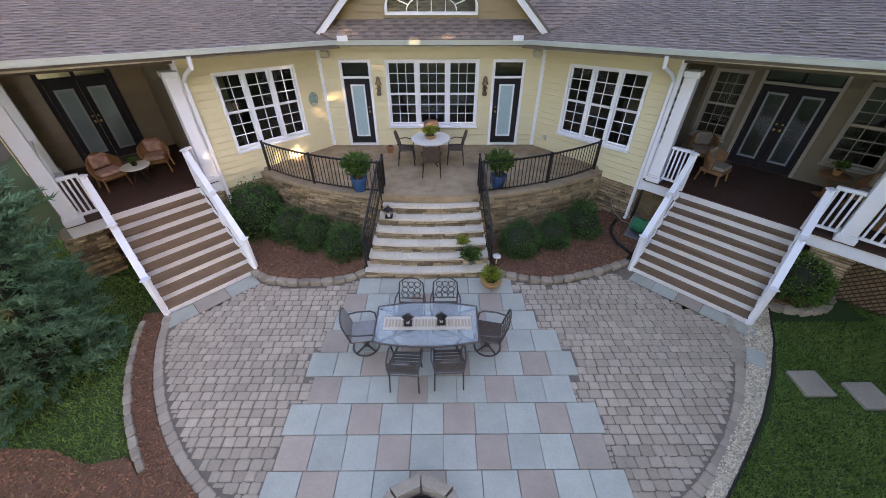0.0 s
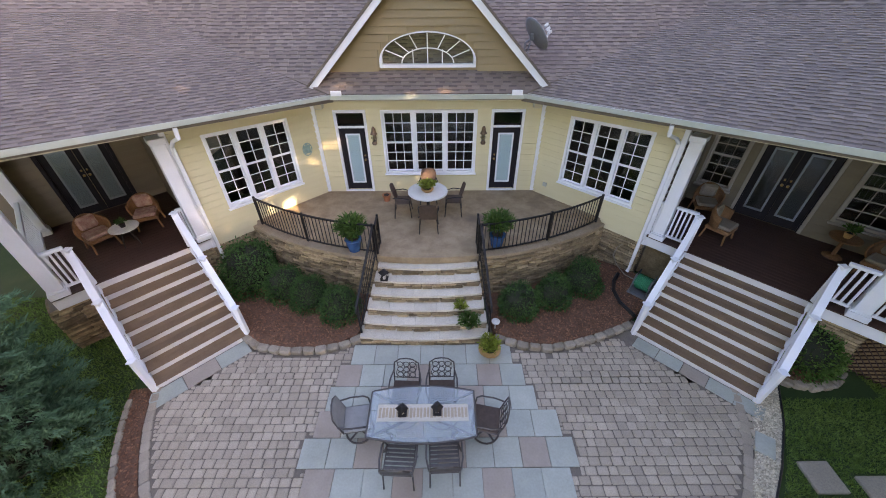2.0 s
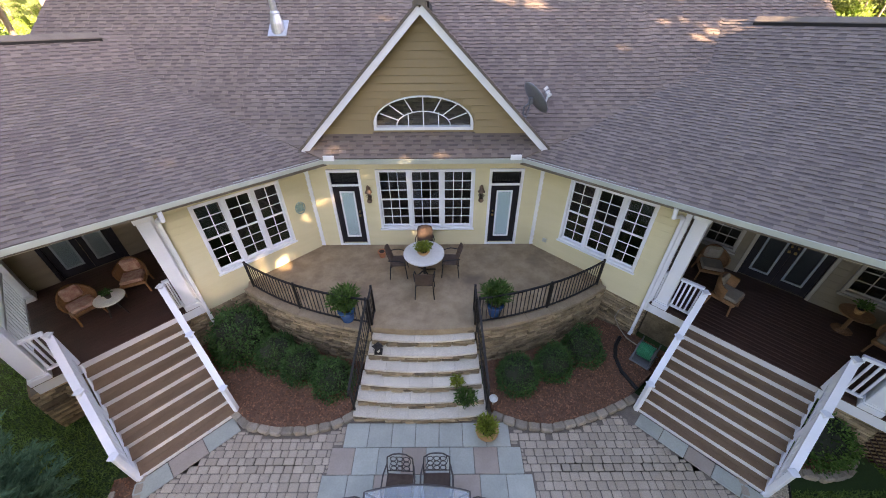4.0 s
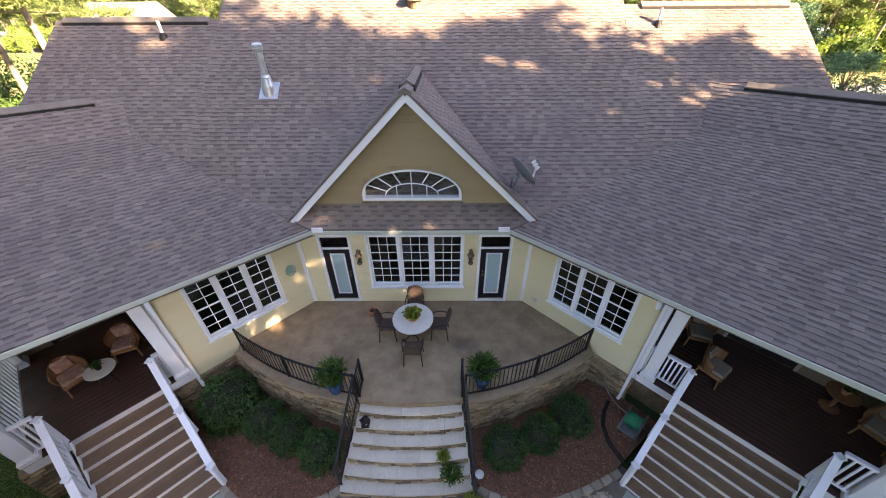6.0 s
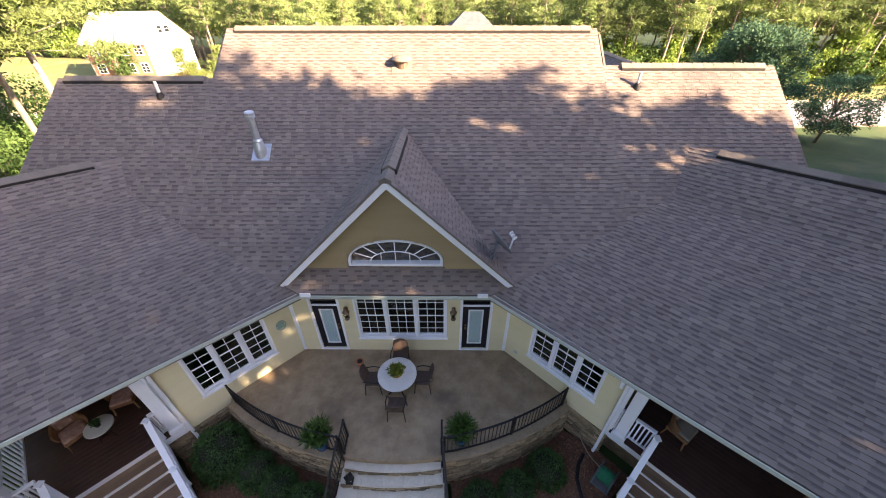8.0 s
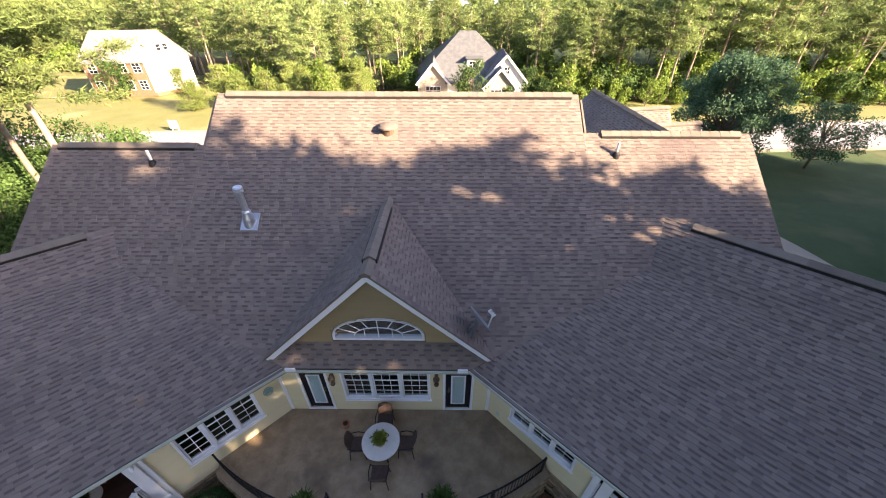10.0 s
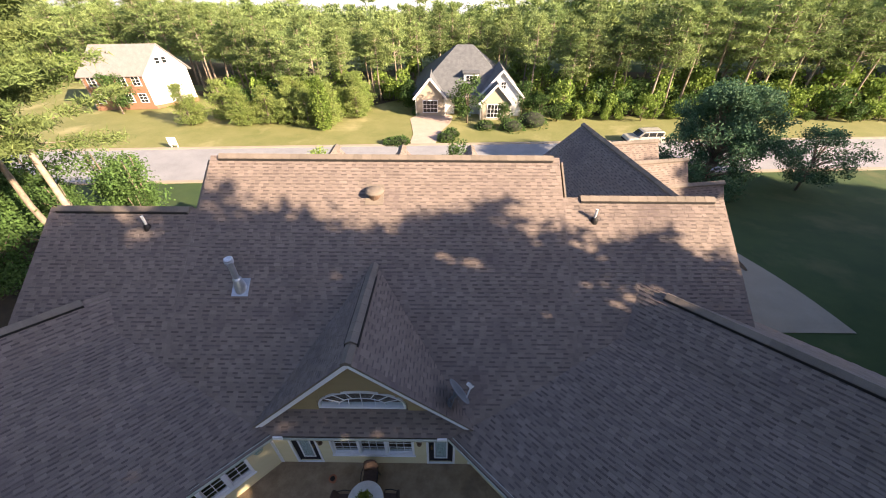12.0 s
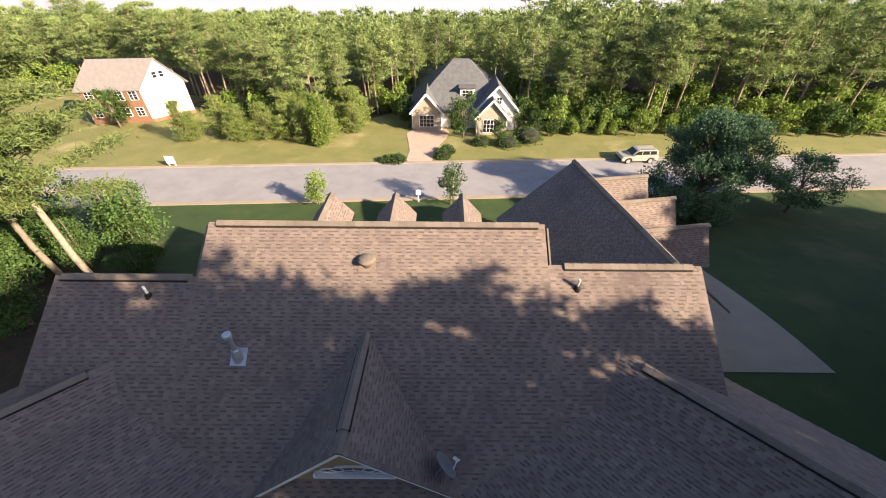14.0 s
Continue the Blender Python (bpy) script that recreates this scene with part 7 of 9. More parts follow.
def lantern(x, y, z, s=1.0):
    l = thing("candle_lantern", (x, y, z), "small black metal candle lantern", "lantern", "table lanterns")
    b = Shape().box((x - 0.06 * s, y - 0.06 * s, z), (x + 0.06 * s, y + 0.06 * s, z + 0.015), c=0.003)
    for dx in (-1, 1):
        for dy in (-1, 1):
            b.bar((x + dx * 0.052 * s, y + dy * 0.052 * s, z + 0.01), (x + dx * 0.052 * s, y + dy * 0.052 * s, z + 0.13 * s), 0.009, 0.009, (0, 1, 0))
    part("cage", b, M_iron, l)
    part("roof", Shape().lathe([(0.092 * s, 0.13 * s), (0.05 * s, 0.17 * s), (0.018 * s, 0.185 * s), (0.016 * s, 0.2 * s)], (x, y, z), 4), M_iron, l)
    part("candle", Shape().lathe([(0.025 * s, 0.015), (0.025 * s, 0.08 * s)], (x, y, z), 10), M_cloth, l)
    part("ring", Shape().tube([(x + 0.025 * math.cos(t), y, z + 0.215 * s + 0.025 * math.sin(t)) for t in [j * math.pi / 6 for j in range(13)]], 0.004, 5, False), M_iron, l)


lantern(-0.26, 4.36, 0.737, 1.25)
lantern(0.34, 4.38, 0.737, 1.25)


def patio_chair(kind, label):
    """A metal patio chair at the origin, facing +y (its back is at -y)."""
    c = thing("patio_chair", (0, 0, 0), label, "chair", "chairs round the patio table")
    sw = 0.24
    seat = Shape()
    if kind == "slat":
        for i in range(7):
            yy = -0.2 + i * 0.067
            part("seat_slat", Shape().box((-sw, yy, 0.425), (sw, yy + 0.045, 0.44), c=0.004), M_bronze, c)
    else:
        part("seat", seat.box((-sw, -0.22, 0.42), (sw, 0.24, 0.445), c=0.012), M_sling if kind == "sling" else M_brown_mesh, c)
    part("seat_frame", Shape().tube([(-sw, -0.22, 0.42), (sw, -0.22, 0.42), (sw, 0.25, 0.425), (-sw, 0.25, 0.425), (-sw, -0.22, 0.42)], 0.013, 6, False), M_bronze, c)
    # back
    top = [(-sw, -0.22, 0.42), (-sw - 0.005, -0.28, 0.66), (-sw + 0.01, -0.33, 0.86), (-0.12, -0.35, 0.945), (0, -0.355, 0.96), (0.12, -0.35, 0.945), (sw - 0.01, -0.33, 0.86), (sw + 0.005, -0.28, 0.66), (sw, -0.22, 0.42)]
    part("back_frame", Shape().tube(top, 0.014, 6, False), M_bronze, c)
    bk = Shape()
    if kind == "sling":
        bk.add([(-sw, -0.23, 0.45), (sw, -0.23, 0.45), (sw, -0.28, 0.66), (-sw, -0.28, 0.66), (-sw + 0.01, -0.33, 0.86), (sw - 0.01, -0.33, 0.86), (-0.1, -0.345, 0.94), (0.1, -0.345, 0.94)], [(0, 1, 2, 3), (3, 2, 5, 4), (4, 5, 7, 6)])
        ob = part("backrest", bk, M_sling, c)
        sm = ob.modifiers.new("thickness", "SOLIDIFY")
        sm.thickness = 0.012
    elif kind == "slat":
        for z in (0.62, 0.69, 0.76, 0.83):
            yy = -0.22 - (z - 0.42) * 0.25
            part("back_slat", Shape().bar((-sw, yy, z), (sw, yy, z), 0.02, 0.04), M_bronze, c)
    else:
        for x0 in (-0.12, 0.0, 0.12):
            for z0 in (0.58, 0.70, 0.82):
                rr = 0.055
                bk.tube([(x0 + rr * math.cos(t), -0.22 - (z0 + rr * math.sin(t) - 0.42) * 0.25, z0 + rr * math.sin(t)) for t in [j * math.pi / 6 for j in range(13)]], 0.008, 5, False)
        for x0 in (-0.18, -0.06, 0.06, 0.18):
            bk.tube([(x0, -0.24, 0.5), (x0 + 0.02, -0.27, 0.62), (x0 - 0.02, -0.3, 0.75), (x0, -0.335, 0.88)], 0.007, 5, False)
        bk.tube([(-sw, -0.245, 0.51), (sw, -0.245, 0.51)], 0.01, 6)
        part("backrest", bk, M_bronze, c, "cast scrollwork chair back")
    for sx in (-1, 1):
        part("arm", Shape().tube([(sx * (sw + 0.01), -0.28, 0.66), (sx * (sw + 0.05), -0.1, 0.655), (sx * (sw + 0.05), 0.14, 0.645), (sx * (sw + 0.03), 0.22, 0.60), (sx * sw, 0.24, 0.43)], 0.016, 6), M_bronze, c)
    if kind in ("sling", "cast"):
        part("swivel_post", Shape().lathe([(0.05, 0.04), (0.03, 0.1), (0.03, 0.36), (0.08, 0.42)], (0, 0, 0), 10), M_bronze, c)
        part("base_ring", Shape().tube([(0.25 * math.cos(t), 0.25 * math.sin(t), 0.025) for t in [j * math.pi / 12 for j in range(25)]], 0.018, 6, False), M_bronze, c)
        for k in range(4):
            a = k * math.pi / 2 + 0.785
            part("spoke", Shape().bar((0, 0, 0.06), (0.25 * math.cos(a), 0.25 * math.sin(a), 0.03), 0.03, 0.02), M_bronze, c)
    else:
        for sx in (-1, 1):
            for sy, y1 in ((-0.2, -0.27), (0.22, 0.25)):
                part("leg", Shape().tube([(sx * sw, sy, 0.42), (sx * (sw + 0.01), y1, 0.0)], 0.014, 6), M_bronze, c)
    return c


def place(ob, x, y, z, deg):
    ob.matrix_basis = pose(x, y, z, 0, 0, deg)
    return ob


Z0 = 0.026
ch = place(patio_chair("cast_legs", "dark cast metal chair with scrollwork back"), 0.42, 4.96, Z0, 180)
copy_thing(ch, pose(-0.27, 4.95, Z0, 0, 0, 177))
ch = place(patio_chair("slat", "dark metal patio chair with slatted seat and back"), 0.46, 3.74, Z0, 2)
copy_thing(ch, pose(-0.28, 3.70, Z0, 0, 0, -3))
place(patio_chair("sling", "grey sling swivel chair pulled out from the table"), -1.10, 4.42, Z0, -82)
place(patio_chair("cast", "dark cast metal swivel chair with scrollwork back"), 1.22, 4.40, Z0, 78)

# fire pit
fp = thing("fire_pit", (0.06, 1.42, 0), "ring of worn blocks round a dark fire pit", "fire pit")
for k in range(8):
    a0, a1 = k * math.pi / 4 + 0.03, (k + 1) * math.pi / 4 - 0.03
    ring4 = [(0.06 + q * math.cos(t), 1.42 + q * math.sin(t)) for q, t in ((0.46, a0), (0.62, a0), (0.62, a1), (0.46, a1))]
    part("block", Shape().prism(ring4, 0.02, 0.33 + 0.012 * math.sin(k * 2.3)), M_wood_old, fp)
part("ash_bed", Shape().lathe([(0.44, 0.03), (0.42, 0.12)], (0.06, 1.42, 0), 16), M_char, fp)

# ---------------------------------------------------------------- pots and plants
def spray(seed, n, r, h, leaf, w, droop=0.0):
    """Arching leaves that rise from one point."""
    rs = np.random.RandomState(seed)
    a = rs.uniform(0, 6.28, n)
    q = rs.uniform(0.1, 1.0, n) ** 0.6
    t = rs.uniform(0.25, 1.0, n)
    x, y = np.cos(a) * q * r * t, np.sin(a) * q * r * t
    z = h * (1 - (q ** 2) * (0.35 + droop)) * t
    p = np.stack([x, y, z], 1)
    b = unit(np.stack([np.cos(a) * q, np.sin(a) * q, np.full(n, 0.7 - droop)], 1))
    return leaf_quads(rs, p, leaf, w, b * 1.2)


def potted(name, x, y, z, prof, pot_mat, quads, leaf_mat, label, category="potted plant", group="", pot="pot"):
    t = thing(name, (x, y, z), label, category, group)
    part(pot, Shape().lathe(prof, (x, y, z), 20), pot_mat, t, smooth=False)
    top = prof[-1]
    part("soil", Shape().lathe([(top[0] * 0.9, top[1] - 0.01), (top[0] * 0.5, top[1] + 0.008)], (x, y, z), 16), M_soil, t)
    if quads is not None:
        q = quads.copy()
        q[:, :, 2] += top[1]
        ob = new("foliage", quad_mesh("foliage", q, leaf_mat))
        ob.parent = t
    return t


URN = [(0.12, 0), (0.14, 0.02), (0.17, 0.18), (0.19, 0.30), (0.21, 0.34), (0.20, 0.36)]
potted("fern_planter", -1.68, 8.18, TERR, URN, M_blue_pot, spray(1, 1500, 0.36, 0.55, 0.15, 0.03), M_fern, "green fern in a glazed blue planter on the terrace", group="terrace planters")
potted("fern_planter", 1.78, 8.32, TERR, URN, M_blue_pot, spray(2, 1500, 0.36, 0.55, 0.15, 0.03), M_fern, "green fern in a dark blue planter on the terrace", group="terrace planters")
potted("flower_pot", -1.17, 10.55, TERR, [(0.08, 0), (0.10, 0.14), (0.12, 0.15), (0.125, 0.19), (0.115, 0.19)], M_terra, None, None, "empty red terracotta pot on the terrace", "flower pot")
potted("succulent_pot", 1.47, 6.12, 0.026, [(0.13, 0), (0.15, 0.02), (0.22, 0.14), (0.245, 0.15), (0.245, 0.19), (0.22, 0.19)], M_tan_pot, spray(3, 700, 0.26, 0.22, 0.1, 0.028), M_lime, "yellow-green plant in a tan pot at the foot of the steps")
potted("herb_pot", 1.05, 6.72, RISE, [(0.08, 0), (0.12, 0.15), (0.11, 0.15)], M_grey_plastic, spray(4, 700, 0.26, 0.26, 0.09, 0.03, 0.3), M_fern, "trailing green plant in a pot on the steps")
potted("herb_pot", 0.86, 7.0, 2 * RISE, [(0.06, 0), (0.08, 0.12), (0.075, 0.12)], M_grey_plastic, spray(5, 350, 0.16, 0.22, 0.08, 0.025), M_lime, "small green plant in a pot on the steps")
lantern(-0.93, 7.55, 5 * RISE, 1.5)
solid("garden_light", Shape().lathe([(0.015, 0.0), (0.015, 0.2), (0.09, 0.22), (0.10, 0.25), (0.03, 0.28)], (1.66, 6.72, 0.15), 12), M_table_white, "small pale garden light by the steps", "garden light")

# ---------------------------------------------------------------- terrace table
rt = thing("round_table", (0.07, 9.78, TERR), "round pale-topped terrace table", "table")
part("tabletop", Shape().lathe([(0.50, 0.70), (0.53, 0.71), (0.53, 0.735), (0.51, 0.745)], (0.07, 9.78, TERR), 32), M_table_white, rt)
part("pedestal", Shape().lathe([(0.05, 0.05), (0.04, 0.3), (0.05, 0.6), (0.2, 0.70)], (0.07, 9.78, TERR), 12), M_iron, rt)
for k in range(4):
    a = k * math.pi / 2 + 0.6
    part("foot", Shape().tube([(0.07, 9.78, TERR + 0.16), (0.07 + 0.2 * math.cos(a), 9.78 + 0.2 * math.sin(a), TERR + 0.08), (0.07 + 0.34 * math.cos(a), 9.78 + 0.34 * math.sin(a), TERR + 0.012)], 0.018, 6), M_iron, rt)
potted("table_plant", 0.06, 9.76, TERR + 0.747, [(0.12, 0), (0.17, 0.07), (0.16, 0.08)], M_tan_pot, spray(6, 700, 0.23, 0.2, 0.075, 0.04), M_lime, "bowl of bright green leaves on the round table")


def woven_chair():
    c = thing("woven_chair", (0, 0, 0), "brown woven-back terrace chair with dark metal legs", "chair", "chairs round the terrace table")
    part("seat", Shape().box((-0.22, -0.2, 0.42), (0.22, 0.22, 0.45), c=0.012), M_brown_mesh, c)
    back = Shape()
    n = 6
    rows = [(0.44, -0.2), (0.62, -0.24), (0.78, -0.29), (0.87, -0.32)]
    for z, y in rows:
        for i in range(n + 1):
            u = -1 + 2 * i / n
            back.v.append((u * 0.22 * (1.0 if z < 0.8 else 0.85), y + 0.04 * u * u, z + (0.03 * (1 - u * u) if z > 0.8 else 0)))
    back.f = [(j * (n + 1) + i, j * (n + 1) + i + 1, (j + 1) * (n + 1) + i + 1, (j + 1) * (n + 1) + i) for j in range(3) for i in range(n)]
    ob = part("backrest", back, M_brown_mesh, c)
    sm = ob.modifiers.new("thickness", "SOLIDIFY")
    sm.thickness = 0.02
    for sx in (-1, 1):
        part("arm", Shape().tube([(sx * 0.22, -0.24, 0.62), (sx * 0.26, 0.0, 0.63), (sx * 0.25, 0.18, 0.58), (sx * 0.22, 0.2, 0.44)], 0.014, 6), M_iron, c)
        for sy in (-1, 1):
            part("leg", Shape().tube([(sx * 0.21, sy * 0.19, 0.43), (sx * 0.24, sy * 0.23, 0.0)], 0.014, 6), M_iron, c)
    return c


wc = place(woven_chair(), 0.10, 9.05, TERR, 0)
for x, y, d in ((-0.62, 9.82, -88), (0.76, 9.86, 88), (0.06, 10.52, 180)):
    copy_thing(wc, pose(x, y, TERR, 0, 0, d))

# ---------------------------------------------------------------- wall fixtures
for x in (-1.42, 1.60):
    l = thing("wall_lantern", (x, WALL_Y - 0.05, 3.0), "weathered copper wall lantern with glass chimney", "wall lamp", "terrace wall lamps")
    y = WALL_Y - 0.13
    part("back_plate", Shape().box((x - 0.05, WALL_Y - 0.06, 2.95), (x + 0.05, WALL_Y - 0.034, 3.3), c=0.008), M_copper, l)
    part("arm", Shape().tube([(x, WALL_Y - 0.05, 3.28), (x, y, 3.36), (x, y, 3.3)], 0.012, 6), M_copper, l)
    part("cap", Shape().lathe([(0.10, 0), (0.06, 0.07), (0.045, 0.16), (0.02, 0.2)], (x, y, 3.18), 14), M_copper, l)
    pn = part("chimney", Shape().lathe([(0.05, 0), (0.065, 0.08), (0.05, 0.2)], (x, y, 2.98), 14), M_glass, l)
    part("burner", Shape().lathe([(0.06, 0), (0.075, 0.04), (0.05, 0.1)], (x, y, 2.88), 14), M_copper, l)
    part("cage", Shape().tube([(x + 0.08 * math.cos(t), y + 0.08 * math.sin(t), 3.07) for t in [j * math.pi / 8 for j in range(17)]], 0.006, 5, False), M_copper, l)
for f, s in ((f_centre, -2.78), (f_centre, 2.98)):
    x, y, z = f(s, 0.12, 3.95)
    sp = thing("outdoor_speaker", (x, y, z), "small pale speaker under the eave", "speaker", "eave speakers")
    part("cabinet", Shape().box((x - 0.12, y - 0.08, z - 0.09), (x + 0.12, y + 0.08, z + 0.09), c=0.03), M_gutter, sp)
    part("grille", Shape().box((x - 0.1, y - 0.088, z - 0.07), (x + 0.1, y - 0.08, z + 0.07), c=0.003), M_soffit, sp)
    part("bracket", Shape().bar((x, y + 0.06, z), (x, WALL_Y - 0.03, z + 0.12), 0.03, 0.02), M_gutter, sp)
# verdigris wall plaque on the left wing
pq = thing("wall_plaque", f_left(0.42, 0.04, 2.85), "pale verdigris metal garden plaque on the wing wall", "wall ornament")
part("rim", Shape().tube([f_left(0.42 + 0.13 * math.cos(t), 0.06, 2.84 + 0.17 * math.sin(t)) for t in [j * math.pi / 12 for j in range(25)]], 0.014, 6, False), M_teal, pq)
part("plate", Shape().box((0.32, 0.035, 2.72), (0.52, 0.05, 2.95), f_left, 0.006), M_teal, pq)
for k, (ds, dz) in enumerate(((-0.05, 0.08), (0.04, 0.04), (-0.02, -0.06), (0.06, -0.08), (0.0, 0.14))):
    part("leaf", Shape().box((0.42 + ds - 0.035, 0.05, 2.84 + dz - 0.03), (0.42 + ds + 0.035, 0.07, 2.84 + dz + 0.03), f_left, 0.012), M_teal, pq)
ob_box = thing("outlet_box", f_right(0.42, 0.04, 1.7), "small grey outdoor outlet box on the siding", "outlet box")
part("cover", Shape().box((0.37, 0.03, 1.66), (0.49, 0.075, 1.78), f_right, 0.01), M_gutter, ob_box)
part("lid", Shape().box((0.385, 0.075, 1.675), (0.475, 0.085, 1.765), f_right, 0.004), M_gutter, ob_box)

# ---------------------------------------------------------------- porch things
def wicker_chair(label, cushion):
    c = thing("wicker_chair", (0, 0, 0), label, "armchair", "porch armchairs")
    part("seat_base", Shape().box((-0.28, -0.26, 0.26), (0.28, 0.28, 0.36), c=0.03), M_wicker, c)
    sh = Shape()
    n = 16
    for r, z in ((0.30, 0.34), (0.34, 0.55), (0.36, 0.72), (0.33, 0.86)):
        for i in range(n + 1):
            a = math.pi * (1.0 + i / n)
            lift = 0.16 * math.sin(math.pi * i / n) ** 2 if z > 0.5 else 0
            sh.v.append((r * math.cos(a), r * math.sin(a) * 0.95 + 0.02, z * (0.78 if z > 0.5 else 1) + lift))
    sh.f = [(j * (n + 1) + i, j * (n + 1) + i + 1, (j + 1) * (n + 1) + i + 1, (j + 1) * (n + 1) + i) for j in range(3) for i in range(n)]
    ob = part("shell", sh, M_wicker, c, "curved woven wicker back and arms")
    sm = ob.modifiers.new("thickness", "SOLIDIFY")
    sm.thickness = 0.035
    part("seat_cushion", Shape().box((-0.25, -0.2, 0.36), (0.25, 0.27, 0.45), c=0.035), cushion, c)
    part("back_pillow", Shape().box((-0.19, -0.27, 0.46), (0.19, -0.15, 0.80), c=0.05), cushion, c)
    for sx in (-1, 1):
        for sy in (-1, 1):
            part("leg", Shape().tube([(sx * 0.24, sy * 0.22, 0.28), (sx * 0.27, sy * 0.26, 0.0)], 0.022, 6), M_wicker, c)
    return c


def on(f, s, o):
    x, y, _ = f(s, o, 0)
    return x, y


wk = place(wicker_chair("honey wicker armchair with red check cushions", M_plaid), *on(f_left, 5.42, -1.38), PORCH, 238)
wk.matrix_basis = wk.matrix_basis @ Matrix.Scale(0.98, 4)
wk2 = copy_thing(wk, Matrix.Identity(4))
wk2.matrix_basis = pose(*on(f_left, 4.34, -1.62), PORCH, 0, 0, 205) @ Matrix.Scale(0.98, 4)
x, y = on(f_left, 4.9, -0.95)
sd = thing("side_table", (x, y, PORCH), "small round pale side table with plants on the porch", "side table")
part("top", Shape().lathe([(0.29, 0.48), (0.31, 0.49), (0.31, 0.51), (0.30, 0.515)], (x, y, PORCH), 24), M_table_white, sd)
for k in range(3):
    a = k * 2.094
    part("leg", Shape().tube([(x + 0.08 * math.cos(a), y + 0.08 * math.sin(a), PORCH + 0.49), (x + 0.2 * math.cos(a), y + 0.2 * math.sin(a), PORCH)], 0.012, 6), M_iron, sd)
potted("porch_plant", x, y, PORCH + 0.516, [(0.05, 0), (0.07, 0.08), (0.065, 0.08)], M_iron, spray(8, 200, 0.12, 0.12, 0.06, 0.03), M_box, "small dark potted plant on the porch side table")
wr = place(wicker_chair("dark honey wicker armchair with beige cushions", M_linen), *on(f_right, 4.75, -1.0), PORCH, 215)
copy_thing(wr, pose(*on(f_right, 4.15, -1.9), PORCH, 0, 0, 160))
copy_thing(wr, pose(*on(f_right, 8.55, -0.75), PORCH, 0, 0, 60))
copy_thing(wr, pose(*on(f_right, 7.6, -1.75), PORCH, 0, 0, 120))
x, y = on(f_right, 6.9, -2.05)
bx = thing("side_table", (x, y, PORCH), "small wooden porch table with a potted plant", "side table")
part("top", Shape().lathe([(0.3, 0.5), (0.3, 0.53)], (x, y, PORCH), 20), M_wicker, bx)
part("stem", Shape().lathe([(0.2, 0.0), (0.04, 0.05), (0.04, 0.5)], (x, y, PORCH), 10), M_wicker, bx)
potted("porch_plant", x, y, PORCH + 0.53, [(0.06, 0), (0.09, 0.12), (0.085, 0.12)], M_tan_pot, spray(9, 260, 0.16, 0.2, 0.08, 0.03), M_fern, "potted plant on the wooden porch table")
# the long cushioned seat at the far end of the right porch
x, y = on(f_right, 7.95, -0.75)
sofa = thing("porch_loveseat", (x, y, PORCH), "wicker loveseat with thick beige cushions", "loveseat")
fs2 = lambda s, o, z: f_right(7.75 + s, -0.95 + o, PORCH + z)
part("base", Shape().box((0, -0.35, 0.08), (1.3, 0.35, 0.34), fs2, 0.03), M_wicker, sofa)
part("back", Shape().box((0, 0.27, 0.34), (1.3, 0.38, 0.86), fs2, 0.04), M_wicker, sofa)
for a in (0.06, 0.66):
    part("seat_cushion", Shape().box((a, -0.33, 0.34), (a + 0.58, 0.25, 0.48), fs2, 0.05), M_linen, sofa)
    part("back_cushion", Shape().box((a, 0.1, 0.48), (a + 0.58, 0.27, 0.88), fs2, 0.06), M_linen, sofa)

# hose reel beside the right stairs
hx, hy = on(f_right, 3.95, 0.62)
hr = thing("hose_reel", (hx, hy, 0.15), "grey garden hose reel wound with green hose", "hose reel")
fh = lambda s, o, z: f_right(3.95 + s, 0.62 + o, 0.15 + z)
for s in (-0.2, 0.2):
    part("side_frame", Shape().tube([fh(s, -0.25, 0.0), fh(s, -0.2, 0.5), fh(s, 0.15, 0.55), fh(s, 0.28, 0.0)], 0.02, 6), M_grey_plastic, hr)
part("tray", Shape().box((-0.24, -0.28, 0.02), (0.24, 0.3, 0.07), fh, 0.01), M_grey_plastic, hr)
coil = []
for i in range(150):
    t = i / 149
    a = t * 2 * math.pi * 9
    coil.append(fh(-0.17 + 0.34 * t, 0.02 + 0.17 * math.cos(a), 0.3 + 0.17 * math.sin(a)))
part("green_hose", Shape().tube(coil, 0.02, 6), M_green_hose, hr, "bright green wound hose")
part("drum", Shape().tube([fh(-0.2, 0.02, 0.3), fh(0.2, 0.02, 0.3)], 0.14, 14), M_grey_plastic, hr)
part("crank", Shape().tube([fh(0.2, 0.02, 0.3), fh(0.27, 0.02, 0.3), fh(0.27, 0.1, 0.38)], 0.012, 6), M_grey_plastic, hr)
solid("garden_hose", Shape().tube([f_right(3.05, 0.12, 0.95), f_right(2.95, 0.16, 0.8), f_right(2.92, 0.2, 0.55), f_right(3.1, 0.24, 0.33), f_right(3.4, 0.35, 0.22), f_right(3.75, 0.45, 0.28)], 0.014, 6), M_linen, "pale garden hose looping from the house tap", "hose")
solid("drain_hose", Shape().tube([f_right(3.26, 0.42, 0.2), f_right(3.3, 0.75, 0.18), f_right(3.45, 1.1, 0.18), f_right(3.75, 1.4, 0.18), f_right(4.2, 1.6, 0.18)], 0.05, 8), M_iron, "black corrugated drain hose across the bed", "drain hose")

# ---------------------------------------------------------------- things on the roof
def main_z(y):
    return EAVE + SL * (y - 10.55)


x, y = 2.46, 11.06
z = GZ - (x - GX) - GFALL * (y - GY)
sd = thing("satellite_dish", (x, y, z), "grey satellite dish with triple receiver on the shingles", "satellite dish")
mid = Vector((2.70, 11.2, 5.50))
dish_dir = Vector((0.76, 0.36, 0.53)).normalized()
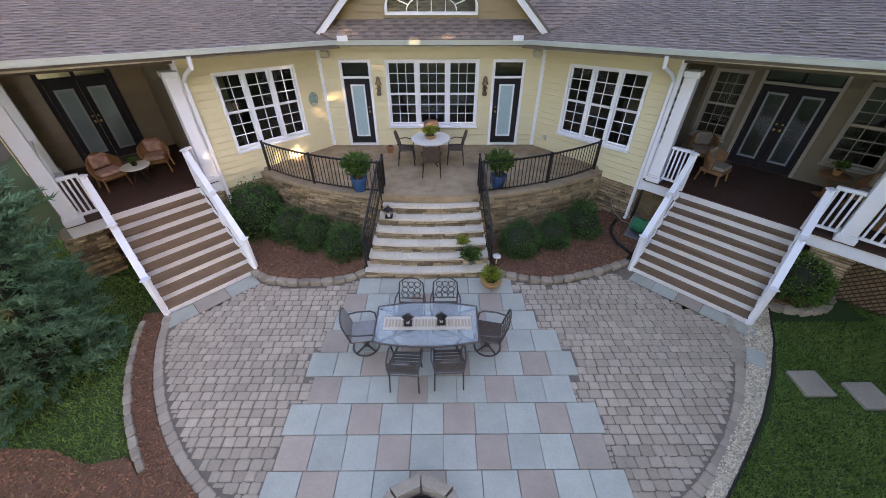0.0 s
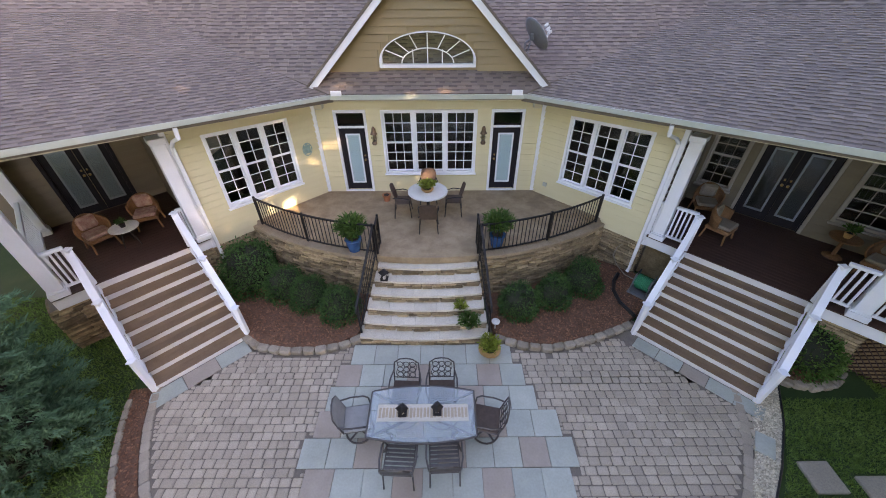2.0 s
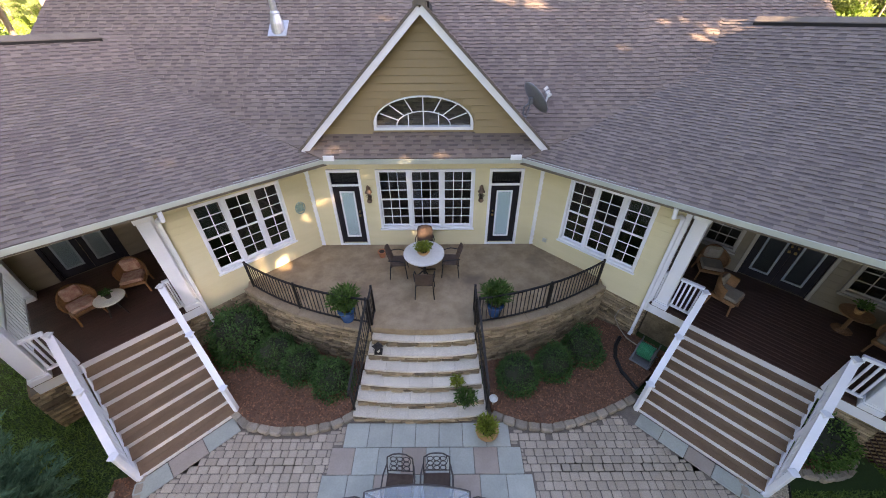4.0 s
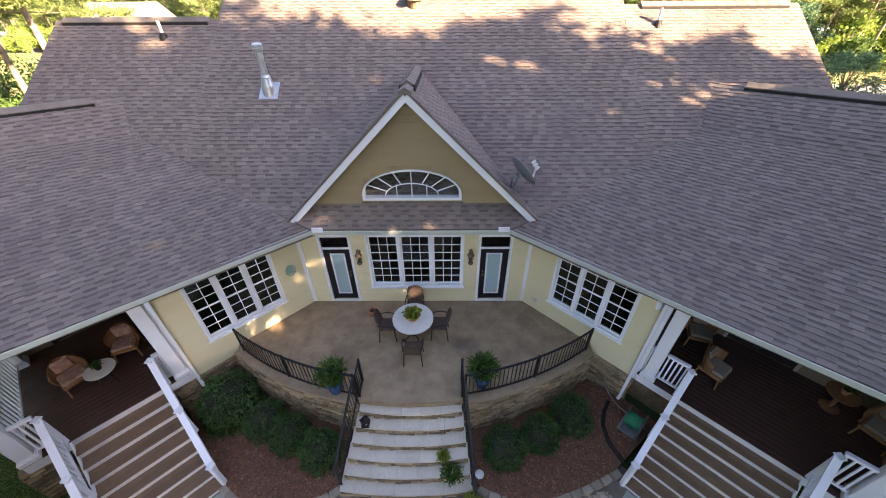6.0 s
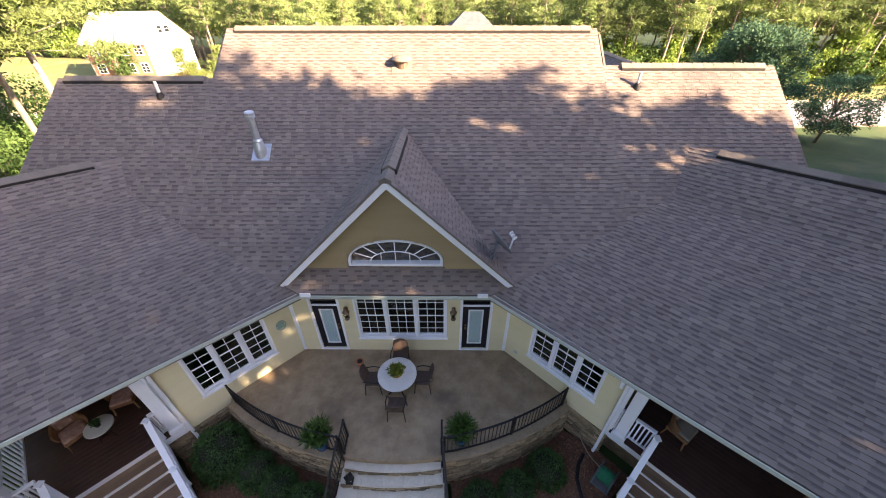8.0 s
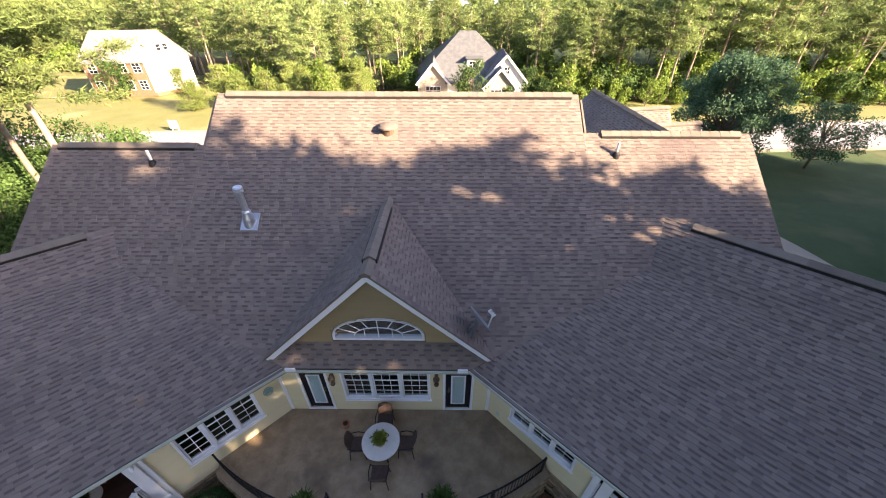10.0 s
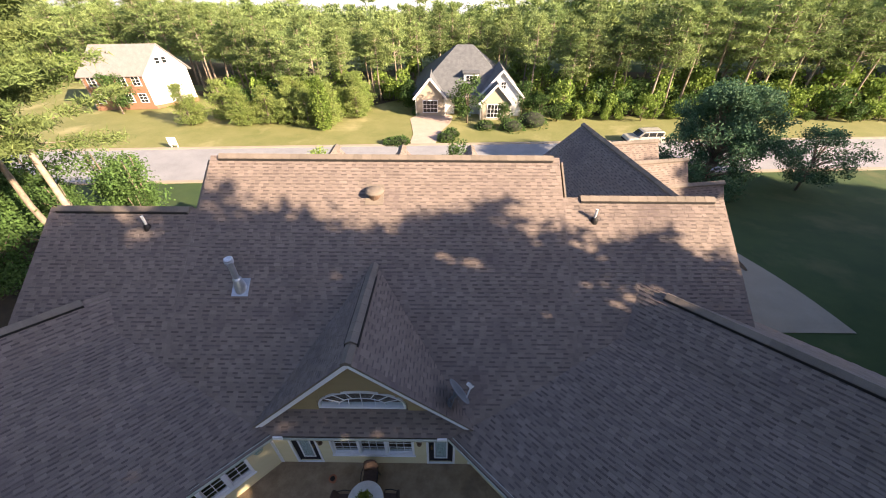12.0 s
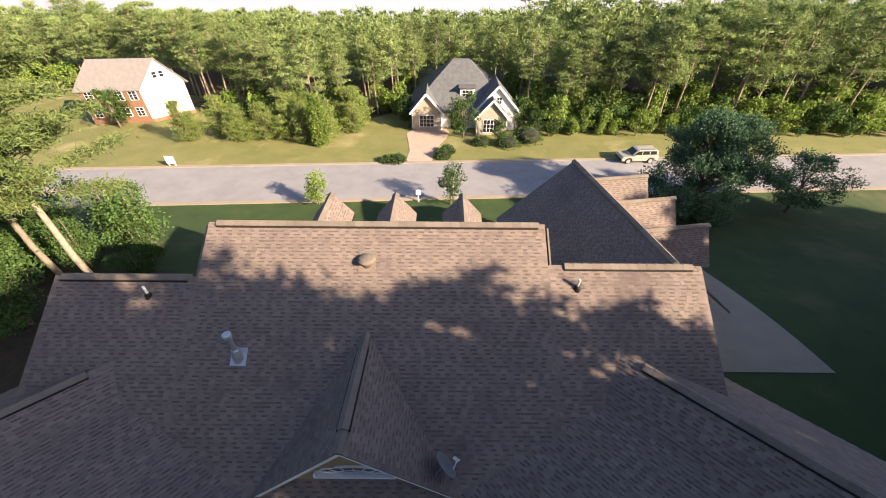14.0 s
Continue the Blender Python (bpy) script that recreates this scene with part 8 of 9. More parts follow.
part("mast", Shape().tube([(x, y, z - 0.02), (x + 0.01, y + 0.02, z + 0.22), mid - dish_dir * 0.04], 0.024, 8), M_grey_plastic, sd)
part("foot", Shape().tube([(x, y, z - 0.03), (x + 0.02, y, z + 0.03)], 0.085, 10), M_grey_plastic, sd)
for k in (-1, 1):
    part("brace", Shape().tube([(x + 0.05, y + 0.12 * k, z - 0.06), mid - dish_dir * 0.05 - Vector((0.03, 0, 0.06))], 0.011, 6), M_grey_plastic, sd)
part("bracket", Shape().box((mid.x - 0.12, mid.y - 0.10, mid.z - 0.09), (mid.x - 0.03, mid.y + 0.02, mid.z + 0.05), c=0.01), M_grey_plastic, sd, "dark mounting bracket")
su = Vector((0.57, 0.0, -0.82))
su = (su - dish_dir * su.dot(dish_dir)).normalized()
sv = dish_dir.cross(su)
dv = Shape()
rings = 6
for r in range(rings + 1):
    q = r / rings
    for k in range(20):
        a = 2 * math.pi * k / 20
        dv.v.append(tuple(mid + (su * math.cos(a) * 0.42 + sv * math.sin(a) * 0.37) * q + dish_dir * (0.07 * q * q)))
dv.f = [(r * 20 + k, r * 20 + (k + 1) % 20, (r + 1) * 20 + (k + 1) % 20, (r + 1) * 20 + k) for r in range(rings) for k in range(20)]
ob = part("reflector", dv, M_dish, sd, smooth=True)
sm = ob.modifiers.new("thickness", "SOLIDIFY")
sm.thickness = 0.012
low = mid + su * 0.36 + dish_dir * 0.05
head = Vector((3.07, 11.36, 5.62))
part("boom", Shape().tube([low, low.lerp(head, 0.55) - Vector((0, 0, 0.02)), head], 0.02, 6), M_pvc, sd)
part("receiver_bar", Shape().tube([head - su * 0.12 + Vector((0, 0, 0.03)), head + su * 0.12 + Vector((0, 0, 0.03))], 0.018, 6), M_grey_plastic, sd)
for k in (-1, 0, 1):
    e = head + su * 0.09 * k + Vector((0, 0, 0.03))
    part("receiver", Shape().tube([e, e - dish_dir * 0.10], 0.036, 10), M_pvc, sd)

x, y = -0.01, 16.55
z = main_z(y)
rv = thing("roof_vent", (x, y, z), "round brown dome vent on the shingle roof", "roof vent")
part("flange", Shape().slab([(x - 0.3, y - 0.3, main_z(y - 0.3) + 0.035), (x + 0.3, y - 0.3, main_z(y - 0.3) + 0.035), (x + 0.3, y + 0.3, main_z(y + 0.3) + 0.035), (x - 0.3, y + 0.3, main_z(y + 0.3) + 0.035)], 0.02), M_ridge, rv)
part("throat", Shape().lathe([(0.2, -0.1), (0.2, 0.16)], (x, y, z), 16), M_copper, rv)
part("dome", Shape().lathe([(0.31, 0.13), (0.31, 0.17), (0.24, 0.23), (0.1, 0.27), (0.02, 0.275)], (x, y, z), 24), M_ridge, rv)

x, y = -3.88, 13.92
z = main_z(y)
fl = thing("flue_pipe", (x, y, z), "tall galvanised flue pipe with a cap on the shingles", "flue pipe")
part("flashing", Shape().slab([(x - 0.25, y - 0.22, main_z(y - 0.22) + 0.03), (x + 0.25, y - 0.22, main_z(y - 0.22) + 0.03), (x + 0.25, y + 0.24, main_z(y + 0.24) + 0.03), (x - 0.25, y + 0.24, main_z(y + 0.24) + 0.03)], 0.015), M_galv, fl)
part("boot", Shape().lathe([(0.19, -0.1), (0.17, 0.15), (0.11, 0.38)], (x, y, z), 18), M_galv, fl)
part("pipe", Shape().lathe([(0.085, 0.3), (0.085, 1.0)], (x, y, z), 18), M_galv, fl)
part("collar", Shape().lathe([(0.12, 0.36), (0.13, 0.38), (0.10, 0.43)], (x, y, z), 18), M_galv, fl)
part("cap", Shape().lathe([(0.10, 1.0), (0.13, 1.02), (0.13, 1.07), (0.115, 1.08), (0.13, 1.10), (0.13, 1.15), (0.1, 1.18)], (x, y, z), 18), M_galv, fl)
for x, y in ((-7.25, 15.55), (7.12, 15.85)):
    z = main_z(y)
    vp = thing("vent_pipe", (x, y, z), "short white plumbing vent with a black boot on the roof", "vent pipe", "roof vent pipes")
    part("boot", Shape().lathe([(0.14, -0.1), (0.1, 0.06), (0.06, 0.12)], (x, y, z), 14), M_iron, vp)
    part("pipe", Shape().lathe([(0.042, 0.0), (0.042, 0.42)], (x, y, z), 12), M_pvc, vp)

# twigs caught on the wing roof above the eave
for (x0, y0), (x1, y1) in (((6.13, 7.34), (6.22, 7.22)), ((6.36, 7.05), (6.46, 6.97))):
    zt = lambda x, y: 4.35 + 0.281 * (0.92 - ((11.15 - y) - (x - 3.2)) / R2) + 0.035
    xm, ym = (x0 + x1) / 2 + 0.03, (y0 + y1) / 2 + 0.03
    solid("fallen_twig", Shape().tube([(x0, y0, zt(x0, y0)), (xm, ym, zt(xm, ym) + 0.01), (x1, y1, zt(x1, y1))], 0.009, 5), M_linen, "pale dry twig lying on the shingles", "twig", "twigs on the roof")

# ---------------------------------------------------------------- front of the house
def gable_roof(parent, x0, x1, y0, y1, ze, zr, along="y", mat=None, seed=0, fine=False, over=0.0):
    """A pitched roof as two thick slopes with white rakes; along: the ridge's run."""
    mat = mat or M_shingle
    if along == "y":
        xm = (x0 + x1) / 2
        faces = ([(x0, y0, ze), (xm, y0, zr), (xm, y1, zr), (x0, y1, ze)], [(x1, y0, ze), (x1, y1, ze), (xm, y1, zr), (xm, y0, zr)])
        ridge = ((xm, y0, zr), (xm, y1, zr))
        us = ((0, 1, 0), (0, 1, 0))
        vs = ((xm - x0, 0, zr - ze), (xm - x1, 0, zr - ze))
        os_ = ((x0, y0, ze), (x1, y0, ze))
        ln = y1 - y0
        sl = math.hypot(xm - x0, zr - ze)
    else:
        ym = (y0 + y1) / 2
        faces = ([(x0, y0, ze), (x1, y0, ze), (x1, ym, zr), (x0, ym, zr)], [(x0, y1, ze), (x0, ym, zr), (x1, ym, zr), (x1, y1, ze)])
        ridge = ((x0, ym, zr), (x1, ym, zr))
        us = ((1, 0, 0), (1, 0, 0))
        vs = ((0, ym - y0, zr - ze), (0, ym - y1, zr - ze))
        os_ = ((x0, y0, ze), (x0, y1, ze))
        ln = x1 - x0
        sl = math.hypot(ym - y0, zr - ze)
    for k in (0, 1):
        part("slope", Shape().slab(faces[k], 0.12), mat, parent)
        if fine:
            sh = Shape()
            bd = Shape()
            shingles(sh, [(0, 0), (ln, 0), (ln, sl), (0, sl)], plane_at(os_[k], us[k], vs[k]), seed=seed + k, bands=bd)
            ob = part("shingles", sh, M_shingle, parent, recalc=False)
            ob["kind"] = "stuff"
            bo = part("shadow_band", bd, M_shband, ob, recalc=False)
            bo["kind"] = "stuff"
    cap_run(parent, *ridge, w=0.34, h=0.08)


gr = thing("roof_garage", (12, 24, 5), "brown shingle garage roof with small cross gables", "roof", kind="structure")
gable_roof(gr, 7.2, 16.6, 18.8, 28.8, 2.6, 6.5, "y", fine=True, seed=200)
part("garage_wall", Shape().box((7.8, 19.5, -2.8), (16.0, 28.4, 2.75)), M_siding, gr)
part("gable_end", Shape().add([(7.8, 28.5, 2.6), (16.0, 28.5, 2.6), (11.9, 28.5, 6.3), (7.8, 28.35, 2.6), (16.0, 28.35, 2.6), (11.9, 28.35, 6.3)], [(0, 1, 2), (5, 4, 3), (0, 3, 4, 1), (1, 4, 5, 2), (2, 5, 3, 0)]), M_siding, gr)
SPIN = Matrix.Translation((11.7, 24, 0)) @ Matrix.Rotation(radians(9.4), 4, "Z") @ Matrix.Translation((-12, -24, 0))
gr.matrix_basis = SPIN @ Matrix.Translation((12, 24, 5))
for y in (22.4, 25.2, 28.0):
    dm = thing("garage_dormer", (15, y, 4), "small shingled cross gable on the garage roof", "dormer", "garage dormers")
    gable_roof(dm, 12.4, 16.75, y - 1.25, y + 1.25, 3.65, 5.5, "x", fine=True, seed=210 + int(y))
    part("front", Shape().add([(16.35, y - 1.1, 2.6), (16.35, y + 1.1, 2.6), (16.35, y + 1.1, 3.75), (16.35, y, 5.35), (16.35, y - 1.1, 3.75), (16.25, y - 1.1, 2.6), (16.25, y + 1.1, 2.6), (16.25, y + 1.1, 3.75), (16.25, y, 5.35), (16.25, y - 1.1, 3.75)], [(0, 1, 2, 3, 4), (9, 8, 7, 6, 5), (0, 5, 6, 1), (1, 6, 7, 2), (2, 7, 8, 3), (3, 8, 9, 4), (4, 9, 5, 0)]), M_siding, dm)
    dm.matrix_basis = SPIN @ Matrix.Translation((15, y, 4))
for x in (-2.85, 0.28, 3.5):
    dm = thing("front_dormer", (x, 21.5, 6), "small gabled dormer on the front roof slope", "dormer", "front dormers")
    gable_roof(dm, x - 0.95, x + 0.95, 19.6, 22.6, 6.45, 7.55, "y", fine=True, seed=220 + int(x))
    part("front", Shape().add([(x - 0.8, 22.3, 5.0), (x + 0.8, 22.3, 5.0), (x + 0.8, 22.3, 6.5), (x, 22.3, 7.4), (x - 0.8, 22.3, 6.5), (x - 0.8, 20, 6.0), (x + 0.8, 20, 6.0), (x + 0.8, 20, 6.5), (x, 20, 7.4), (x - 0.8, 20, 6.5)], [(0, 1, 2, 3, 4), (9, 8, 7, 6, 5), (0, 5, 6, 1), (1, 6, 7, 2), (2, 7, 8, 3), (3, 8, 9, 4), (4, 9, 5, 0)]), M_siding, dm)


# ---------------------------------------------------------------- drives and street things
def ground_patch(name, poly, lift, mat, label, category):
    """A paved patch that follows the ground; poly: left and right edges, row by row."""
    sh = Shape()
    n = len(poly)
    rows = []
    for (a, b), (c, d) in zip(poly, poly[1:]):
        for k in range(4):
            t = k / 4
            rows.append(((a[0] + (c[0] - a[0]) * t, a[1] + (c[1] - a[1]) * t), (b[0] + (d[0] - b[0]) * t, b[1] + (d[1] - b[1]) * t)))
    rows.append(poly[-1])
    for a, b in rows:
        for k in range(4):
            x, y = a[0] + (b[0] - a[0]) * k / 3, a[1] + (b[1] - a[1]) * k / 3
            sh.v.append((x, y, gz(x, y) + lift))
    for i in range(len(rows) - 1):
        for k in range(3):
            sh.f.append((i * 4 + k, i * 4 + k + 1, i * 4 + k + 5, i * 4 + k + 4))
    return solid(name, sh, mat, label, category, kind="structure")


ground_patch("driveway", [((11.3, 17.9), (22.7, 17.9)), ((11.3, 22.0), (21.9, 22.0)), ((16.2, 27.0), (20.9, 27.0)), ((17.0, 34), (21.3, 34)), ((17.2, 39.6), (22.3, 39.9))], 0.015, M_conc, "pale concrete driveway apron beside the house", "driveway")
M_pinkc = surf("pink_concrete", (0.45, 0.33, 0.26), (0.54, 0.41, 0.33), 1.5, 0.85, 0.3, 40)
ground_patch("driveway", [((-1.9, 46.6), (1.1, 46.5)), ((-1.7, 50.0), (1.3, 50.0)), ((-2.2, 53.5), (2.8, 54.2)), ((-2.6, 56.0), (3.2, 57.0)), ((-1.5, 58.5), (2.4, 58.5))], 0.03, M_pinkc, "pinkish concrete drive of the neighbouring house", "driveway")
mb = thing("mailbox", (0.1, 38.0, gz(0, 38)), "white post-mounted mailbox by the kerb", "mailbox")
z = gz(0, 38)
part("post", Shape().box((0.04, 37.95, z), (0.16, 38.05, z + 1.0), c=0.01), M_white, mb)
part("box", Shape().box((-0.14, 37.75, z + 0.85), (0.34, 38.3, z + 1.2), c=0.05), M_white, mb)
x, y = -28.0, 45.2
z = gz(x, y)
sg = thing("yard_sign", (x, y, z), "plain white board on posts at the roadside", "sign board")
for dx in (-0.35, 0.35):
    part("post", Shape().box((x + dx - 0.05, y - 0.05, z), (x + dx + 0.05, y + 0.05, z + 1.0), c=0.01), M_white, sg)
part("board", Shape().box((x - 0.5, y - 0.09, z + 0.35), (x + 0.5, y - 0.05, z + 1.25), c=0.01), M_white, sg)

# the parked car
M_car = surf("pale_gold_paint", (0.56, 0.53, 0.46), (0.60, 0.57, 0.50), 2, 0.28, 0.0, 40, metal=0.4)
M_tyre = surf("black_rubber", (0.02, 0.02, 0.02), (0.035, 0.035, 0.035), 8, 0.85, 0.2, 60)
M_cglass = surf("dark_car_glass", (0.015, 0.018, 0.02), (0.025, 0.028, 0.03), 2, 0.06, 0.0, 40)
M_lamp_red = surf("red_lamp", (0.35, 0.02, 0.02), (0.4, 0.03, 0.03), 2, 0.2, 0.0, 40)
M_lamp_clear = surf("clear_lamp", (0.7, 0.7, 0.68), (0.75, 0.75, 0.72), 2, 0.1, 0.0, 40)
car = thing("parked_car", (0, 0, 0), "pale gold sport utility car parked at the kerb", "car")


def prof(pts, y0, y1, inset=0.0):
    n = len(pts)
    sh = Shape()
    for yy, s in ((y0, inset), (y1, -inset)):
        sh.v += [(x, yy, z) for x, z in pts]
    sh.f = [tuple(range(n)), tuple(range(2 * n - 1, n - 1, -1))] + [(i, n + i, n + (i + 1) % n, (i + 1) % n) for i in range(n)]
    return sh


body = [(-2.3, 0.45), (-2.33, 0.7), (-2.2, 0.92), (-1.1, 1.02), (2.2, 1.04), (2.3, 0.9), (2.32, 0.5), (2.2, 0.34), (1.85, 0.34), (1.8, 0.6), (1.55, 0.76), (1.25, 0.76), (1.0, 0.6), (0.95, 0.32), (-0.95, 0.32), (-1.0, 0.6), (-1.25, 0.76), (-1.55, 0.76), (-1.8, 0.6), (-1.85, 0.34), (-2.2, 0.36)]
bo = part("body", prof(body, -0.9, 0.9), M_car, car)
bv = bo.modifiers.new("edges", "BEVEL")
bv.width, bv.segments, bv.limit_method = 0.05, 2, "ANGLE"
cab = [(-1.15, 1.0), (-0.55, 1.6), (-0.3, 1.7), (1.9, 1.7), (2.12, 1.55), (2.25, 1.02)]
cb = part("cabin", prof(cab, -0.78, 0.78), M_car, car)
bv = cb.modifiers.new("edges", "BEVEL")
bv.width, bv.segments, bv.limit_method = 0.06, 2, "ANGLE"
for sy in (-1, 1):
    for pts in ([(-0.85, 1.1), (-0.42, 1.55), (0.1, 1.57), (0.1, 1.1)], [(0.2, 1.1), (0.2, 1.57), (1.05, 1.57), (1.05, 1.1)], [(1.15, 1.1), (1.15, 1.57), (1.85, 1.55), (2.0, 1.12)]):
        part("side_window", prof(pts, sy * 0.775, sy * 0.79), M_cglass, car)
    part("roof_rail", Shape().tube([(-0.1, sy * 0.62, 1.72), (0.0, sy * 0.62, 1.78), (1.7, sy * 0.62, 1.78), (1.8, sy * 0.62, 1.72)], 0.02, 6), M_tyre, car)
    for wx in (-1.4, 1.4):
        w = part("wheel", Shape().tube([(wx, sy * 0.68, 0.34), (wx, sy * 0.9, 0.34)], 0.25, 16), M_galv, car, "metal wheel rim")
        part("tyre", Shape().tube([(wx + 0.29 * math.cos(t), sy * 0.8, 0.34 + 0.29 * math.sin(t)) for t in [j * math.pi / 10 for j in range(21)]], 0.07, 8, False), M_tyre, w, "black rubber tyre")
    part("headlight", Shape().box((-2.33, sy * 0.6 - 0.15, 0.68), (-2.22, sy * 0.6 + 0.15, 0.84), c=0.02), M_lamp_clear, car)
    part("tail_light", Shape().box((2.24, sy * 0.75 - 0.08, 0.75), (2.335, sy * 0.75 + 0.08, 1.0), c=0.02), M_lamp_red, car)
    part("mirror", Shape().box((-0.85, sy * 0.95 - 0.1, 1.05), (-0.72, sy * 0.95 + 0.1, 1.2), c=0.03), M_car, car)
part("windscreen", Shape().add([(-1.07, -0.68, 1.09), (-1.07, 0.68, 1.09), (-0.56, 0.64, 1.6), (-0.56, -0.64, 1.6), (-1.1, -0.68, 1.1), (-1.1, 0.68, 1.1), (-0.59, 0.64, 1.62), (-0.59, -0.64, 1.62)], [(0, 1, 2, 3), (7, 6, 5, 4), (0, 4, 5, 1), (1, 5, 6, 2), (2, 6, 7, 3), (3, 7, 4, 0)]), M_cglass, car)
part("bumper", Shape().box((-2.4, -0.85, 0.4), (-2.28, 0.85, 0.62), c=0.04).box((2.28, -0.85, 0.4), (2.4, 0.85, 0.62), c=0.04), M_tyre, car)
car.matrix_basis = pose(24.9, 47.5, gz(25, 47.4) + 0.02, 0, 0, 4) @ Matrix.Scale(0.93, 4)


# ---------------------------------------------------------------- neighbouring houses
M_white_sd = surf("white_lap_siding", (0.72, 0.72, 0.70), (0.80, 0.80, 0.78), 1.0, 0.6, 0.1, 30)
M_brick = surf("orange_brick", (0.22, 0.11, 0.065), (0.31, 0.17, 0.10), 6, 0.85, 0.5, 20)
M_slate = surf("grey_roof_shingles", (0.09, 0.095, 0.10), (0.15, 0.155, 0.16), 2.0, 0.9, 0.6, 18)
M_tanroof = surf("tan_roof_shingles", (0.21, 0.19, 0.18), (0.27, 0.25, 0.24), 2.0, 0.9, 0.6, 18)
M_beige = surf("beige_stucco", (0.40, 0.34, 0.26), (0.47, 0.41, 0.32), 2.0, 0.8, 0.3, 20)


def house_window(parent, f, s, z, w, h, cols=2, rows=3):
    wd = part("window", Shape().box((s - w / 2 - 0.08, 0.0, z - 0.08), (s + w / 2 + 0.08, 0.06, z + h + 0.08), f, 0.01), M_white, parent, "white framed house window")
    part("pane", Shape().box((s - w / 2, 0.06, z), (s + w / 2, 0.07, z + h), f), M_cglass, wd)
    mu = Shape()
    for k in range(1, cols):
        x = s - w / 2 + w * k / cols
        mu.box((x - 0.02, 0.07, z), (x + 0.02, 0.085, z + h), f)
    for k in range(1, rows):
        zz = z + h * k / rows
        mu.box((s - w / 2, 0.07, zz - 0.02), (s + w / 2, 0.084, zz + 0.02), f)
    part("muntins", mu, M_white, wd)


# two-storey house with a white side wall and brick front
WH = Vector((-39.1, 59.8, -2.65))
wdir, wnor = Vector((0.68, 0.73, 0)).normalized(), Vector((0.97, 0.12, 0)).normalized()


def f_wh(s, o, z):
    p = WH + wdir * s + wnor * o
    return (p.x, p.y, WH.z + z)


wh = thing("neighbour_house", WH, "two-storey white-sided house with brick front and tan roof", "house", "neighbouring houses")
DW, LW, ZE, ZA = 5.5, 8.0, 4.7, 7.9
part("side_wall", Shape().add([f_wh(*c) for c in ((0, 0, 0), (DW, 0, 0), (DW, 0, ZE), (DW / 2, 0, ZA), (0, 0, ZE), (0, -0.2, 0), (DW, -0.2, 0), (DW, -0.2, ZE), (DW / 2, -0.2, ZA), (0, -0.2, ZE))], [(0, 1, 2, 3, 4), (9, 8, 7, 6, 5), (0, 5, 6, 1), (1, 6, 7, 2), (2, 7, 8, 3), (3, 8, 9, 4), (4, 9, 5, 0)]), M_white_sd, wh)
part("front_wall", Shape().box((0, -LW, 0), (0.25, -0.2, ZE), f_wh), M_brick, wh)
part("back_wall", Shape().box((DW - 0.2, -LW, 0), (DW, -0.2, ZE), f_wh), M_white_sd, wh)
part("end_wall", Shape().box((0, -LW, 0), (DW, -LW + 0.2, ZE - 0.2), f_wh), M_white_sd, wh)
part("foundation", Shape().box((-0.03, -LW, 0), (DW + 0.03, 0.04, 0.5), f_wh), M_brick, wh)
for a, b in ((0, 1), (1, 0)):
    s0 = -0.35 if a == 0 else DW + 0.35
    part("roof", Shape().slab([f_wh(s0, 0.25, ZE - 0.2), f_wh(s0, -LW - 0.2, ZE - 0.2), f_wh(DW / 2, -LW - 0.2, ZA + 0.12), f_wh(DW / 2, 0.25, ZA + 0.12)], 0.15), M_tanroof, wh)
for s in (DW / 2 - 0.5, DW / 2 + 0.35):
    house_window(wh, f_wh, s, 5.6, 0.5, 0.75, 1, 2)
f_whf = lambda s, o, z: f_wh(-o, -s, z)
for s in (1.2, 3.0, 6.8):
    for z in (1.0, 3.2):
        house_window(wh, f_whf, s, z, 0.9, 1.1)

# one-and-a-half-storey house across the street
NX, NY, NZ = 4.6, 60.0, gz(4.6, 60)
nh = thing("neighbour_house", (NX, NY, NZ), "white and tan house with a grey hipped roof across the street", "house", "neighbouring houses")
ZE2, ZR2 = 2.7, 7.7
part("wall", Shape().box((NX - 6.4, NY - 1.5, NZ), (NX + 6.6, NY + 11, NZ + ZE2)), M_white_sd, nh)
e = NZ + ZE2 - 0.1
xa, xb, ya, yb = NX - 6.9, NX + 7.1, NY - 2.0, NY + 11.5
p = [(xa, ya, e), (xb, ya, e), (xb, yb, e), (xa, yb, e), (NX - 0.9, NY + 4.4, NZ + ZR2), (NX + 1.3, NY + 4.4, NZ + ZR2)]
part("roof", Shape().add(p, [(0, 1, 5, 4), (1, 2, 5), (2, 3, 4, 5), (3, 0, 4), (3, 2, 1, 0)]), M_slate, nh)


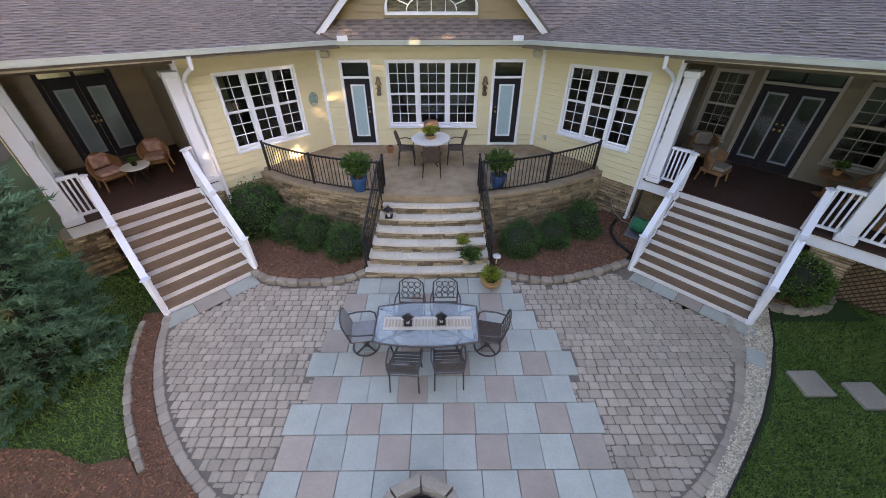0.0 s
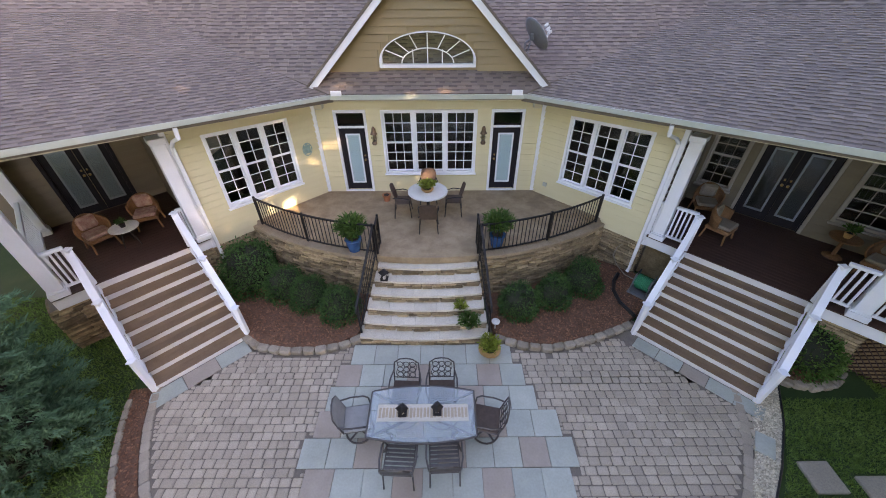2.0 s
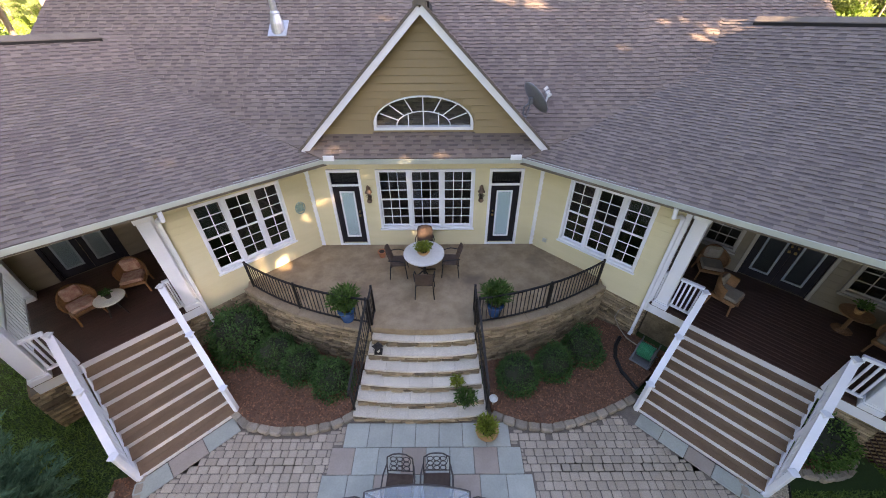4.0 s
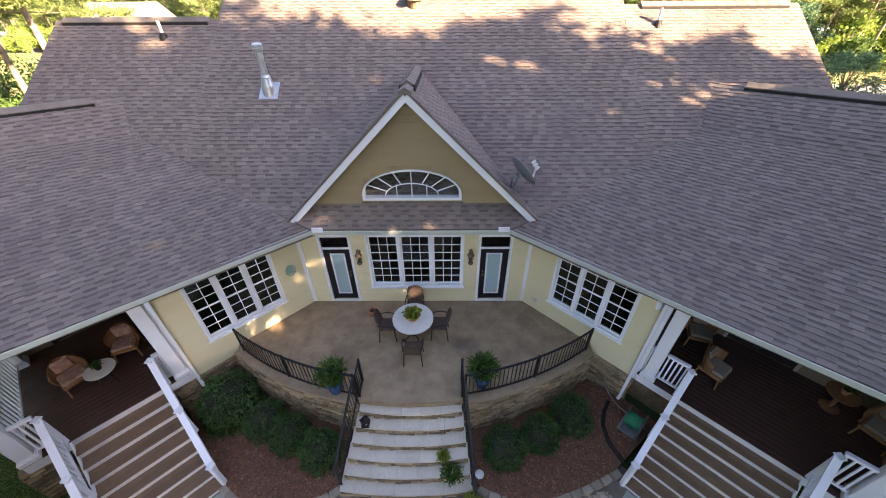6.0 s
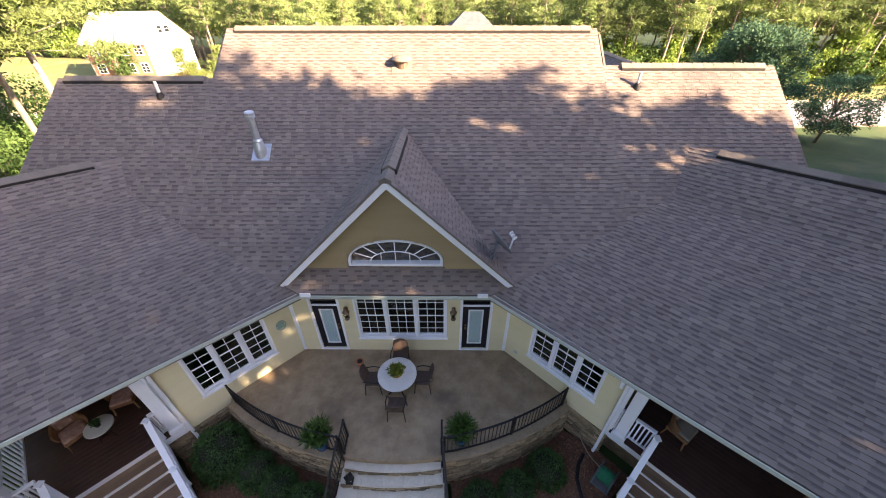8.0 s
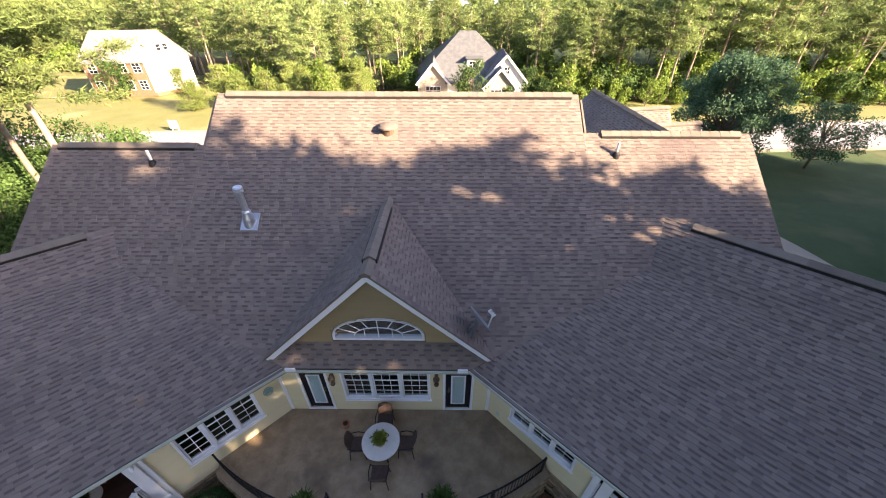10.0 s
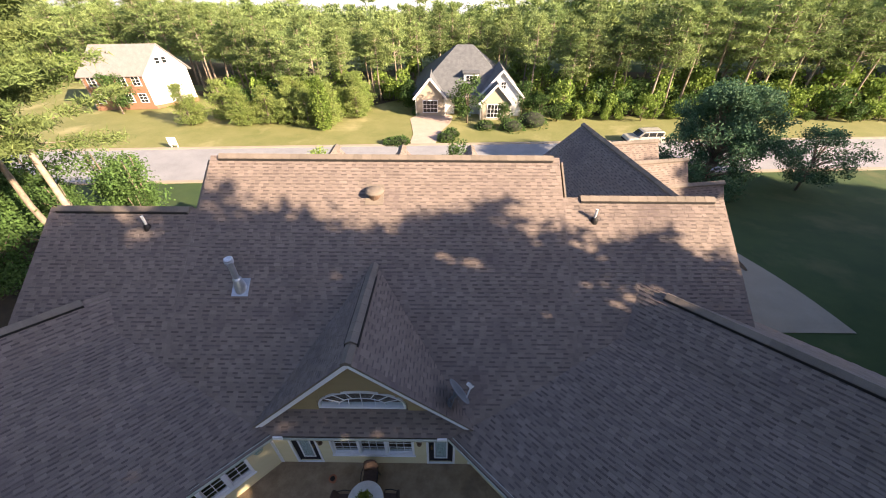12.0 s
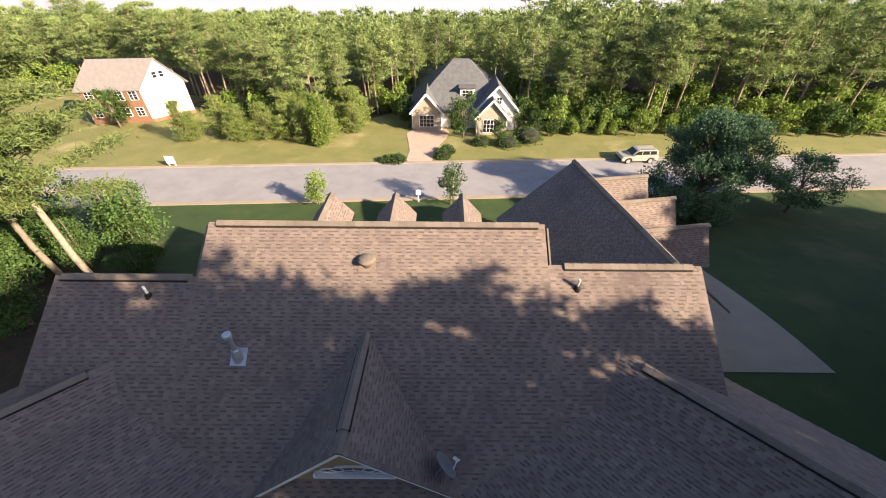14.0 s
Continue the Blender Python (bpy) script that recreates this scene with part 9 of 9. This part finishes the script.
def front_gable(x, w, depth, ze, zr, wall_mat, y0):
    part("gable_wall", Shape().add([(x - w, y0, NZ), (x + w, y0, NZ), (x + w, y0, NZ + ze), (x, y0, NZ + zr - 0.15), (x - w, y0, NZ + ze), (x - w, y0 + 0.2, NZ), (x + w, y0 + 0.2, NZ), (x + w, y0 + 0.2, NZ + ze), (x, y0 + 0.2, NZ + zr - 0.15), (x - w, y0 + 0.2, NZ + ze)], [(0, 1, 2, 3, 4), (9, 8, 7, 6, 5), (0, 5, 6, 1), (1, 6, 7, 2), (2, 7, 8, 3), (3, 8, 9, 4), (4, 9, 5, 0)]), wall_mat, nh)
    for sg in (-1, 1):
        part("gable_side", Shape().box((x + sg * w - 0.1, y0, NZ), (x + sg * w + 0.1, y0 + 2.5, NZ + ze)), M_white_sd, nh)
        part("gable_roof", Shape().slab([(x + sg * (w + 0.35), y0 - 0.3, NZ + ze - 0.3), (x, y0 - 0.3, NZ + zr), (x, y0 + depth, NZ + zr), (x + sg * (w + 0.35), y0 + depth, NZ + ze - 0.3)], 0.14), M_slate, nh)
        part("rake_board", Shape().bar((x + sg * (w + 0.36), y0 - 0.33, NZ + ze - 0.38), (x, y0 - 0.33, NZ + zr - 0.07), 0.25, 0.05, (0, 1, 0)), M_white, nh)


front_gable(NX - 4.5, 1.9, 5, 2.7, 5.0, M_beige, NY - 2.6)
front_gable(NX + 4.2, 1.9, 5, 2.6, 4.7, M_beige, NY - 4.2)
front_gable(NX + 5.0, 2.7, 5, 2.9, 5.9, M_white_sd, NY - 2.2)
f_n = lambda s, o, z: (s, NY - 2.6 - o, NZ + z)
house_window(nh, f_n, NX - 4.5, 0.6, 1.9, 1.5, 4, 3)
f_n2 = lambda s, o, z: (s, NY - 4.2 - o, NZ + z)
house_window(nh, f_n2, NX + 4.2, 0.5, 2.2, 1.6, 5, 3)
f_n3 = lambda s, o, z: (s, NY - 2.2 - o, NZ + z)
house_window(nh, f_n3, NX + 5.2, 3.6, 0.6, 0.8, 2, 2)
part("front_door", Shape().box((NX - 1.2, NY - 1.58, NZ), (NX - 0.2, NY - 1.5, NZ + 2.2), c=0.02), M_deck, nh)
part("dormer", Shape().box((NX + 0.0, NY - 0.2, NZ + 3.4), (NX + 2.0, NY + 2.5, NZ + 5.0), c=0.02), M_white_sd, nh)
part("dormer_roof", Shape().box((NX - 0.2, NY - 0.5, NZ + 5.0), (NX + 2.2, NY + 3.2, NZ + 5.15), c=0.02), M_slate, nh)
house_window(nh, lambda s, o, z: (s, NY - 0.2 - o, NZ + z), NX + 1.0, 3.9, 1.3, 0.8, 3, 2)
for s in (NX - 2.6, NX + 0.9):
    part("porch_post", Shape().box((s - 0.12, NY - 2.5, NZ), (s + 0.12, NY - 2.26, NZ + 2.6), c=0.02), M_white, nh)
part("porch_roof", Shape().slab([(NX - 2.9, NY - 2.8, NZ + 2.6), (NX + 1.4, NY - 2.8, NZ + 2.6), (NX + 1.4, NY - 1.4, NZ + 3.1), (NX - 2.9, NY - 1.4, NZ + 3.1)], 0.15), M_slate, nh)

# ---------------------------------------------------------------- grass on the near lawns
rs = np.random.RandomState(3)
gx = np.concatenate([rs.uniform(2.0, 13, 240000), rs.uniform(-11, -4.4, 90000)])
gy = np.concatenate([rs.uniform(-1.0, 6.5, 240000), rs.uniform(-0.5, 8.0, 90000)])
d = np.hypot(gx - PC[0], gy - PC[1])
keep = (d > PR + np.where(gx > 4, 0.18, 0.42)) & (rs.uniform(0, 1, len(d)) < np.clip(1.0 - (d - PR - 3.5) / 4.5, 0, 1))
keep &= ~((gx > 4) & (gx < 7.5) & (d < PR + 0.21 + 0.187 * (gy - 2.2)) & (gy > 1.5))
keep &= ~((gx > 6.6) & (gy > 5.0) & (gx < 9.2))
for x, y in ((6.85, 3.58), (7.66, 3.34), (8.5, 3.15)):
    keep &= ~((np.abs(gx - x) < 0.3) & (np.abs(gy - y) < 0.3))
pts = np.stack([gx, gy, np.full(len(gx), -0.03)], 1)[keep]
q = needle_tris(rs, pts, 0.075, 0.02, np.tile([[0, 0, 1.1]], (len(pts), 1)))
tagged(new("grass", quad_mesh("grass", q, M_blade)), "short green lawn grass beside the patio", "grass", kind="stuff")

# glowing sheet added beyond the woods, standing in for the pale sky
M_sky_glow = bpy.data.materials.new("horizon_haze")
M_sky_glow.use_nodes = True
hn = M_sky_glow.node_tree
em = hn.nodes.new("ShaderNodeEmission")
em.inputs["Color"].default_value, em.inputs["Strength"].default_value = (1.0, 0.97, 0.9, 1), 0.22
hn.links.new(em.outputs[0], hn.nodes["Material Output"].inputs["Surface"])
solid("backdrop", Shape().box((-2600, 1200, -400), (2600, 1202, 30)), M_sky_glow, "pale hazy sky at the horizon", "sky", kind="structure")
